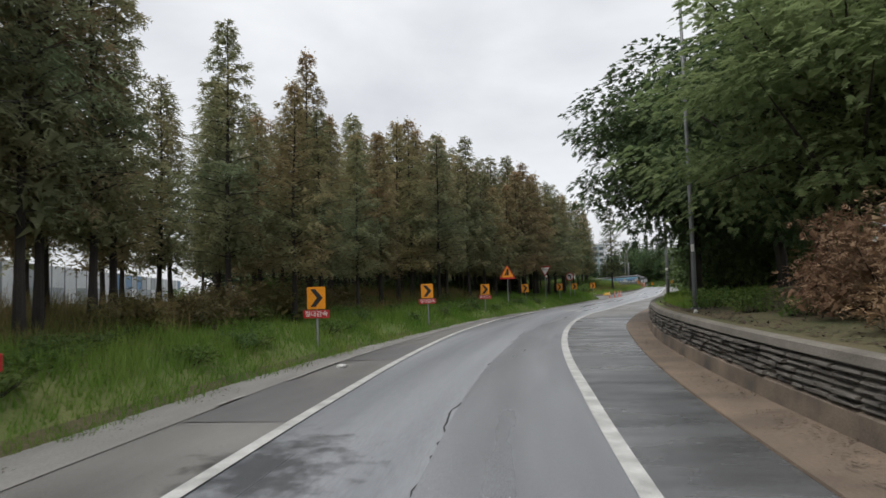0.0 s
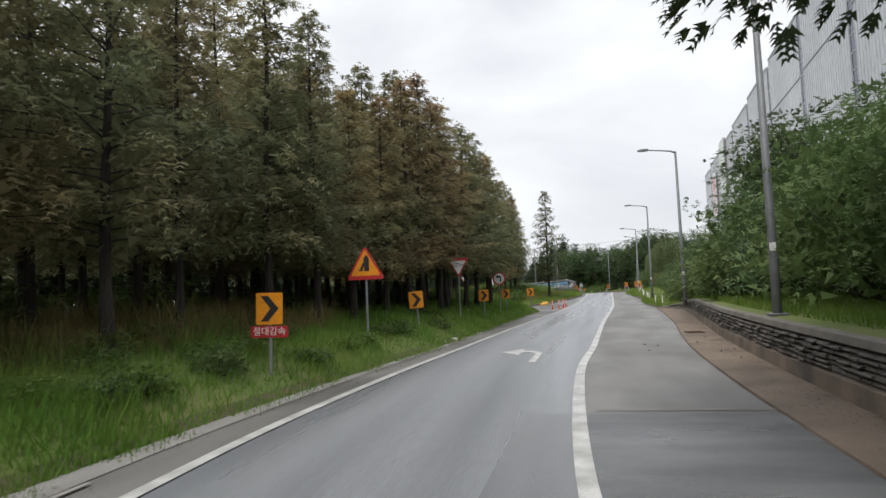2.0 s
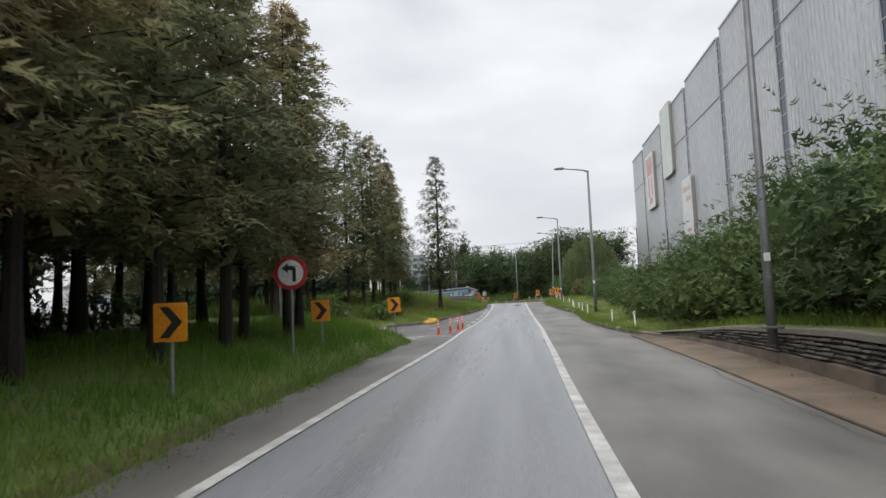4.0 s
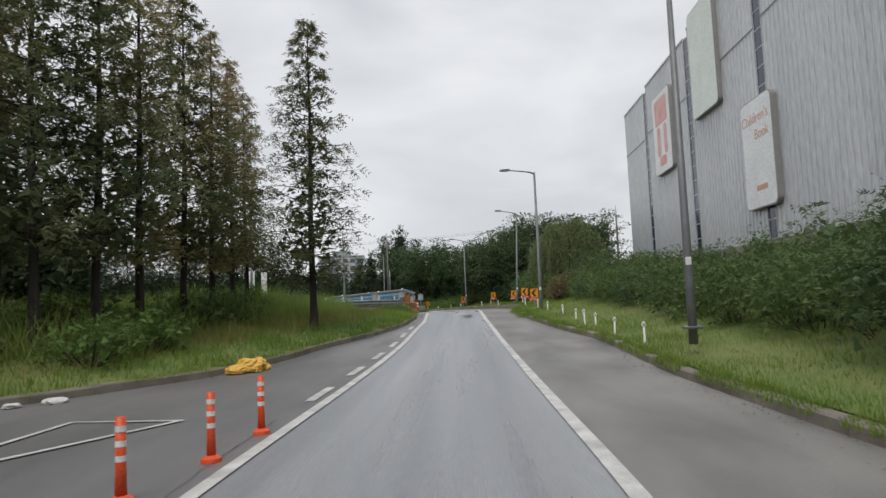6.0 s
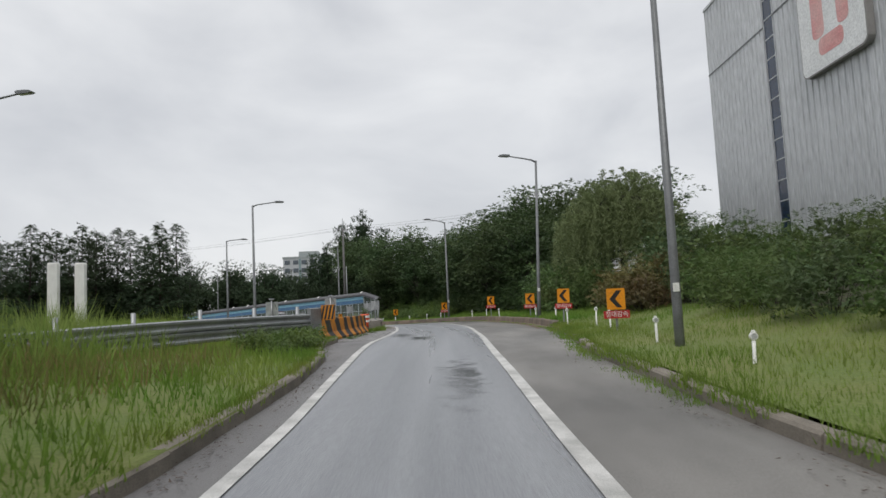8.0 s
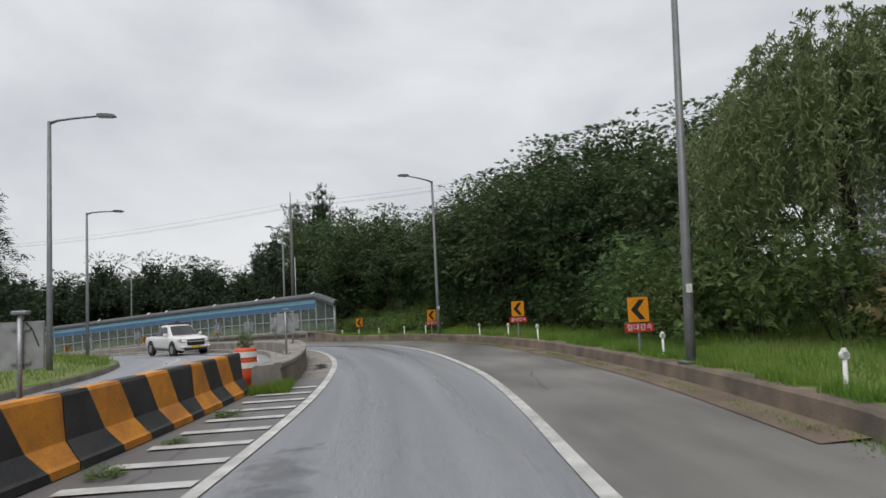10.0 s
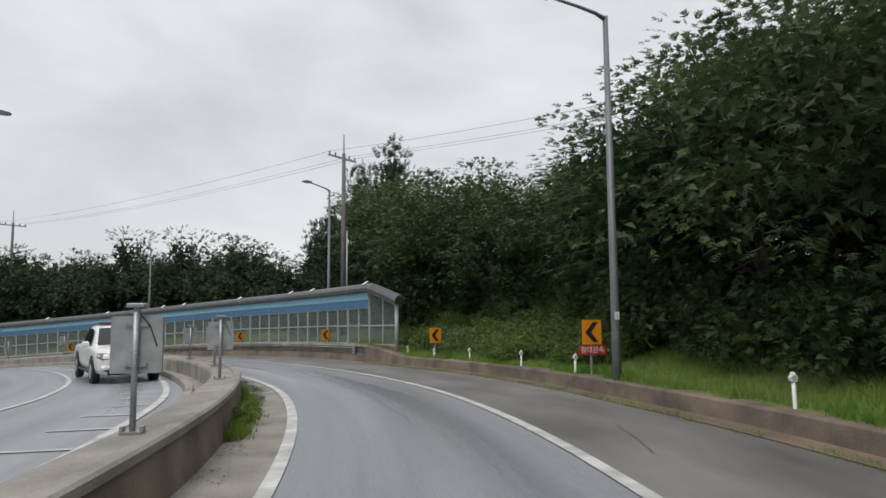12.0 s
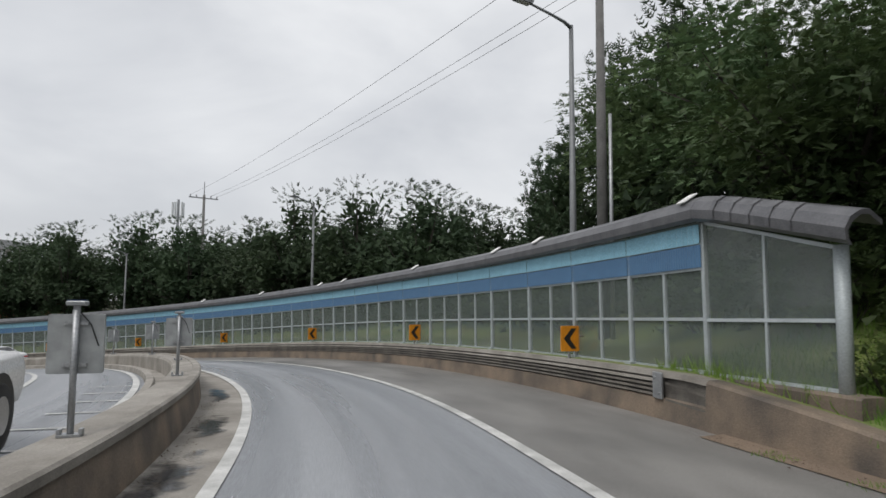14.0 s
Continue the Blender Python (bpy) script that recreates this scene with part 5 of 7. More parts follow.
def litter_field(name, count, place, size, m, label, seed):
    """Flat flecks of leaf and soil lying on the asphalt."""
    r = np.random.default_rng(seed)
    c = np.array([place(r) for _ in range(count)])[:, :3]
    a = unit(np.stack([r.normal(size=count), r.normal(size=count), r.normal(size=count) * 0.12], 1))
    b = unit(np.cross(a, np.array([[0.0, 0.0, 1.0]]) + r.normal(size=(count, 3)) * 0.1))
    ln = size * r.uniform(0.4, 1.5, count)
    return tagged(new(name, leaf_mesh(name, c, a, b, ln, ln * 0.6, m)), label, "leaf litter", kind="stuff")


LITTERMAT = mat("leaf_litter", (0.10, 0.07, 0.04), 0.85, (0.05, 0.04, 0.028), 3, 4, 9, vary=0.5)
litter_field("leaf_litter", 5000, lambda r: on_line(r, 0, 70, lambda s: LEFT_EDGE(s) + 0.18, 0.2, 0.012), 0.04, LITTERMAT, "dead leaves and soil along a verge", 21)
litter_field("leaf_litter", 7000, lambda r: (lambda q: (q[0], q[1], q[2] + 0.02))(on_right(r, 3, 24, 0.4, 3.4)), 0.07, LITTERMAT, "dead leaves on bare soil behind a wall", 26)
litter_field("leaf_litter", 4000, lambda r: on_line(r, 2, 68, lambda s: RIGHT_EDGE(s) - 0.25, 0.22, 0.07), 0.045, LITTERMAT, "dead leaves in a gutter below a wall", 22)
litter_field("leaf_litter", 3000, lambda r: on_line(r, 68, 158, lambda s: RIGHT_EDGE(s) - 0.28, 0.16, 0.02), 0.04, LITTERMAT, "dead leaves and soil along a kerb", 23)
litter_field("leaf_litter", 2500, lambda r: on_line(r, 79, 118, lambda s: LEFT_EDGE(s) + 0.2, 0.14, 0.014), 0.04, LITTERMAT, "dead leaves and soil along a kerb", 24)
litter_field("leaf_litter", 1500, lambda r: on_line(r, 128, 165, lambda s: MED_IN(s) + 0.18, 0.12, 0.012), 0.04, LITTERMAT, "dead leaves along a median wall", 25)

# ---- road signs, posts and lamps ----
def text_mesh(name, body, size, m, depth=0.002):
    """Lettering with the built-in font, as a mesh in x and z, facing -y."""
    cu = bpy.data.curves.new(name, "FONT")
    cu.body, cu.size, cu.align_x, cu.align_y, cu.extrude = body, size, "CENTER", "CENTER", depth
    ob = new("lettering_tmp", cu)
    dg = bpy.context.evaluated_depsgraph_get()
    me = bpy.data.meshes.new_from_object(ob.evaluated_get(dg))
    bpy.data.objects.remove(ob)
    me.transform(Matrix.Rotation(radians(90), 4, "X"))
    me.materials.clear()
    me.materials.append(m)
    me.name = name
    return me


def rounded(w, h, r=0.03, k=3):
    out = []
    for cx, cz, a0 in ((w / 2 - r, h / 2 - r, 0), (-w / 2 + r, h / 2 - r, 90), (-w / 2 + r, -h / 2 + r, 180), (w / 2 - r, -h / 2 + r, 270)):
        out += [(cx + r * math.cos(radians(a0 + 90 * i / k)), cz + r * math.sin(radians(a0 + 90 * i / k))) for i in range(k + 1)]
    return out


def placed(ob, s, d, h, turn=0.0, tilt=0.0):
    ob.matrix_basis = Matrix.Translation(at(s, d, h)) @ pose(0, 0, 0, 0, tilt, heading(s) + turn)
    return ob


def chevron_sign(direction, warning, ground, label, group):
    """Orange board with a black chevron on a steel post; its front faces -y. ground: board centre's height."""
    ob = thing("chevron_sign", label, "road sign", group)
    part("post", Geo().tube([(0, 0.05, -0.3), (0, 0.05, ground + 0.24)], 0.03, 8).mesh("post", GALV), ob)
    bd = part("board", Geo().prism([(x, z + ground) for x, z in rounded(0.47, 0.55, 0.025)], -0.012, 0.012).mesh("board", ORANGE), ob)
    w, k = 0.13, direction
    pts = [(-0.15, 0.22), (-0.15 + w, 0.22), (0.17, 0.0), (-0.15 + w, -0.22), (-0.15, -0.22), (0.17 - w - 0.02, 0.0)]
    pts = [(x * k, z + ground) for x, z in pts]
    part("chevron", Geo().prism(pts if k > 0 else pts[::-1], -0.016, -0.0125).mesh("chevron", BLACK), bd, "black arrowhead")
    part("bracket", Geo().box((0, 0.03, ground + 0.15), (0.3, 0.03, 0.03)).box((0, 0.03, ground - 0.15), (0.3, 0.03, 0.03)).mesh("bracket", GALV), ob)
    if warning:
        z = ground - 0.40
        pl = part("warning_plate", Geo().prism([(x, q + z) for x, q in rounded(0.66, 0.2, 0.02)], -0.012, 0.01).mesh("warning_plate", RED), ob, "red plate with white lettering")
        tm = text_mesh("lettering", "절대감속", 0.16, WHITE)
        tm.transform(Matrix.Translation((0, -0.015, z)))
        part("lettering", tm, pl, "white lettering")
    return ob


CH_L = chevron_sign(1, True, 1.05, "orange chevron board over a red warning plate on a grass verge", "chevron boards on the verge")
CH_L2 = chevron_sign(1, False, 1.05, "orange chevron board on a steel post in grass", "chevron boards on the verge")
CH_R = chevron_sign(-1, True, 1.0, "orange chevron board over a red warning plate on a bank", "chevron boards on the bank")
CH_R2 = chevron_sign(-1, False, 0.75, "orange chevron board on a short post on a bank", "chevron boards on the bank")
CH_W = chevron_sign(-1, False, 0.36, "orange chevron board fixed on a barrier parapet", "chevron boards on the parapet")


def spread_signs(ob, places):
    for i, (s, d, h, turn, tilt) in enumerate(places):
        placed(ob if i == 0 else copy_thing(ob, Matrix()), s, d, h, turn, tilt)


spread_signs(CH_L, ((6.3, -5.88, 0.25, 6, 0), (15.1, -5.4, 0.36, 4, 0), (24.2, -4.96, 0.42, 8, -1.5), (33.15, -4.81, 0.38, 6, 1)))
spread_signs(CH_L2, ((43.26, -4.91, 0.36, 8, -4), (53.9, -4.75, 0.36, 8, 0), (61.6, -4.9, 0.36, 8, -2), (69.0, -4.3, 0.38, 14, -3)))
spread_signs(CH_R, ((109.3, 4.55, 0.02, -4, 0), (117.55, 4.85, 0.26, -4, 1), (125.9, 5.4, 0.28, -4, 0), (134.8, 5.5, 0.36, 0, 0), (144.2, 5.4, 0.28, 0, 0)))
spread_signs(CH_R2, ((153.65, 5.6, 0.42, 2, 0),))
spread_signs(CH_W, tuple((162.8 + i * 8.9, 5.22, 0.8, 4, 0) for i in range(6)))


def plate_sign(name, outline, inner, edge_mat, face_mat, z, label, symbol=None, text=None):
    ob = thing(name, label, "road sign")
    part("post", Geo().tube([(0, 0.05, -0.4), (0, 0.05, z + 0.25)], 0.03, 8).mesh("post", GALV), ob)
    bd = part("board", Geo().prism([(x, q + z) for x, q in outline], -0.012, 0.012).mesh("board", edge_mat), ob)
    part("face", Geo().prism([(x, q + z) for x, q in inner], -0.016, -0.0125).mesh("face", face_mat), bd)
    for sy in symbol or ():
        part("symbol", Geo().prism([(x, q + z) for x, q in sy], -0.020, -0.0165).mesh("symbol", BLACK), bd, "black symbol")
    if text:
        tm = text_mesh("lettering", text[0], text[1], BLACK)
        tm.transform(Matrix.Translation((0, -0.019, z + text[2])))
        part("lettering", tm, bd, "black lettering")
    return ob


def triangle(w, up=1, r=0.05, k=3):
    out = []
    h = w * 0.87
    for cx, cz, a0 in ((0, h / 2 - 2 * r, 30), (-w / 2 + 1.75 * r, -h / 2 + r, 150), (w / 2 - 1.75 * r, -h / 2 + r, 270)):
        out += [(cx + r * math.cos(radians(a0 + 120 * i / k)), (cz + r * math.sin(radians(a0 + 120 * i / k)))) for i in range(k + 1)]
    return out if up > 0 else [(-x, -z) for x, z in out]


placed(plate_sign("warning_sign", triangle(1.0), triangle(0.78, 1, 0.03), RED, ORANGE, 2.08, "triangular orange warning sign with a red border on a post",
                  [[(-0.03, -0.22), (0.10, -0.22), (0.10, 0.10), (0.03, 0.20), (-0.04, 0.10)], [(-0.17, -0.22), (-0.07, -0.22), (-0.03, -0.06), (-0.05, 0.02)]]), 38.3, -4.85, 0.36, 6)
placed(plate_sign("yield_sign", triangle(0.92, -1), triangle(0.68, -1, 0.03), RED, WHITE, 2.3, "inverted triangular white yield sign with a red border", text=("양보", 0.17, 0.1)), 49.3, -4.88, 0.34, 6)
placed(plate_sign("yield_sign", triangle(0.8, -1), triangle(0.6, -1, 0.03), RED, WHITE, 2.3, "inverted triangular white yield sign at a side road"), 71.8, -9.8, 0.36, -20)
circle = [(0.38 * math.cos(2 * math.pi * i / 24), 0.38 * math.sin(2 * math.pi * i / 24)) for i in range(24)]
placed(plate_sign("no_turn_sign", circle, [(x * 0.76, z * 0.76) for x, z in circle], RED, WHITE, 1.95, "round white no-left-turn sign with a red border",
                  [[(0.04, -0.2), (0.12, -0.2), (0.12, 0.1), (0.04, 0.16), (-0.06, 0.16), (-0.06, 0.22), (-0.2, 0.1), (-0.06, -0.0), (-0.06, 0.06), (0.04, 0.06)]]), 59.3, -4.9, 0.36, 6)


def street_lamp(height, arm, label, group):
    """Tapered steel pole with a curved arm along -x and a flat lamp head; base plate at the foot."""
    ob = thing("street_lamp", label, "street lamp", group)
    part("pole", Geo().tube([(0, 0, -0.3), (0, 0, 1.0), (0, 0, height)], [0.095, 0.09, 0.055], 10).mesh("pole", POLEGREY, True), ob)
    part("base_plate", Geo().box((0, 0, 0.03), (0.34, 0.34, 0.05), bevel=0.01).mesh("base_plate", POLEGREY), ob)
    pts = [(-0.02, 0, height - 0.06), (-0.25, 0, height + 0.03), (-arm * 0.5, 0, height + 0.10), (-arm, 0, height + 0.18)]
    part("arm", Geo().tube(pts, [0.05, 0.04, 0.035, 0.03], 8).mesh("arm", POLEGREY, True), ob)
    g = Geo()
    prof = [(0.0, 0.05), (-0.1, 0.075), (-0.35, 0.07), (-0.52, 0.045), (-0.58, 0.0), (-0.5, -0.03), (-0.05, -0.03)]
    g.prism([(x - arm + 0.05, z + height + 0.18) for x, z in prof], -0.1, 0.1)
    hd = part("lamp_head", g.mesh("lamp_head", POLEGREY), ob, "grey lamp head")
    part("lens", Geo().box((-arm - 0.23, 0, height + 0.143), (0.36, 0.16, 0.02), bevel=0.008).mesh("lens", plain("lamp_lens", (0.5, 0.5, 0.48), 0.2)), hd, "milky lens")
    part("inspection_tag", Geo().box((-0.02, -0.088, 1.35), (0.12, 0.01, 0.16), bevel=0.004).mesh("inspection_tag", WHITE), ob, "white tag")
    return ob


LAMP = street_lamp(7.65, 1.38, "grey tapered steel street lamp with one arm", "street lamps along the ramp")
for i, (s, d, h, turn) in enumerate(((16.7, 3.75, 0.86, 0), (36.7, 4.3, 0.85, 0), (58.2, 4.95, 0.75, 0), (82.45, 4.66, 0.7, 0), (104.4, 4.35, -0.1, 0), (123.5, 5.2, 0.3, 4), (143.0, 5.25, 0.25, 8),
                                     (163.95, 6.05, 1.15, 16), (184.0, 7.2, 0.6, 20), (134.0, -9.65, 0.15, 180), (154.5, -10.1, 0.25, 190), (112.0, -14.0, 0.2, 170), (205.0, 9.5, 0.5, 20))):
    ob = placed(LAMP if i == 0 else copy_thing(LAMP, Matrix()), s, d, h, turn, 2.2 if i == 5 else 0.0)
    ob.matrix_basis = ob.matrix_basis @ Matrix.Diagonal((0.62, 0.62, 1.12, 1) if i == 0 else (1, 1, 1.015, 1))


def marker_post(label, group):
    ob = thing("marker_post", label, "marker post", group)
    part("post", Geo().tube([(0, 0, -0.4), (0, 0, 0.44)], 0.026, 8).mesh("post", WHITE, True), ob)
    g = Geo().tube([(0, -0.025, 0.50), (0, 0.025, 0.50)], 0.055, 14)
    hd = part("reflector_head", g.mesh("reflector_head", WHITE), ob)
    part("reflector", Geo().tube([(0, -0.030, 0.50), (0, -0.026, 0.50)], 0.040, 12).mesh("reflector", plain("reflector_grey", (0.45, 0.46, 0.46), 0.2)), hd, "silver reflector disc")
    part("cap", Geo().tube([(0, 0, 0.545), (0, 0, 0.585)], [0.04, 0.025], 8).mesh("cap", WHITE), ob)
    return ob


POST = marker_post("white marker post with a round reflector in grass", "marker posts along the ramp")
for i, (s, d, h) in enumerate(((70.9, 4.72, 0.2), (75.4, 4.52, 0.16), (85.5, 4.53, 0.12), (88.6, 4.52, 0.08), (91.8, 4.64, 0.03), (91.95, 4.3, 0.16), (94.5, 4.45, 0.04), (97.9, 4.5, 0.06), (101.5, 4.3, 0.1), (105.5, 4.3, 0.12), (110.6, 4.7, 0.15), (113.5, 5.0, 0.22),
                               (116.6, 4.75, 0.2), (119.4, 4.95, 0.26), (124.9, 5.4, 0.24), (133.0, 5.5, 0.24), (135.9, 5.5, 0.24), (138.8, 5.45, 0.22), (144.8, 5.3, 0.2), (147.8, 5.5, 0.2), (151.3, 5.7, 0.18), (153.5, 5.45, 0.12), (155.9, 5.6, 0.16))):
    placed(POST if i == 0 else copy_thing(POST, Matrix()), s, d, h, -3 + (i * 37) % 7, (i * 53) % 5 - 2)
placed(tagged(copy_thing(POST, Matrix()), "white marker post with a round reflector behind a wall"), 15.2, 3.5, 0.35)

DELIN = thing("traffic_delineator", "orange flexible traffic delineator post with white bands", "delineator", "delineators at the side road")
FLEX = plain("delineator_orange", (0.72, 0.085, 0.02), 0.5)
part("base", Geo().tube([(0, 0, 0), (0, 0, 0.04), (0, 0, 0.07)], [0.11, 0.10, 0.05], 12).mesh("base", FLEX), DELIN)
part("tube", Geo().tube([(0, 0, 0.05), (0, 0, 0.3), (0, 0, 0.7)], [0.05, 0.042, 0.04], 10).mesh("tube", FLEX, True), DELIN)
for z in (0.34, 0.46, 0.58):
    part("reflective_band", Geo().tube([(0, 0, z), (0, 0, z + 0.05)], 0.0435, 10, caps=False).mesh("reflective_band", WHITE), DELIN, "white reflective band")
for i, (s, d) in enumerate(((73.1, -3.2), (74.55, -2.83), (75.85, -2.59), (77.15, -2.48))):
    placed(DELIN if i == 0 else copy_thing(DELIN, Matrix()), s, d, 0.0)

# ---- markings ----
for i in range(6):
    a = 79.5 + i * 3.15
    line_mark(a, a + 1.5, lambda s: LEFT_LINE(s) - 0.3, 0.16, 0.012, "short white painted dash beside a lane line")


def paint_strip(pts, w, h=0.012, label="worn white painted line at a side road"):
    """A painted line through places given as s and d."""
    v = []
    for i, (s, d) in enumerate(pts):
        (sa, da), (sb, db) = pts[max(i - 1, 0)], pts[min(i + 1, len(pts) - 1)]
        q = math.hypot(sb - sa, db - da)
        ns, nd = (db - da) / q * w / 2, -(sb - sa) / q * w / 2
        v += [at(s + ns, d + nd, h), at(s - ns, d - nd, h)]
    f = [(2 * i, 2 * i + 1, 2 * i + 3, 2 * i + 2) for i in range(len(pts) - 1)]
    structure("road_marking", mesh_of("road_marking", v, f, PAINT), label, "road marking")


HATCH = "white painted hatching of a traffic gore"
paint_strip([(72.1, -2.5), (72.6, -3.04), (72.8, -3.45), (72.6, -4.2), (72.2, -4.8), (71.8, -5.4)], 0.13, 0.012, HATCH)
paint_strip([(72.05, -2.55), (71.9, -3.03), (71.5, -3.58), (71.2, -4.07)], 0.15, 0.012, HATCH)
paint_strip([(71.6, -2.5), (71.3, -3.12), (70.9, -3.66), (70.6, -4.11)], 0.17, 0.012, HATCH)
paint_strip([(70.75, -2.5), (70.5, -2.95), (70.2, -3.34), (69.9, -3.85)], 0.18, 0.012, HATCH)
paint_strip([(72.2, -4.52), (71.25, -3.95)], 0.3, 0.013, HATCH)
paint_strip([(71.85, -5.05), (70.7, -4.33)], 0.32, 0.013, HATCH)
paint_strip([(72.5, -4.0), (71.95, -3.7)], 0.32, 0.013, HATCH)
paint_strip([(74.9, -8.2), (76.1, -7.5)], 0.1)
paint_strip([(75.1, -5.75), (78.4, -5.6), (78.2, -3.9)], 0.1)
paint_strip([(75.1, -5.7), (78.2, -3.95)], 0.1, 0.013)
for i in range(12):
    s0 = 115.6 + i * 0.98
    structure("road_marking", sweep("road_marking", s0, s0 + 0.24, 0.12, [((lambda s, i=i: -3.75 + 0.09 * i), 0.014), ((lambda s: LEFT_LINE(s) - 0.12), 0.014)], PAINT), "worn white hatch bar beside a barrier", "road marking")
for i in range(16):
    s0 = 140 + i * 1.9
    line_mark(s0, s0 + 0.12, -4.35, 0.9, -0.014, "thin white transverse bar on the opposite road")
turn = [(0.30, -2.4), (0.46, -2.4), (0.46, -0.45), (0.36, -0.05), (0.16, 0.18), (-0.10, 0.25), (-0.10, 0.8), (-0.64, 0.0), (-0.10, -0.8), (-0.10, -0.17), (0.12, -0.2), (0.26, -0.38), (0.30, -0.6)]
g = Geo()
g.add([(x, z, 0) for x, z in turn], [tuple(range(len(turn)))])
m_ = structure("road_marking", g.mesh("road_marking", PAINT), "worn white painted left-turn arrow", "road marking")
m_.matrix_basis = Matrix.Translation(at(39.15, -0.97, 0.02)) @ pose(0, 0, 0, 0, 0, heading(39.6))
for s0, d0, w in ((31.2, 1.9, 2.6), (60.0, 2.0, 0.8)):
    structure("pavement_joint", sweep("pavement_joint", s0, s0 + 0.045, 0.045, [(d0 - w / 2, 0.02), (d0 + w / 2, 0.014)], CONCRETE), "thin pale joint across asphalt", "road")
structure("road_margin", sweep("road_margin", S0, 45.0, 0.5, [((lambda s: LEFT_EDGE(s) - 0.1), -0.006), ((lambda s: LEFT_EDGE(s) + MARGIN_W(s)), 0.0)], MARGIN, True), "pale worn concrete margin beside a grass verge", "road")
for s0, s1, d0, d1 in ((8.6, 9.4, -4.30, -4.28), (10.9, 13.6, -4.23, -4.28), (14.1, 17.5, -4.28, -4.20), (19.0, 20.6, -3.96, -3.93), (25.0, 28.0, -4.08, -4.02)):
    structure("road_marking", sweep("road_marking", s0, s1, 0.3, [((lambda s, a=d0, b=d1, q=s0, e=s1: a + (b - a) * (s - q) / (e - q) - 0.035), 0.02), ((lambda s, a=d0, b=d1, q=s0, e=s1: a + (b - a) * (s - q) / (e - q) + 0.025), 0.02)], PAINT_OLD, True), "thin faded remnant of an old edge line", "road marking")
for s0, s1, d0, d1 in ((7.6, 11.2, -1.45, -0.1), (14.0, 17.5, -1.3, -0.1), (-0.5, 3.0, -1.5, -0.1)):
    structure("asphalt_patch", sweep("asphalt_patch", s0, s1, 0.5, [((lambda s, d0=d0: LEFT_LINE(s) + d0), 0.002), ((lambda s, d1=d1: LEFT_LINE(s) + d1), 0.005)], ASPHALT_LEFT, True), "darker asphalt repair on a shoulder", "road")

# cracks
CRACK = mat("crack_tar", (0.02, 0.02, 0.021), 0.6, (0.035, 0.035, 0.035), 5)


def crack(s0, d0, s1, d1, w=0.018, seed=0):
    r = random.Random(seed)
    n = max(4, int(math.hypot(s1 - s0, d1 - d0) / 0.25))
    v, f = [], []
    off = 0.0
    for i in range(n + 1):
        t = i / n
        off = off * 0.8 + r.uniform(-0.05, 0.05)
        ww = w * r.uniform(0.4, 1.3)
        for q in (-1, 1):
            v.append(at(s0 + (s1 - s0) * t + (off if abs(d1 - d0) > abs(s1 - s0) else 0), d0 + (d1 - d0) * t + off + q * ww, 0.0165 if -1 < d0 < 1 else 0.012))
    for i in range(n):
        f.append((2 * i, 2 * i + 1, 2 * i + 3, 2 * i + 2))
    structure("road_crack", mesh_of("road_crack", v, f, CRACK), "dark tar-filled crack in the asphalt", "crack")


crack(4.0, -0.86, 22.0, -0.86, 0.016, 1)
crack(22.0, -0.86, 31.0, -0.3, 0.016, 2)
for i, (a, b, c, e) in enumerate(((34, 3.0, 66, 4.0), (40.5, 1.2, 40.8, 3.0), (52, 1.1, 52.4, 3.4), (123.5, 2.5, 126.5, 3.0), (138, 3.0, 140, 3.5), (147, 3.2, 149, 3.3), (117, -3.0, 126, -2.4), (62, -2.6, 78, -2.55))):
    crack(a, b, c, e, 0.005, 10 + i)

# ---- striped concrete barriers, drum ----
BAR_ORANGE = mat("barrier_orange", (0.70, 0.275, 0.014), 0.6, (0.40, 0.145, 0.02), 2.5, 8, 40, 0.25, 50)
BAR_BLACK = mat("barrier_black", (0.012, 0.012, 0.014), 0.55, (0.038, 0.037, 0.036), 2.5, 8, 40, 0.25, 50)
JERSEY = [(0.30, 0.0), (0.30, 0.09), (0.27, 0.12), (0.15, 0.32), (0.11, 0.80), (0.09, 0.84), (-0.09, 0.84), (-0.11, 0.80), (-0.15, 0.32), (-0.27, 0.12), (-0.30, 0.09), (-0.30, 0.0)]
J_D = tab((114, -4.75), (117, -4.35), (121, -3.85), (127, -3.25))
jersey_s0, stripe = 116.1, 0.72
for unit_i, count in enumerate((5, 5, 4)):
    ob = thing("concrete_barrier", "black and orange striped concrete crash barrier unit", "barrier", "striped crash barriers")
    for i in range(count):
        k = unit_i * 5 + i
        a = jersey_s0 + k * stripe
        v, f = [], []
        n = len(JERSEY)
        ends = []
        for e, base in ((0, a + (0.012 if i == 0 else 0)), (1, a + stripe - (0.012 if i == count - 1 else 0))):
            edge_unit = (e == 0 and i == 0) or (e == 1 and i == count - 1)
            for x, z in JERSEY:
                s = base + (0.0 if edge_unit else (0.42 - z) * 0.55)
                v.append(at(s, J_D(s) + x, z))
        f += [(q, q + 1, n + q + 1, n + q) for q in range(n - 1)]
        if i == 0:
            f.append(tuple(range(n))[::-1])
        if i == count - 1:
            f.append(tuple(range(n, 2 * n)))
        part("stripe", mesh_of("stripe", v, f, BAR_ORANGE if k % 2 == 0 else BAR_BLACK), ob)
DRUM_ORANGE = plain("drum_orange", (0.60, 0.09, 0.03), 0.45)
drum = thing("traffic_drum", "orange and white plastic traffic drum with a weed growing in it", "traffic drum")
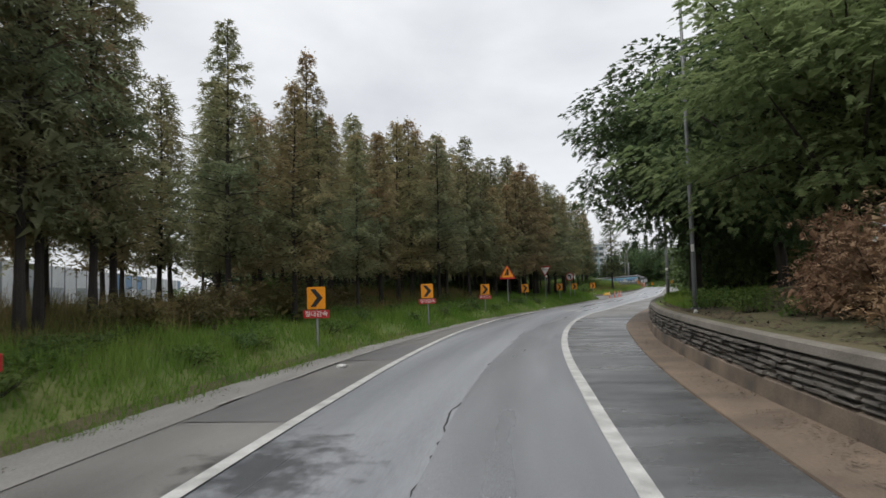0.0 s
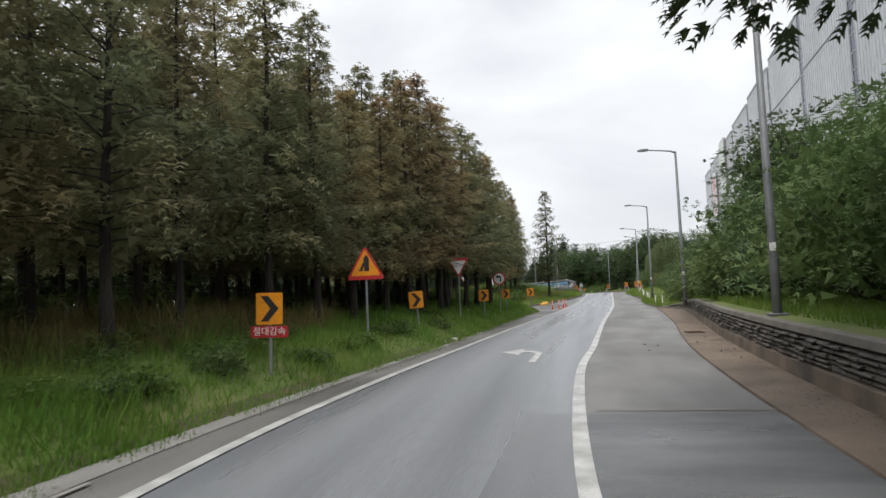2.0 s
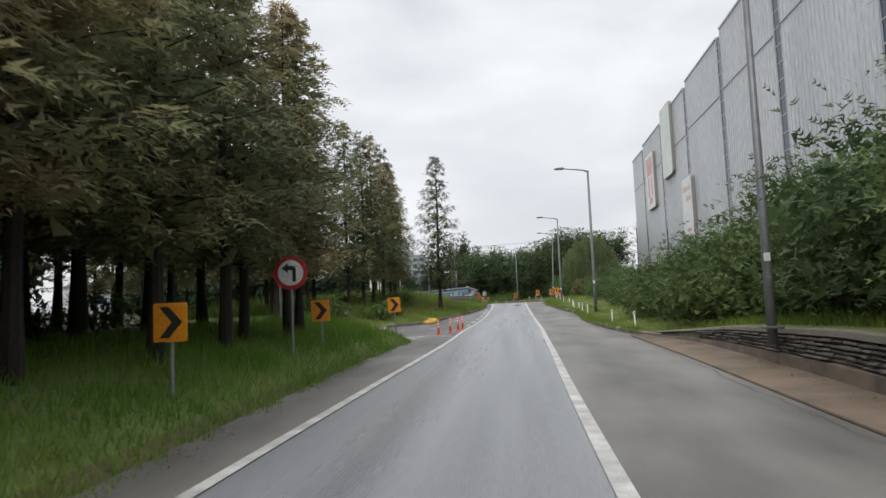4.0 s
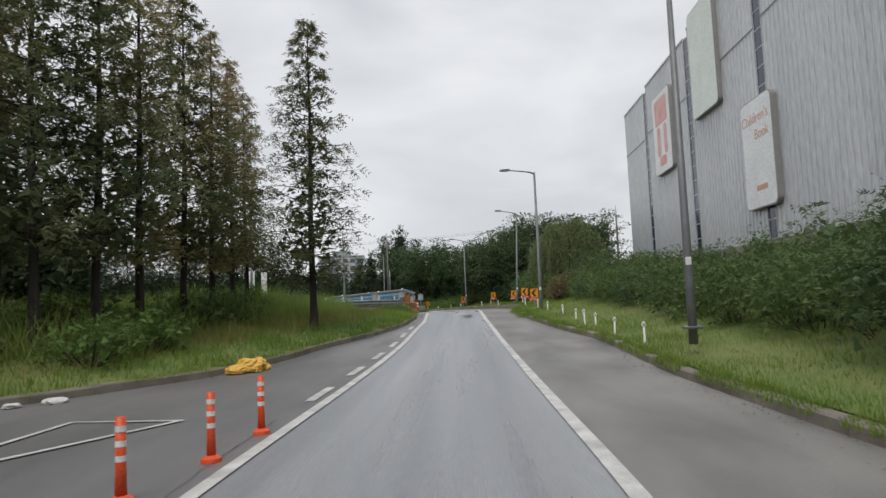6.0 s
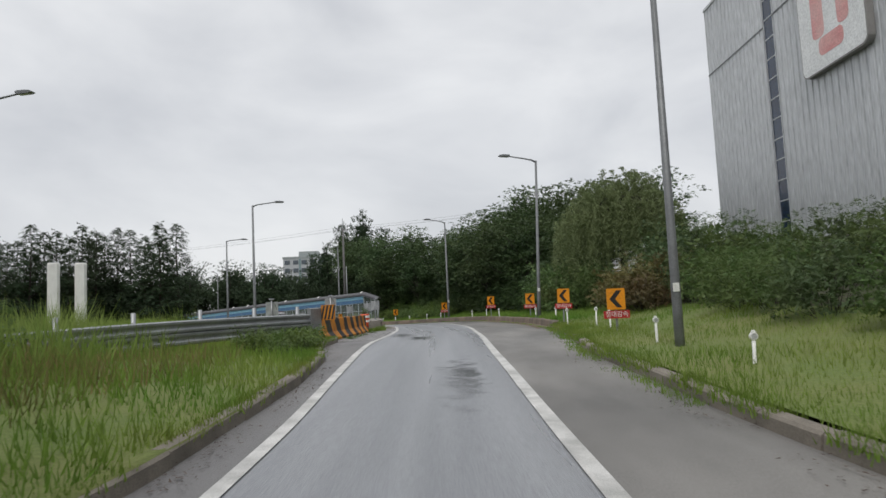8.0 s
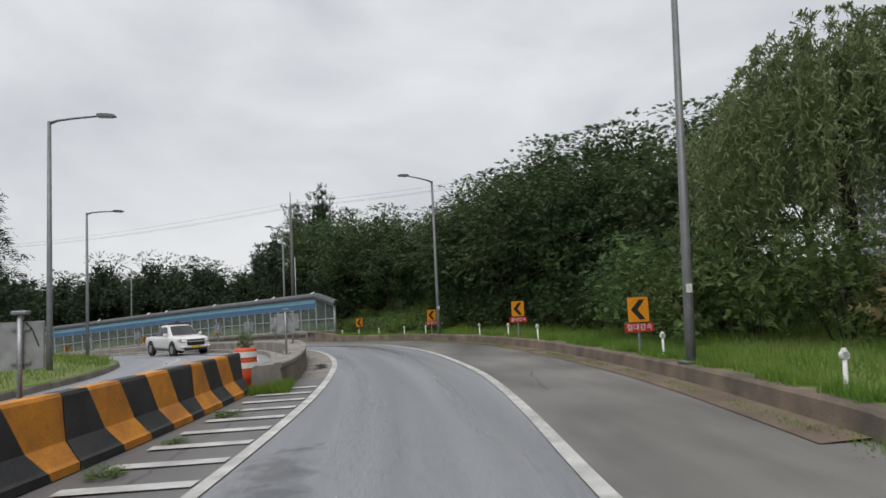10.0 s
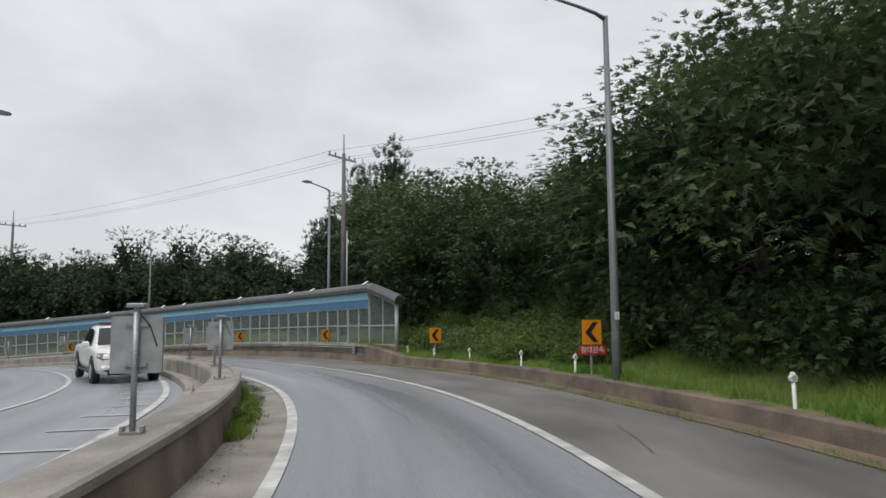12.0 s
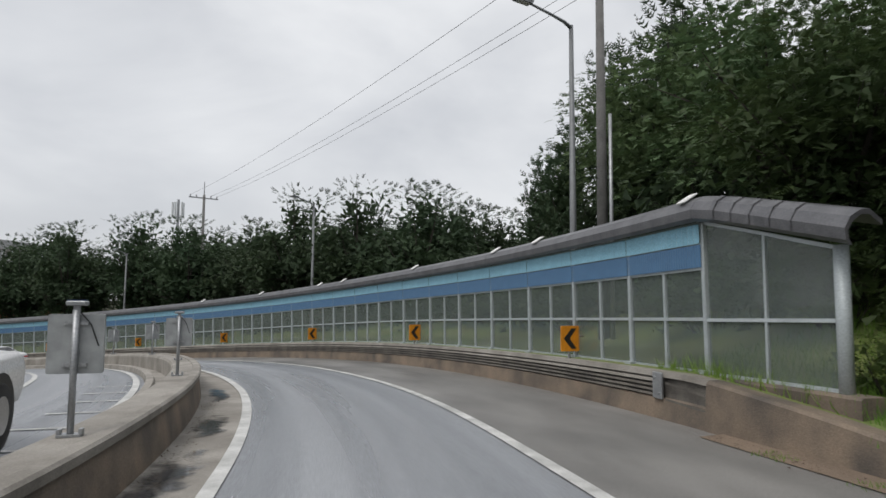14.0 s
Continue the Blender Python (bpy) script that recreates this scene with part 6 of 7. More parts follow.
part("base", Geo().tube([(0, 0, 0), (0, 0, 0.06), (0, 0, 0.08)], [0.36, 0.35, 0.27], 20).mesh("base", DRUM_ORANGE), drum)
part("body", Geo().tube([(0, 0, 0.05), (0, 0, 0.35), (0, 0, 0.6), (0, 0, 0.86), (0, 0, 0.9)], [0.265, 0.26, 0.25, 0.24, 0.21], 20).mesh("body", DRUM_ORANGE, True), drum)
for z in (0.47, 0.70):
    part("reflective_band", Geo().tube([(0, 0, z), (0, 0, z + 0.12)], [0.268 - 0.018 * z, 0.266 - 0.018 * z], 20, caps=False).mesh("reflective_band", WHITE), drum, "white reflective band")
placed(drum, 127.0, -3.25, 0.0)
weed = plant("weed_clump", WEED[0], at(127.0, -3.25, 0.86), 30, (0.2, 0.2, 0.36), "small weed growing out of a traffic drum", "weed", "", ("stem", "foliage"))
for s, d, sc in ((127.6, -2.7, 0.35), (127.9, -3.1, 0.3), (126.9, -2.8, 0.25), (119.3, -3.3, 0.3), (123.0, -2.9, 0.3), (117.4, -3.4, 0.34), (120.9, -3.1, 0.22), (141.5, -1.95, 0.4), (142.6, -1.95, 0.35), (143.6, -1.98, 0.3)):
    plant("weed_clump", WEED[1], at(s, d, 0.0), s * 60 % 360, (sc, sc * 0.7, sc * (0.3 if s < 130 else 0.7)), "low grass tuft growing from a pavement joint", "weed", "weeds in the gutter", ("stem", "foliage"))


# ---- sign backs on the median ----
def sign_back(label, group, post_h=0.55):
    ob = thing("sign_back", label, "road sign", group)
    part("post", Geo().tube([(0, 0, 0), (0, 0, post_h + 0.58)], 0.03, 8).mesh("post", GALV, True), ob)
    part("foot", Geo().box((0, 0, 0.01), (0.2, 0.14, 0.02)).box((-0.09, 0, 0.04), (0.03, 0.08, 0.05)).box((0.09, 0, 0.04), (0.03, 0.08, 0.05)).mesh("foot", GALV), ob)
    bd = part("board", Geo().prism([(x, z + post_h + 0.27) for x, z in rounded(0.47, 0.54, 0.02)], 0.03, 0.075).mesh("board", STEELBACK), ob, "bare grey sign back")
    for z in (0.08, 0.46):
        part("bracket", Geo().box((0, 0.025, post_h + z), (0.2, 0.03, 0.035)).mesh("bracket", GALV), bd)
    lp = part("flasher", Geo().box((0, 0.02, post_h + 0.64), (0.17, 0.12, 0.045), bevel=0.01).box((0, 0.02, post_h + 0.59), (0.05, 0.05, 0.07)).mesh("flasher", GALV), ob, "grey solar flasher")
    part("solar_panel", Geo().box((0, 0.02, post_h + 0.668), (0.15, 0.10, 0.008)).mesh("solar_panel", plain("solar_blue", (0.03, 0.05, 0.12), 0.2)), lp)
    part("cable", Geo().tube([(0.03, 0.02, post_h + 0.56), (0.12, 0.02, post_h + 0.45), (0.19, 0.025, post_h + 0.25)], 0.006, 5).mesh("cable", BLACK), ob)
    return ob


SB = sign_back("grey chevron sign back with solar flasher on a median", "sign backs on the median")
for i, s in enumerate((130.0, 137.4, 144.2, 150.6, 156.4, 163.5, 170.0, 177.0, 184.0, 191.0)):
    placed(SB if i == 0 else copy_thing(SB, Matrix()), s, MED_IN(s) - 0.42, 0.53, (i * 29) % 9 - 2)
placed(tagged(copy_thing(SB, Matrix()), "grey back of a chevron sign behind a striped barrier"), 119.9, -4.45, 0.55, 3)
placed(tagged(copy_thing(SB, Matrix()), "grey back of a chevron sign beside a guardrail"), 117.0, -6.3, 0.45, -4)

# ---- guardrail on the island ----
rail = thing("guardrail", "galvanised two-beam guardrail with a striped end terminal", "guardrail")
GR_D = tab((92, -12.5), (100, -9.2), (107, -6.9), (111.5, -4.9), (113.8, -3.9))
for h in (0.56, 0.86):
    sec = [((lambda s, o=o: GR_D(s) + o), h + z) for o, z in ((0.0, -0.15), (0.05, -0.12), (0.05, -0.07), (0.0, -0.02), (0.0, 0.02), (0.05, 0.07), (0.05, 0.12), (0.0, 0.15), (-0.008, 0.15), (-0.008, -0.15))]
    part("beam", sweep("beam", 103.0, 113.2, 0.5, sec, GALV, cap=True), rail)
pm = Geo().tube([(0, 0, -0.3), (0, 0, 0.9)], 0.055, 8).mesh("post", GALV, True)
for i in range(6):
    s = 103.4 + i * 1.85
    p = part("post", pm, rail)
    p.matrix_basis = Matrix.Translation(at(s, GR_D(s) - 0.08, 0.35))
part("end_box", sweep("end_box", 113.15, 113.9, 0.25, [((lambda q: GR_D(q) + 0.06), 0.48), ((lambda q: GR_D(q) + 0.06), 1.18), ((lambda q: GR_D(q) - 0.06), 1.2), ((lambda q: GR_D(q) - 0.06), 0.46)], GALV, cap=True), rail, "grey steel end box")
g = Geo().prism([(x, z + 0.62) for x, z in rounded(0.46, 0.5, 0.03)], -0.03, 0.03)
et = part("end_terminal", g.mesh("end_terminal", BAR_ORANGE), rail, "orange terminal plate with black stripes")
et.matrix_basis = Matrix.Translation(at(113.95, -3.75, 0.42)) @ pose(0, 0, 0, 0, 0, heading(113.95))
for i in range(4):
    x = -0.17 + i * 0.115
    part("stripe", Geo().prism([(x - 0.08, 0.39), (x - 0.02, 0.39), (x + 0.08, 0.85), (x + 0.02, 0.85)], -0.036, -0.031).mesh("stripe", BAR_BLACK), et)

# ---- yellow sacks at the kerb ----
SACK = mat("yellow_sack", (0.62, 0.33, 0.035), 0.55, (0.72, 0.46, 0.10), 5, 6, 40, 0.4, 40)


def sack(w, seed):
    bm = bmesh.new()
    bmesh.ops.create_icosphere(bm, subdivisions=3, radius=0.5)
    for v in bm.verts:
        v.co.z += 0.12 * noise.noise((v.co.x * 4 + seed, v.co.y * 4, 2.0))
        n = noise.noise((v.co.x * 2.2 + seed, v.co.y * 2.2, v.co.z * 2.2)) * 0.3 + abs(noise.noise((v.co.x * 7 + seed, v.co.y * 7, v.co.z * 7))) * 0.42
        v.co *= 1 + n
        v.co.x *= w
        v.co.y *= 0.34
        v.co.z = max(-0.07, v.co.z * 0.24)
    me = bpy.data.meshes.new("sack")
    bm.to_mesh(me)
    bm.free()
    me.materials.append(SACK)
    return me


for s, d, h, w, turn in ((83.9, -5.15, 0.07, 0.5, 20), (84.15, -4.9, 0.07, 0.46, -30), (84.5, -4.78, 0.06, 0.38, 60), (84.1, -5.0, 0.18, 0.42, 10), (84.35, -4.85, 0.17, 0.36, -40)):
    placed(tagged(new("sack", sack(w, s * 3)), "crumpled yellow sack lying against a kerb", "sack", "sacks at the kerb"), s, d, h, turn)


# storm drain in the gutter
dr = thing("storm_drain", "rusty iron storm drain grate in a gutter", "drain")
RUST = mat("rusty_iron", (0.06, 0.04, 0.03), 0.7, (0.12, 0.07, 0.04), 6, 6, 40, 0.3, 50)
part("frame", Geo().box((0, 0.31, 0.01), (0.5, 0.04, 0.03)).box((0, -0.31, 0.01), (0.5, 0.04, 0.03)).box((-0.23, 0, 0.01), (0.04, 0.6, 0.03)).box((0.23, 0, 0.01), (0.04, 0.6, 0.03)).mesh("frame", RUST), dr)
# flat black sheet painted as the shaded hollow below the bars
part("pit", Geo().box((0, 0, 0.004), (0.44, 0.6, 0.008)).mesh("pit", BLACK), dr)
for i in range(9):
    part("bar", Geo().box((0, -0.26 + i * 0.065, 0.014), (0.42, 0.025, 0.02)).mesh("bar", RUST), dr)
placed(dr, 44.3, 3.72, 0.045, 3)

# ---- noise barrier ----
FRAME = mat("barrier_frame", (0.42, 0.46, 0.47), 0.45, (0.35, 0.385, 0.395), 3, 6, 40, 0.05, 40, metal=0.2)
PANE = glass("barrier_pane", (0.20, 0.235, 0.225), 0.30, 0.04)
BLUE_L = mat("light_blue_sheet", (0.28, 0.52, 0.64), 0.45, (0.23, 0.45, 0.57), 3, 6, 40)
BLUE_D = mat("dark_blue_sheet", (0.080, 0.175, 0.305), 0.45, (0.070, 0.150, 0.265), 3, 6, 40)
ROOF = mat("grey_roof_sheet", (0.085, 0.085, 0.092), 0.4, (0.135, 0.135, 0.142), 3, 7, 40, metal=0.3)
BAR_D, BAY = 5.42, 2.0
barrier = thing("noise_barrier", "blue and clear panelled noise barrier with a grey roof", "noise barrier")
post_me = Geo().box((0, 0, 1.185), (0.09, 0.085, 2.37), bevel=0.012).box((0, 0, 0.03), (0.22, 0.22, 0.06)).mesh("post", FRAME)
mull_me = Geo().box((0, 0, 0.82), (0.05, 0.06, 1.64)).mesh("mullion", FRAME)
rail_me = Geo().box((0, 0, 0), (0.06, BAY - 0.11, 0.055)).mesh("rail", FRAME)
pane_lo = Geo().box((0, 0, 0.43), (0.012, BAY / 2 - 0.08, 0.80)).mesh("pane", PANE)
pane_hi = Geo().box((0, 0, 1.25), (0.012, BAY / 2 - 0.08, 0.76)).mesh("pane", PANE)


def corrugated(name, z0, z1, length, pitch, depth, m):
    v, f = [], []
    n = int(length / pitch)
    for i in range(n * 2 + 1):
        x = depth if i % 2 else 0.0
        y = -length / 2 + length * i / (n * 2)
        v += [(x, y, z0), (x, y, z1)]
    f = [(2 * i, 2 * i + 1, 2 * i + 3, 2 * i + 2) for i in range(n * 2)]
    return mesh_of(name, v, f, m)


dark_me = corrugated("dark_panel", 1.66, 2.02, BAY - 0.012, 0.06, 0.015, BLUE_D)
light_me = corrugated("light_panel", 2.04, 2.35, BAY - 0.012, 0.125, 0.045, BLUE_L)


def bay_pose(s, d, h):
    a, b = at(s - 0.5, d, h), at(s + 0.5, d, h)
    t = b - a
    return Matrix.Translation(at(s, d, h)) @ pose(0, 0, 0, math.degrees(math.atan2(t.z, math.hypot(t.x, t.y))), 0, math.degrees(math.atan2(-t.x, t.y)))


bays = 36
for i in range(bays + 1):
    s = 158.9 + i * BAY
    part("post", post_me, barrier).matrix_basis = bay_pose(s, BAR_D, 0.74)
    if i == bays:
        break
    wide = (at(s + BAY, BAR_D, 0) - at(s, BAR_D, 0)).length / BAY
    m = bay_pose(s + BAY / 2, BAR_D, 0.74) @ Matrix.Diagonal((1, wide, 1, 1))
    part("mullion", mull_me, barrier).matrix_basis = m
    for z in (0.02, 0.845, 1.645, 2.03, 2.36):
        part("rail", rail_me, barrier).matrix_basis = m @ Matrix.Translation((0, 0, z))
    for y in (-BAY / 4 - 0.01, BAY / 4 + 0.01):
        part("pane", pane_lo, barrier).matrix_basis = m @ Matrix.Translation((0, y, 0))
        part("pane", pane_hi, barrier).matrix_basis = m @ Matrix.Translation((0, y, 0))
    part("dark_panel", dark_me, barrier, "dark blue louvred panel").matrix_basis = m @ Matrix.Translation((-0.066, 0, 0))
    part("light_panel", light_me, barrier, "light blue corrugated panel").matrix_basis = m @ Matrix.Translation((-0.085, 0, 0))
# sloping end bay
END = [(158.9, 5.42, 2.37), (157.75, 5.44, 2.04), (156.6, 5.46, 1.7)]
END_BASE = 0.72
part("end_post", Geo().tube([at(156.6, 5.46, END_BASE - 0.3), at(156.6, 5.46, END_BASE + 1.74)], 0.085, 12).mesh("end_post", FRAME, True), barrier, "round grey end post")
part("end_foot", Geo().box(at(156.6, 5.46, END_BASE - 0.12), (0.22, 0.22, 0.24), bevel=0.02).mesh("end_foot", FRAME), barrier)
part("mullion", Geo().tube([at(157.75, 5.44, END_BASE), at(157.75, 5.44, END_BASE + 2.04)], 0.03, 4).mesh("mullion", FRAME), barrier)
for (sa, da, ha), (sb, db, hb) in zip(END, END[1:]):
    for z0, z1 in ((0.05, None), (0.88, None)):
        za, zb = (0.82, 0.82) if z0 < 0.5 else (ha - 0.03, hb - 0.03)
        o = [at(sa - 0.03, da, END_BASE + z0), at(sb + 0.03, db, END_BASE + z0), at(sb + 0.03, db, END_BASE + zb), at(sa - 0.03, da, END_BASE + za)]
        part("pane", mesh_of("pane", o + [p + Vector((0.012, 0.006, 0)) for p in o], [(0, 1, 2, 3), (7, 6, 5, 4), (0, 4, 5, 1), (1, 5, 6, 2), (2, 6, 7, 3), (3, 7, 4, 0)], PANE), barrier)
    for z, q in ((0.03, None), (0.85, None), (0, 1)):
        a_, b_ = (at(sa, da, END_BASE + (ha if q else z)), at(sb, db, END_BASE + (hb if q else z)))
        part("rail", Geo().tube([a_, b_], 0.035, 4).mesh("rail", FRAME), barrier)
ROOF_H = tab((150, 1.74), (156.25, 1.74), (158.8, 2.44), (240, 2.44), ease=0)


def roof_piece(s0, s1):
    sec = [(BAR_D - 0.16, -0.02), (BAR_D - 0.24, 0.02), (BAR_D - 0.25, 0.12), (BAR_D - 0.17, 0.22), (BAR_D - 0.04, 0.28), (BAR_D + 0.08, 0.29), (BAR_D + 0.24, 0.2), (BAR_D + 0.24, 0.15), (BAR_D + 0.08, 0.24), (BAR_D - 0.03, 0.24), (BAR_D - 0.14, 0.18), (BAR_D - 0.21, 0.1), (BAR_D - 0.2, 0.03), (BAR_D - 0.16, -0.02)]
    return sweep("roof_sheet", s0, s1, 0.5, [(d, (lambda s, z=z: 0.70 + ROOF_H(s) + z * 1.35)) for d, z in sec], ROOF, cap=True)


part("roof_sheet", roof_piece(156.25, 158.9), barrier, "grey corrugated roof cap")
for i in range(9):
    part("roof_sheet", roof_piece(158.9 + i * 8 + 0.01, 158.9 + (i + 1) * 8 - 0.01), barrier, "grey corrugated roof cap")
for s in (157.0, 157.35, 157.7, 158.05, 158.4):
    part("roof_rib", sweep("roof_rib", s, s + 0.08, 0.08, [(BAR_D - 0.255, (lambda q: 0.70 + ROOF_H(q) + 0.043)), (BAR_D - 0.262, (lambda q: 0.70 + ROOF_H(q) + 0.161)), (BAR_D - 0.18, (lambda q: 0.70 + ROOF_H(q) + 0.312)), (BAR_D - 0.04, (lambda q: 0.70 + ROOF_H(q) + 0.392)), (BAR_D + 0.24, (lambda q: 0.70 + ROOF_H(q) + 0.282))], ROOF), barrier)
for s in (159.2, 164.4, 166.6, 172.0, 178.0, 180.2, 186.0, 192.0):
    part("roof_clip", Geo().box((0, 0, 0), (0.3, 0.22, 0.03), bevel=0.008).mesh("roof_clip", WHITE), barrier, "white joint clip").matrix_basis = bay_pose(s, BAR_D - 0.09, 0.70 + 2.44 + 0.39) @ pose(0, 0, 0, 0, -32, 0)

structure("barrier_plinth", sweep("barrier_plinth", 156.25, 159.0, 0.4, [(5.28, -0.05), (5.28, 0.7), (5.31, 0.73), (5.62, 0.73), (5.64, 0.1)], PLINTH, cap=True), "stained concrete plinth under the barrier's end bay", "retaining wall")

# ---- metal-clad hall ----
CLAD = mat("hall_cladding", (0.56, 0.575, 0.59), 0.42, (0.47, 0.485, 0.50), 0.35, 7, 12, metal=0.15, stretch=(1, 1, 0.15))
STRIP = mat("hall_window_strip", (0.014, 0.026, 0.055), 0.15, (0.025, 0.045, 0.085), 1.5, 4, 20)
SEAM = plain("seam_shadow_grey", (0.20, 0.21, 0.22), 0.6)
hall = thing("metal_clad_hall", "large hall clad in grey ribbed metal with dark window strips", "building")
X0 = 6.6
edges = [127.8, 120.9, 110.5, 100.2, 90.2, 80.1, 70.0, 60.0, 50.0, 40.0]
for i, (ya, yb) in enumerate(zip(edges, edges[1:])):
    top = 17.75 + 0.36 * i
    lo, hi = yb + (0.0 if i == len(edges) - 2 else 0.45), ya - (0.0 if i == 0 else 0.45)
    n = int((hi - lo) / 0.42)
    v, f = [], []
    for k in range(n):
        y = lo + (hi - lo) * k / n
        w = (hi - lo) / n
        for yy, xx in ((y, X0), (y + w * 0.72, X0), (y + w * 0.78, X0 + 0.05), (y + w * 0.94, X0 + 0.05)):
            v += [(xx, yy, 0.2), (xx, yy, top)]
    v += [(X0, hi, 0.2), (X0, hi, top)]
    f = [(2 * k, 2 * k + 1, 2 * k + 3, 2 * k + 2) for k in range(len(v) // 2 - 1)]
    part("wall", mesh_of("wall", v, f, CLAD), hall)
    part("parapet", Geo().box((X0 + 0.1, (lo + hi) / 2, top + 0.06), (0.3, hi - lo, 0.14)).mesh("parapet", CLAD), hall)
    part("seam", Geo().box((X0 - 0.01, (lo + hi) / 2, 14.0 + 0.25 * i), (0.03, hi - lo, 0.07)).mesh("seam", SEAM), hall)
    part("roof", Geo().box((X0 + 9.2, (ya + yb) / 2, top - 0.4), (18, ya - yb, 0.4)).mesh("roof", CLAD), hall)
    if i:
        st = part("window_strip", Geo().box((X0 + 0.10, ya, (top + 0.2) / 2 - 0.2), (0.1, 0.86, top - 0.5)).mesh("window_strip", STRIP), hall, "dark blue glass strip")
        for z in np.arange(1.0, top - 1.0, 0.95):
            part("bar", Geo().box((X0 + 0.045, ya, z), (0.03, 0.86, 0.05)).mesh("bar", CLAD), st)
        for q in (-0.45, 0.45):
            part("jamb", Geo().box((X0 + 0.08, ya + q, top / 2), (0.16, 0.05, top - 0.4)).mesh("jamb", CLAD), hall)
part("end_wall", Geo().box((X0 + 9.3, 127.8, 8.9), (18.4, 0.2, 17.4)).box((X0 + 9.3, 40.0, 10.2), (18.4, 0.2, 20.0)).mesh("end_wall", CLAD), hall)
part("back_wall", Geo().box((X0 + 18.3, 85.0, 9.0), (0.2, 90.0, 17.5)).mesh("back_wall", CLAD), hall)
part("plinth", Geo().box((X0 - 0.03, 85.0, 1.9), (0.12, 90.0, 3.8)).mesh("plinth", CONCRETE), hall)


def hall_panel(y0, y1, z0, z1, m, label):
    w, h = y1 - y0, z1 - z0
    ob = thing("wall_panel", label, "sign panel", "sign panels on the hall")
    fr = part("frame", Geo().prism([(x, z) for x, z in rounded(w, h, 0.35, 5)], -0.15, 0.12).mesh("frame", plain("panel_edge", (0.28, 0.27, 0.26), 0.5)), ob)
    part("face", Geo().prism([(x, z) for x, z in rounded(w - 0.12, h - 0.12, 0.3, 5)], -0.165, -0.151).mesh("face", m), ob)
    ob.matrix_basis = pose(X0 - 0.14, (y0 + y1) / 2, (z0 + z1) / 2, 0, 0, -90)
    return ob


PINK = mat("faded_red_print", (0.66, 0.28, 0.27), 0.5, (0.72, 0.45, 0.43), 1.0, 6, 20)
PANEL_W = mat("panel_white", (0.80, 0.81, 0.81), 0.45, (0.72, 0.73, 0.73), 0.6, 6, 15)
PANEL_G = mat("panel_pale_green", (0.74, 0.79, 0.73), 0.45, (0.66, 0.71, 0.65), 0.6, 6, 15)
ORANGE_TXT = plain("faded_orange_print", (0.62, 0.34, 0.27), 0.5)
pa = hall_panel(113.7, 117.9, 10.2, 16.2, PANEL_W, "white wall panel with faded red letter shapes")
for x, z, w, h in ((0.0, 1.6, 2.9, 1.9), (-0.75, -0.6, 0.8, 2.2), (0.85, -0.6, 0.7, 2.2), (0.0, -2.1, 1.6, 0.7)):
    part("print_shape", Geo().prism([(a + x, b + z) for a, b in rounded(w, h, 0.25, 4)], -0.172, -0.166).mesh("print_shape", PINK), pa, "faded red shape")
hall_panel(104.9, 109.1, 12.1, 18.9, PANEL_G, "blank pale green wall panel with rounded corners")
pc = hall_panel(98.8, 102.2, 5.4, 10.9, PANEL_W, "white wall panel lettered for children's books")
for body, size, x, z in (("Children's", 0.72, -0.1, 1.75), ("Book", 0.72, 0.55, 0.9)):
    tm = text_mesh("lettering", body, size, ORANGE_TXT, 0.004)
    tm.transform(Matrix.Translation((x, -0.17, z)))
    part("lettering", tm, pc, "faded orange lettering")
part("print_bar", Geo().box((0.2, -0.168, -1.75), (1.2, 0.006, 0.26)).mesh("print_bar", ORANGE_TXT), pc, "faded orange bar")


# ---- far buildings ----
def tower(name, w, dpt, floors, label, cols, base=PANEL_W):
    ob = thing(name, label, "building", "apartment towers")
    hgt = floors * 2.9
    part("wall", Geo().box((0, 0, hgt / 2), (w, dpt, hgt)).mesh("wall", plain("tower_wall", (0.46, 0.48, 0.50), 0.7)), ob)
    part("roof", Geo().box((0, 0, hgt + 1.4), (w * 0.4, dpt * 0.6, 2.8)).box((0, 0, hgt + 0.4), (w * 1.02, dpt * 1.02, 0.8)).mesh("roof", plain("tower_roof", (0.30, 0.33, 0.33), 0.7)), ob)
    bm_ = Geo().box((0, 0, 0), (w / cols * 0.62, 0.3, 1.5)).mesh("window", plain("tower_window", (0.09, 0.11, 0.13), 0.2))
    band = Geo().box((0, 0, 0), (w / cols * 0.28, 0.4, hgt)).mesh("band", plain("tower_band", (0.22, 0.30, 0.31), 0.6))
    for c in range(cols):
        x = -w / 2 + w * (c + 0.5) / cols
        for fl in range(floors):
            part("window", bm_, ob).matrix_basis = Matrix.Translation((x, -dpt / 2, fl * 2.9 + 1.6))
        if c in (1, cols - 2):
            part("band", band, ob, "grey-green vertical band").matrix_basis = Matrix.Translation((x + w / cols / 2, -dpt / 2, hgt / 2))
    return ob


tower("apartment_tower", 17.0, 14.0, 20, "tall pale grey apartment tower in the distance", 7).matrix_basis = pose(121.0, 300.0, 0, 0, 0, -18)
tower("apartment_tower", 18.0, 14.0, 22, "tall pale grey apartment tower in the distance", 6).matrix_basis = pose(141.0, 306.0, 0, 0, 0, -18)
tower("apartment_block", 18.0, 12.0, 7, "distant pale apartment block above the trees", 6).matrix_basis = pose(-62.0, 330.0, 0, 0, 0, 8)
FACT = mat("factory_white", (0.62, 0.64, 0.65), 0.6, (0.52, 0.54, 0.55), 0.5, 6, 15)
fac = thing("factory_building", "white factory building with window bands behind trees", "building")
part("wall", Geo().box((0, 0, 4.5), (26, 12, 9)).mesh("wall", FACT), fac)
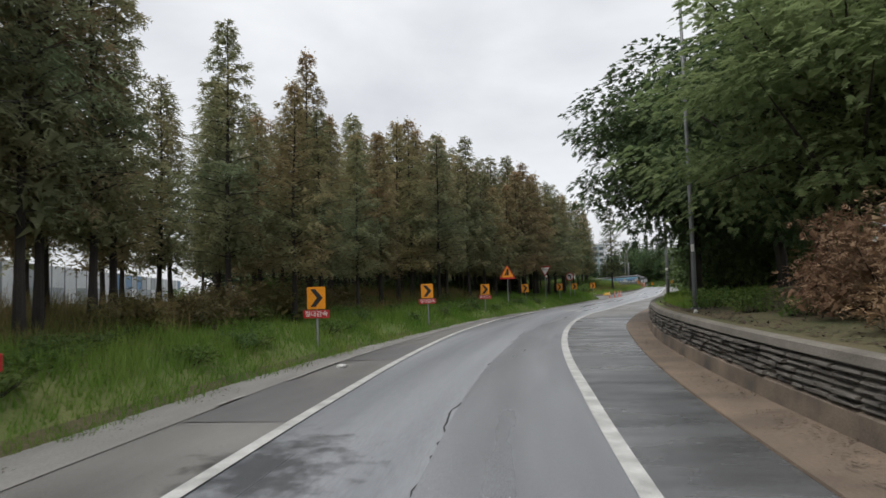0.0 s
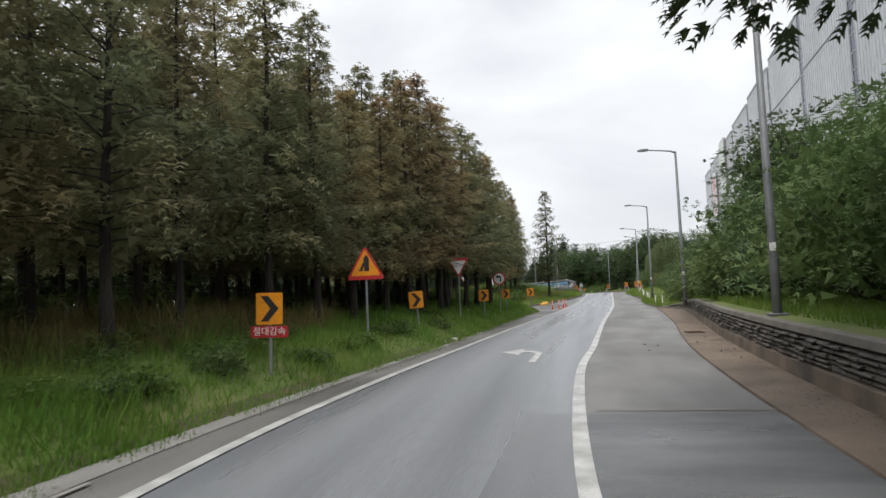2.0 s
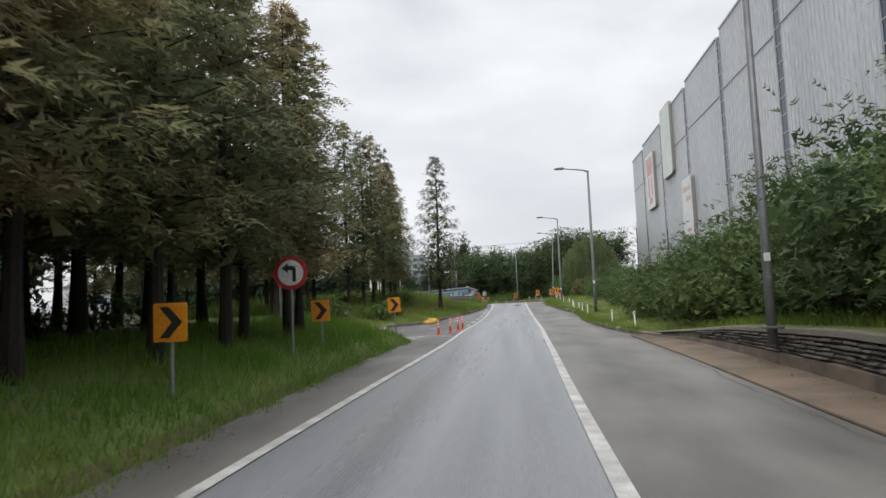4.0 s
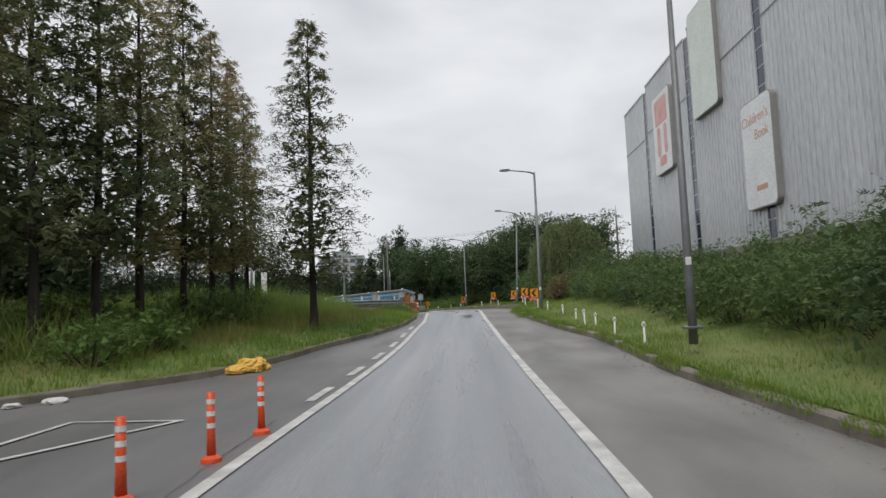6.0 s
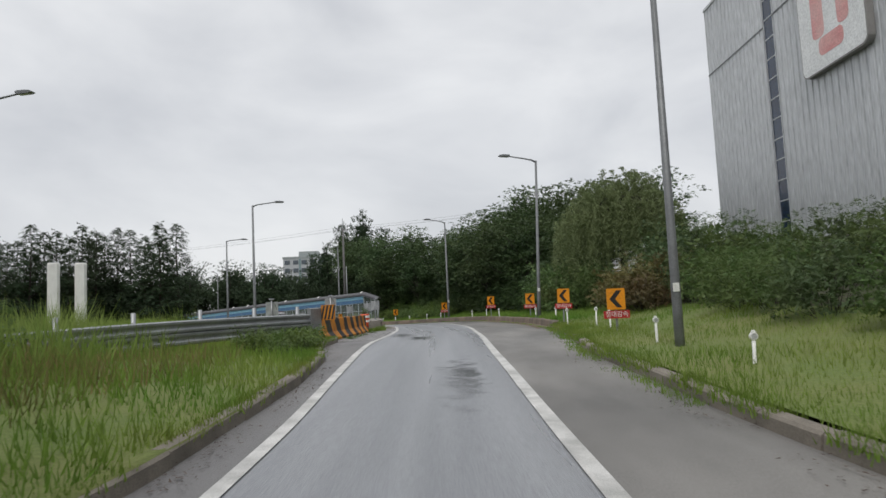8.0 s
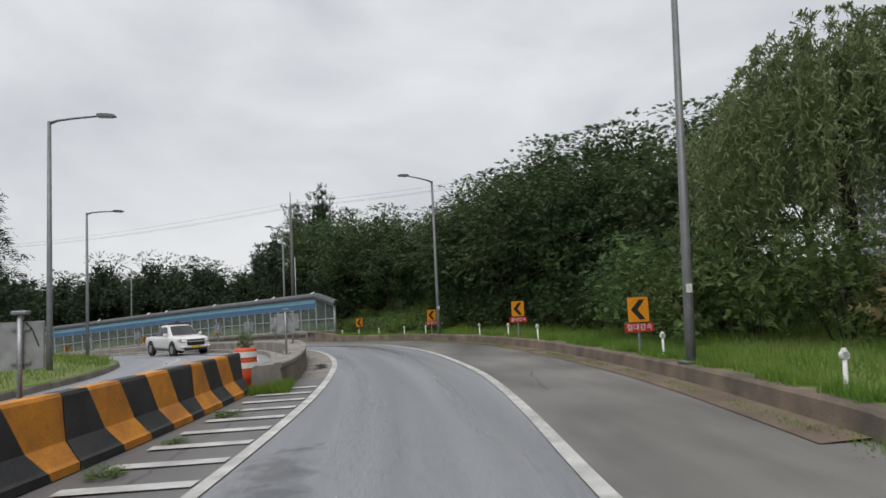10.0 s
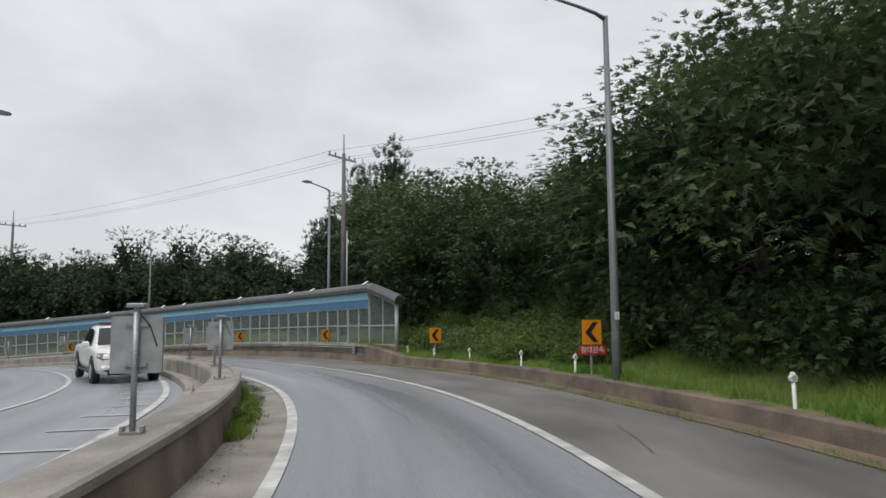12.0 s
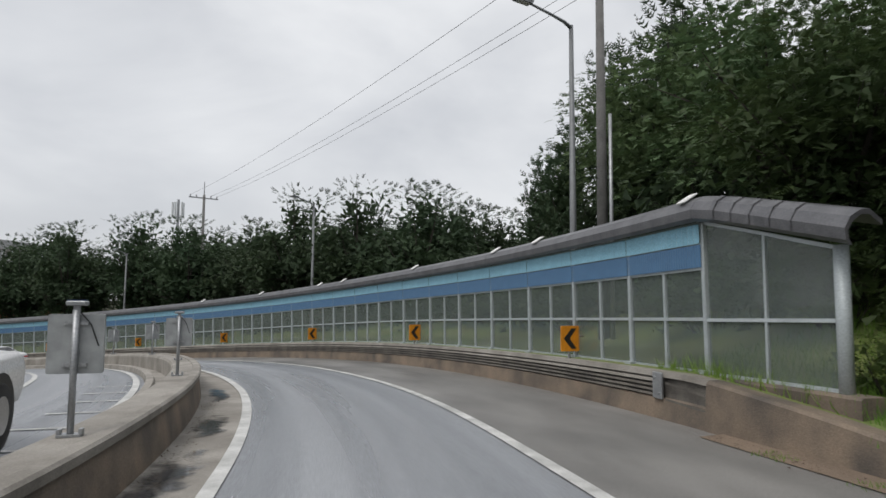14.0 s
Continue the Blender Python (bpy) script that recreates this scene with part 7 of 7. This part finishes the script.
part("roof", Geo().prism([(-13.4, 9.0), (13.4, 9.0), (13.4, 9.4), (0, 10.6), (-13.4, 9.4)], -6.3, 6.3).mesh("roof", plain("factory_roof", (0.35, 0.36, 0.37), 0.6)), fac)
for z in (2.2, 5.6):
    for i in range(8):
        part("window", Geo().box((-11.0 + i * 3.1, -6.02, z), (2.4, 0.1, 1.2)).mesh("window", STRIP), fac)
part("annex", Geo().box((9, -8, 2.2), (10, 6, 4.4)).mesh("annex", plain("brick_annex", (0.34, 0.15, 0.09), 0.8)), fac, "brown brick annex")
fac.matrix_basis = pose(-104.0, 188.0, -1.5, 0, 0, 60)

# site fence and white units behind the conifers
FB = mat("fence_blue", (0.10, 0.24, 0.42), 0.5, (0.08, 0.19, 0.34), 2, 6, 30)
fence = thing("site_fence", "white and blue panelled site fence behind conifers", "fence")
fa, fb = Vector((-33.0, 15.0, 0)), Vector((-93.0, 92.0, 0))
ft = (fb - fa).normalized()
yaw_f = math.degrees(math.atan2(-ft.x, ft.y))
pan = [Geo().box((0, 0, 2.65), (0.06, 3.1, 1.7), bevel=0.01).mesh("panel", m) for m in (FACT, FACT, FB, FACT, plain("fence_grey", (0.34, 0.37, 0.39), 0.6))]
low_pan = [Geo().box((0.02, 0, 0.5), (0.06, 3.1, 2.6), bevel=0.01).mesh("lower_panel", m) for m in (plain("fence_grey", (0.34, 0.37, 0.39), 0.6), plain("fence_grey_green", (0.25, 0.29, 0.28), 0.6), FACT)]
fpost = Geo().box((0.05, 0, 1.4), (0.1, 0.1, 4.4)).mesh("post", GALV)
for i in range(30):
    p = fa + ft * (i * 3.2)
    part("panel", pan[(i * 7 + i // 3) % 5], fence).matrix_basis = pose(p.x, p.y, 0.65, 0, 0, yaw_f)
    part("lower_panel", low_pan[(i * 5 + i // 4) % 3], fence).matrix_basis = pose(p.x, p.y, 0.65, 0, 0, yaw_f)
    q = p + ft * 1.6
    part("post", fpost, fence).matrix_basis = pose(q.x, q.y, 0.65, 0, 0, yaw_f)
    if i % 2 == 0:
        part("band", Geo().box((0.04, 0, 1.3), (0.03, 3.0, 0.12)).mesh("band", GALV), fence).matrix_basis = pose(p.x, p.y, 0.65, 0, 0, yaw_f)
# white sign pillars on the island
for dx in (0.0, 0.75):
    pil = thing("white_pillar", "slender white sign pillar in tall weeds", "pillar", "white pillars")
    part("shaft", Geo().box((0, 0, 2.1), (0.42, 0.3, 4.2), bevel=0.03).mesh("shaft", WHITE), pil)
    part("footing", Geo().box((0, 0, 0.1), (0.7, 0.6, 0.3), bevel=0.03).mesh("footing", CONCRETE), pil)
    pil.matrix_basis = pose(-25.8 + dx, 119.3 + dx, 0.2, 0, 0, 12)

# ---- power line ----
WOODPOLE = mat("utility_pole_concrete", (0.15, 0.145, 0.14), 0.8, (0.10, 0.098, 0.095), 3, 6, 30)


def utility_pole(h, label):
    ob = thing("utility_pole", label, "utility pole", "utility poles")
    part("pole", Geo().tube([(0, 0, -0.5), (0, 0, h)], [0.17, 0.10], 10).mesh("pole", WOODPOLE, True), ob)
    part("tip", Geo().tube([(0, 0, h), (0, 0, h + 1.1)], [0.05, 0.03], 6).mesh("tip", GALV), ob)
    for z, w in ((h - 0.25, 2.3),):
        arm = part("crossarm", Geo().box((0, 0.1, z), (w, 0.09, 0.09)).mesh("crossarm", GALV), ob)
        for x in (-w / 2 + 0.1, -w / 4, w / 4, w / 2 - 0.1):
            part("insulator", Geo().tube([(x, 0.1, z + 0.05), (x, 0.1, z + 0.12), (x, 0.1, z + 0.22)], [0.05, 0.03, 0.05], 8).mesh("insulator", BLACK), arm)
    return ob


P1, P2, P3 = Vector((-20.91, 164.45, 0.0)), Vector((-65.6, 192.0, -1.2)), Vector((10.3, 150.5, 0.6))
u1 = utility_pole(10.9, "dark concrete utility pole with crossarms behind a barrier")
u1.matrix_basis = Matrix.Translation(P1) @ pose(0, 0, 0, 0, 0, 65)
u2 = copy_thing(u1, Matrix.Translation(P2) @ pose(0, 0, 0, 0, 0, 65) @ Matrix.Diagonal((1.2, 1.2, 1.2, 1)))
u3 = copy_thing(u1, Matrix.Translation(P3) @ pose(0, 0, 0, 0, 0, 65))
thin = thing("utility_pole", "slim grey pole behind a barrier roof", "utility pole", "utility poles")
part("pole", Geo().tube([(0, 0, 0), (0, 0, 6.4)], [0.06, 0.045], 8).mesh("pole", GALV, True), thin)
thin.matrix_basis = Matrix.Translation(at(164.05, 7.22, 0.4))


def wire(a, b, sag, r=0.008):
    pts = [a.lerp(b, t / 12) - Vector((0, 0, sag * 4 * (t / 12) * (1 - t / 12))) for t in range(13)]
    tagged(new("power_line", Geo().tube(pts, r, 4).mesh("power_line", BLACK)), "thin black overhead power cable", "cable", "overhead cables")


side = Vector((math.cos(radians(65)), math.sin(radians(65)), 0))
for o, z in ((-1.05, 10.85), (0.55, 10.85), (1.05, 10.85)):
    a, b, c = P1 + side * o + Vector((0, 0, z)), P2 + side * o * 1.2 + Vector((0, 0, z * 1.2)), P3 + side * o + Vector((0, 0, z + 0.5))
    wire(a, b, 0.5)
    wire(a, c, 0.6)
mast = thing("antenna_mast", "lattice antenna mast above distant trees", "mast")
part("pole", Geo().tube([(0, 0, 0), (0, 0, 11)], [0.18, 0.10], 8).mesh("pole", GALV), mast)
for i in range(5):
    a = i * 1.257
    part("antenna", Geo().box((0.45 * math.cos(a), 0.45 * math.sin(a), 10.1), (0.14, 0.14, 1.3), bevel=0.02).mesh("antenna", FACT), mast)
part("ring", Geo().tube([(0.45 * math.cos(i * 0.785), 0.45 * math.sin(i * 0.785), 9.6) for i in range(9)], 0.03, 5).mesh("ring", GALV), mast)
mast.matrix_basis = pose(-75.0, 197.0, -1.5) @ Matrix.Diagonal((1.3, 1.3, 1.3, 1))


# ---- vehicles ----
CAR_WHITE = mat("car_white", (0.74, 0.74, 0.74), 0.22, (0.68, 0.68, 0.68), 2, 5, 30)
CAR_GLASS = plain("car_glass", (0.018, 0.02, 0.024), 0.05)
TYRE = plain("tyre_rubber", (0.015, 0.015, 0.015), 0.8)
CHROME = plain("chrome", (0.6, 0.6, 0.61), 0.15, 1.0)


def loft(stations):
    """A closed body from cross-sections along y: each is (y, half width, sill z, waist z, half width of the top, top z)."""
    v, f = [], []
    for y, w, z0, z1, wt, z2 in stations:
        ring = [(w * 0.86, z0), (w * 0.98, z0 + 0.08), (w, (z0 + z1) / 2), (w * 0.97, z1), (wt, z2 - 0.05 * (z2 - z1)), (wt * 0.8, z2)]
        ring = ring + [(-x, z) for x, z in ring[::-1]]
        v += [(x, y, z) for x, z in ring]
    n = 12
    for i in range(len(stations) - 1):
        f += [(i * n + q, i * n + (q + 1) % n, (i + 1) * n + (q + 1) % n, (i + 1) * n + q) for q in range(n)]
    f += [tuple(range(n))[::-1], tuple(range((len(stations) - 1) * n, len(stations) * n))]
    me = mesh_of("body", v, f, CAR_WHITE, True)
    return me


def wheel_set(ob, ys, x, r, w=0.22):
    for y in ys:
        for sx in (-1, 1):
            g = Geo().tube([(sx * (x - w), y, r), (sx * (x - 0.02), y, r), (sx * x, y, r)], [r, r, r * 0.9], 20)
            wh = part("wheel", g.mesh("wheel", TYRE, True), ob)
            part("rim", Geo().tube([(sx * (x - 0.05), y, r), (sx * (x + 0.006), y, r)], [r * 0.62, r * 0.58], 14).mesh("rim", plain("alloy", (0.42, 0.43, 0.44), 0.3, 0.7)), wh)


# pickup, front towards -y
def shell(name, stations, m):
    """A smooth closed shell from rings along y: each is (y, list of (half width, z) from the sill up to the middle)."""
    v, f = [], []
    n = 0
    for y, prof in stations:
        ring = list(prof) + [(-x, z) for x, z in prof[::-1] if x > 1e-6]
        n = len(ring)
        v += [(x, y, z) for x, z in ring]
    for i in range(len(stations) - 1):
        f += [(i * n + q, i * n + (q + 1) % n, (i + 1) * n + (q + 1) % n, (i + 1) * n + q) for q in range(n)]
    f += [tuple(range(n))[::-1], tuple(range((len(stations) - 1) * n, len(stations) * n))]
    return mesh_of(name, v, f, m, True)


def lower(w, z0, z1, crown=0.04):
    return [(w * 0.8, z0), (w * 0.95, z0 + 0.05), (w, z0 + 0.2), (w * 1.01, (z0 + z1) / 2 + 0.08), (w * 0.985, z1 - 0.1), (w * 0.93, z1 - 0.02), (w * 0.7, z1 + crown * 0.5), (0.0, z1 + crown)]


def cab(w, wt, z0, z1):
    return [(w, z0), (w * 0.99, z0 + 0.06), (w * 0.4 + wt * 0.6, z0 * 0.45 + z1 * 0.55), (wt, z1 - 0.06), (wt * 0.92, z1 - 0.015), (wt * 0.6, z1 + 0.01), (0.0, z1 + 0.02)]


pick = thing("pickup_truck", "white pickup truck with a roof light bar on a wet road", "vehicle")
part("body", shell("body", [(-2.66, lower(0.66, 0.40, 0.88)), (-2.60, lower(0.80, 0.34, 0.98)), (-2.40, lower(0.90, 0.33, 1.06)), (-2.0, lower(0.935, 0.34, 1.11)), (-1.2, lower(0.94, 0.36, 1.15)), (-0.9, lower(0.94, 0.36, 1.16)),
                            (0.9, lower(0.94, 0.36, 1.14, 0.0)), (2.5, lower(0.935, 0.42, 1.12, 0.0)), (2.66, lower(0.90, 0.5, 1.08, 0.0))], CAR_WHITE), pick)
part("cab", shell("cab", [(-1.22, cab(0.84, 0.80, 1.10, 1.17)), (-0.85, cab(0.85, 0.74, 1.10, 1.45)), (-0.42, cab(0.86, 0.68, 1.10, 1.74)), (0.0, cab(0.87, 0.67, 1.10, 1.80)), (0.6, cab(0.87, 0.67, 1.10, 1.79)), (0.92, cab(0.86, 0.66, 1.10, 1.74)), (1.05, cab(0.85, 0.70, 1.08, 1.2))], CAR_WHITE), pick)
part("windscreen", mesh_of("windscreen", [(-0.74, -1.19, 1.205), (0.0, -1.26, 1.215), (0.74, -1.19, 1.205), (0.60, -0.47, 1.72), (0.0, -0.52, 1.745), (-0.60, -0.47, 1.72)], [(0, 1, 4, 5), (1, 2, 3, 4)], CAR_GLASS), pick, "dark windscreen")
HL = plain("headlight_glass", (0.33, 0.34, 0.36), 0.08)
for sx in (-1, 1):
    part("side_window", mesh_of("side_window", [(sx * 0.875, -0.72, 1.19), (sx * 0.885, 0.12, 1.19), (sx * 0.735, 0.12, 1.70), (sx * 0.735, -0.36, 1.68)], [(0, 1, 2, 3)], CAR_GLASS), pick, "dark side window")
    part("side_window", mesh_of("side_window", [(sx * 0.885, 0.19, 1.19), (sx * 0.88, 0.88, 1.2), (sx * 0.735, 0.80, 1.68), (sx * 0.735, 0.19, 1.70)], [(0, 1, 2, 3)], CAR_GLASS), pick, "dark side window")
    h_ = part("headlight", mesh_of("headlight", [(sx * 0.46, -2.665, 0.84), (sx * 0.46, -2.655, 0.97), (sx * 0.80, -2.56, 1.01), (sx * 0.905, -2.33, 1.0), (sx * 0.915, -2.36, 0.89), (sx * 0.80, -2.61, 0.83)], [(0, 1, 2, 5), (5, 2, 3, 4)], HL), pick, "clear headlight")
    part("lamp_rim", Geo().tube([(sx * 0.47, -2.675, 0.835), (sx * 0.80, -2.62, 0.825), (sx * 0.92, -2.37, 0.885)], 0.014, 5).mesh("lamp_rim", BLACK), h_)
    part("fog_lamp", Geo().tube([(sx * 0.68, -2.70, 0.53), (sx * 0.68, -2.60, 0.53)], 0.075, 12).mesh("fog_lamp", BLACK), pick, "round black fog lamp")
    part("wing_mirror", Geo().box((sx * 1.04, -0.86, 1.22), (0.22, 0.14, 0.2), bevel=0.05).mesh("wing_mirror", CAR_WHITE), pick)
    for y in (-1.62, 1.65):
        part("wheel_arch", Geo().tube([(sx * 0.80, y, 0.44), (sx * 0.962, y, 0.44)], 0.47, 20).mesh("wheel_arch", BLACK), pick, "black wheel arch")
    part("sill_step", Geo().box((sx * 0.93, 0.0, 0.36), (0.12, 2.1, 0.06), bevel=0.02).mesh("sill_step", BLACK), pick)
    part("door_handle", Geo().box((sx * 0.955, 0.0, 1.02), (0.03, 0.18, 0.035), bevel=0.01).mesh("door_handle", CAR_WHITE), pick)
wheel_set(pick, (-1.62, 1.65), 0.975, 0.40)
gr = part("grille", Geo().prism([(x, z + 0.80) for x, z in rounded(0.98, 0.34, 0.06)], -2.71, -2.60).mesh("grille", BLACK), pick, "black grille")
part("chrome_bar", Geo().box((0, -2.72, 0.84), (1.06, 0.05, 0.06), bevel=0.015).mesh("chrome_bar", CHROME), gr, "chrome bar")
part("badge", Geo().box((0, -2.75, 0.84), (0.17, 0.02, 0.06), bevel=0.01).mesh("badge", CHROME), gr)
part("bumper", Geo().box((0, -2.62, 0.55), (1.70, 0.2, 0.17), bevel=0.06).mesh("bumper", CAR_WHITE), pick)
part("air_intake", Geo().box((0, -2.66, 0.41), (1.30, 0.14, 0.13), bevel=0.03).mesh("air_intake", BLACK), pick, "black lower intake")
part("number_plate", Geo().box((0, -2.74, 0.54), (0.52, 0.015, 0.12)).mesh("number_plate", plain("plate_yellow", (0.66, 0.42, 0.04), 0.5)), pick, "yellow plate")
lb = part("light_bar", Geo().box((0, 0.0, 1.87), (1.15, 0.26, 0.09), bevel=0.03).mesh("light_bar", plain("bar_red", (0.10, 0.03, 0.03), 0.3)), pick, "dark red roof light bar")
part("loudspeaker", Geo().box((-0.08, 0.0, 1.95), (0.09, 0.12, 0.1)).box((0.08, 0.0, 1.95), (0.09, 0.12, 0.1)).mesh("loudspeaker", BLACK), lb)
placed(pick, 156.9, -5.05, -0.02, 6)

# sedan, rear towards -y
car = thing("sedan_car", "white sedan car seen from behind on a wet road", "vehicle")
part("body", loft([(-2.3, 0.80, 0.40, 0.85, 0.72, 0.98), (-2.1, 0.87, 0.30, 0.92, 0.76, 1.05), (-1.55, 0.90, 0.28, 0.95, 0.74, 1.08), (-0.75, 0.90, 0.28, 0.96, 0.60, 1.42), (0.3, 0.90, 0.28, 0.95, 0.60, 1.44),
                   (1.15, 0.90, 0.28, 0.90, 0.74, 0.99), (2.1, 0.86, 0.30, 0.72, 0.70, 0.82), (2.3, 0.78, 0.36, 0.62, 0.62, 0.70)]), car)
part("rear_window", mesh_of("rear_window", [(-0.66, -1.50, 1.10), (0.66, -1.50, 1.10), (0.53, -0.82, 1.395), (-0.53, -0.82, 1.395)], [(0, 1, 2, 3)], CAR_GLASS), car, "dark rear window")
for sx in (-1, 1):
    part("tail_light", Geo().box((sx * 0.66, -2.24, 0.82), (0.34, 0.14, 0.13), bevel=0.03).mesh("tail_light", plain("tail_red", (0.45, 0.02, 0.02), 0.2)), car, "red tail light")
    part("side_window", mesh_of("side_window", [(sx * 0.865, -1.2, 1.0), (sx * 0.865, 0.9, 0.98), (sx * 0.635, 0.3, 1.38), (sx * 0.635, -0.72, 1.37)], [(0, 1, 2, 3)], CAR_GLASS), car, "dark side window")
wheel_set(car, (-1.4, 1.4), 0.91, 0.32)
part("bumper", Geo().box((0, -2.28, 0.48), (1.6, 0.16, 0.22), bevel=0.05).mesh("bumper", CAR_WHITE), car)
part("number_plate", Geo().box((0, -2.33, 0.68), (0.5, 0.02, 0.13)).mesh("number_plate", WHITE), car)
placed(car, 206.0, 0.2, 0.0, 2)

# ---- small litter and stones on the shoulder ----
PEBBLE = plain("stone_bit", (0.10, 0.095, 0.085), 0.9)
LITTER = plain("litter_white", (0.62, 0.62, 0.60), 0.6)
for s, d, w, m, nm, lab in ((40.6, 2.0, 0.04, PEBBLE, "stone", "small dark stone on the asphalt"), (40.2, 2.3, 0.03, PEBBLE, "stone", "small dark stone on the asphalt"), (38.9, 2.0, 0.03, PEBBLE, "stone", "small dark stone on the asphalt"),
                            (44.0, -3.95, 0.18, LITTER, "litter", "crumpled white litter at the verge"), (42.8, -4.0, 0.12, LITTER, "litter", "crumpled white litter at the verge"), (12.8, -3.9, 0.12, LITTER, "litter", "crumpled white litter on the shoulder"),
                            (87.5, -6.6, 0.3, LITTER, "litter", "pale flattened litter on the grass"), (80.5, -7.2, 0.2, LITTER, "litter", "crumpled white litter at a kerb"), (80.1, -7.7, 0.15, LITTER, "litter", "crumpled white litter at a kerb")):
    bm = bmesh.new()
    bmesh.ops.create_icosphere(bm, subdivisions=2, radius=w)
    for v in bm.verts:
        v.co *= 1 + 0.5 * noise.noise(v.co * 20 + Vector((s, d, 0)))
        v.co.z *= 0.35
    me = bpy.data.meshes.new(nm)
    bm.to_mesh(me)
    bm.free()
    me.materials.append(m)
    placed(tagged(new(nm, me), lab, nm), s, d, 0.02 + (0.2 if s == 87.5 else 0.0), s * 40)

# ---- wall blocks ----
near = [b for b in BLOCKS if 5.0 < b[1] < 34.0]
near = near[:300]
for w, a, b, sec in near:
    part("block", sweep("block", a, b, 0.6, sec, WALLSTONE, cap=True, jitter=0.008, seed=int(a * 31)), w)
done = set((id(q[3])) for q in near)
bv, bf = [], []
for w, a, b, sec in BLOCKS:
    if id(sec) in done or a < 1.0:
        continue
    me = sweep("block_run", a, b, 0.6, sec, WALLSTONE, cap=True, jitter=0.008, seed=int(a * 31))
    k = len(bv)
    bv += [tuple(v.co) for v in me.vertices]
    bf += [tuple(i + k for i in p.vertices) for p in me.polygons]
    bpy.data.meshes.remove(me)
rest = part("block_courses", mesh_of("block_courses", bv, bf, WALLSTONE), BLOCKS[0][0])
tagged(rest, "dark rough wall blocks", kind="stuff")

br = thing("steel_bracket", "grey steel bracket bolted to a parapet face", "bracket")
part("plate", Geo().box((0, 0, 0.0), (0.04, 0.26, 0.42), bevel=0.008).mesh("plate", GALV), br)
part("bolt", Geo().tube([(-0.02, 0.06, 0.12), (-0.045, 0.06, 0.12)], 0.02, 6).mesh("bolt", GALV), br)
part("bolt", Geo().tube([(-0.02, -0.06, -0.12), (-0.045, -0.06, -0.12)], 0.02, 6).mesh("bolt", GALV), br)
placed(br, 159.5, RIGHT_EDGE(159.5) - 0.03, 0.52, 0)
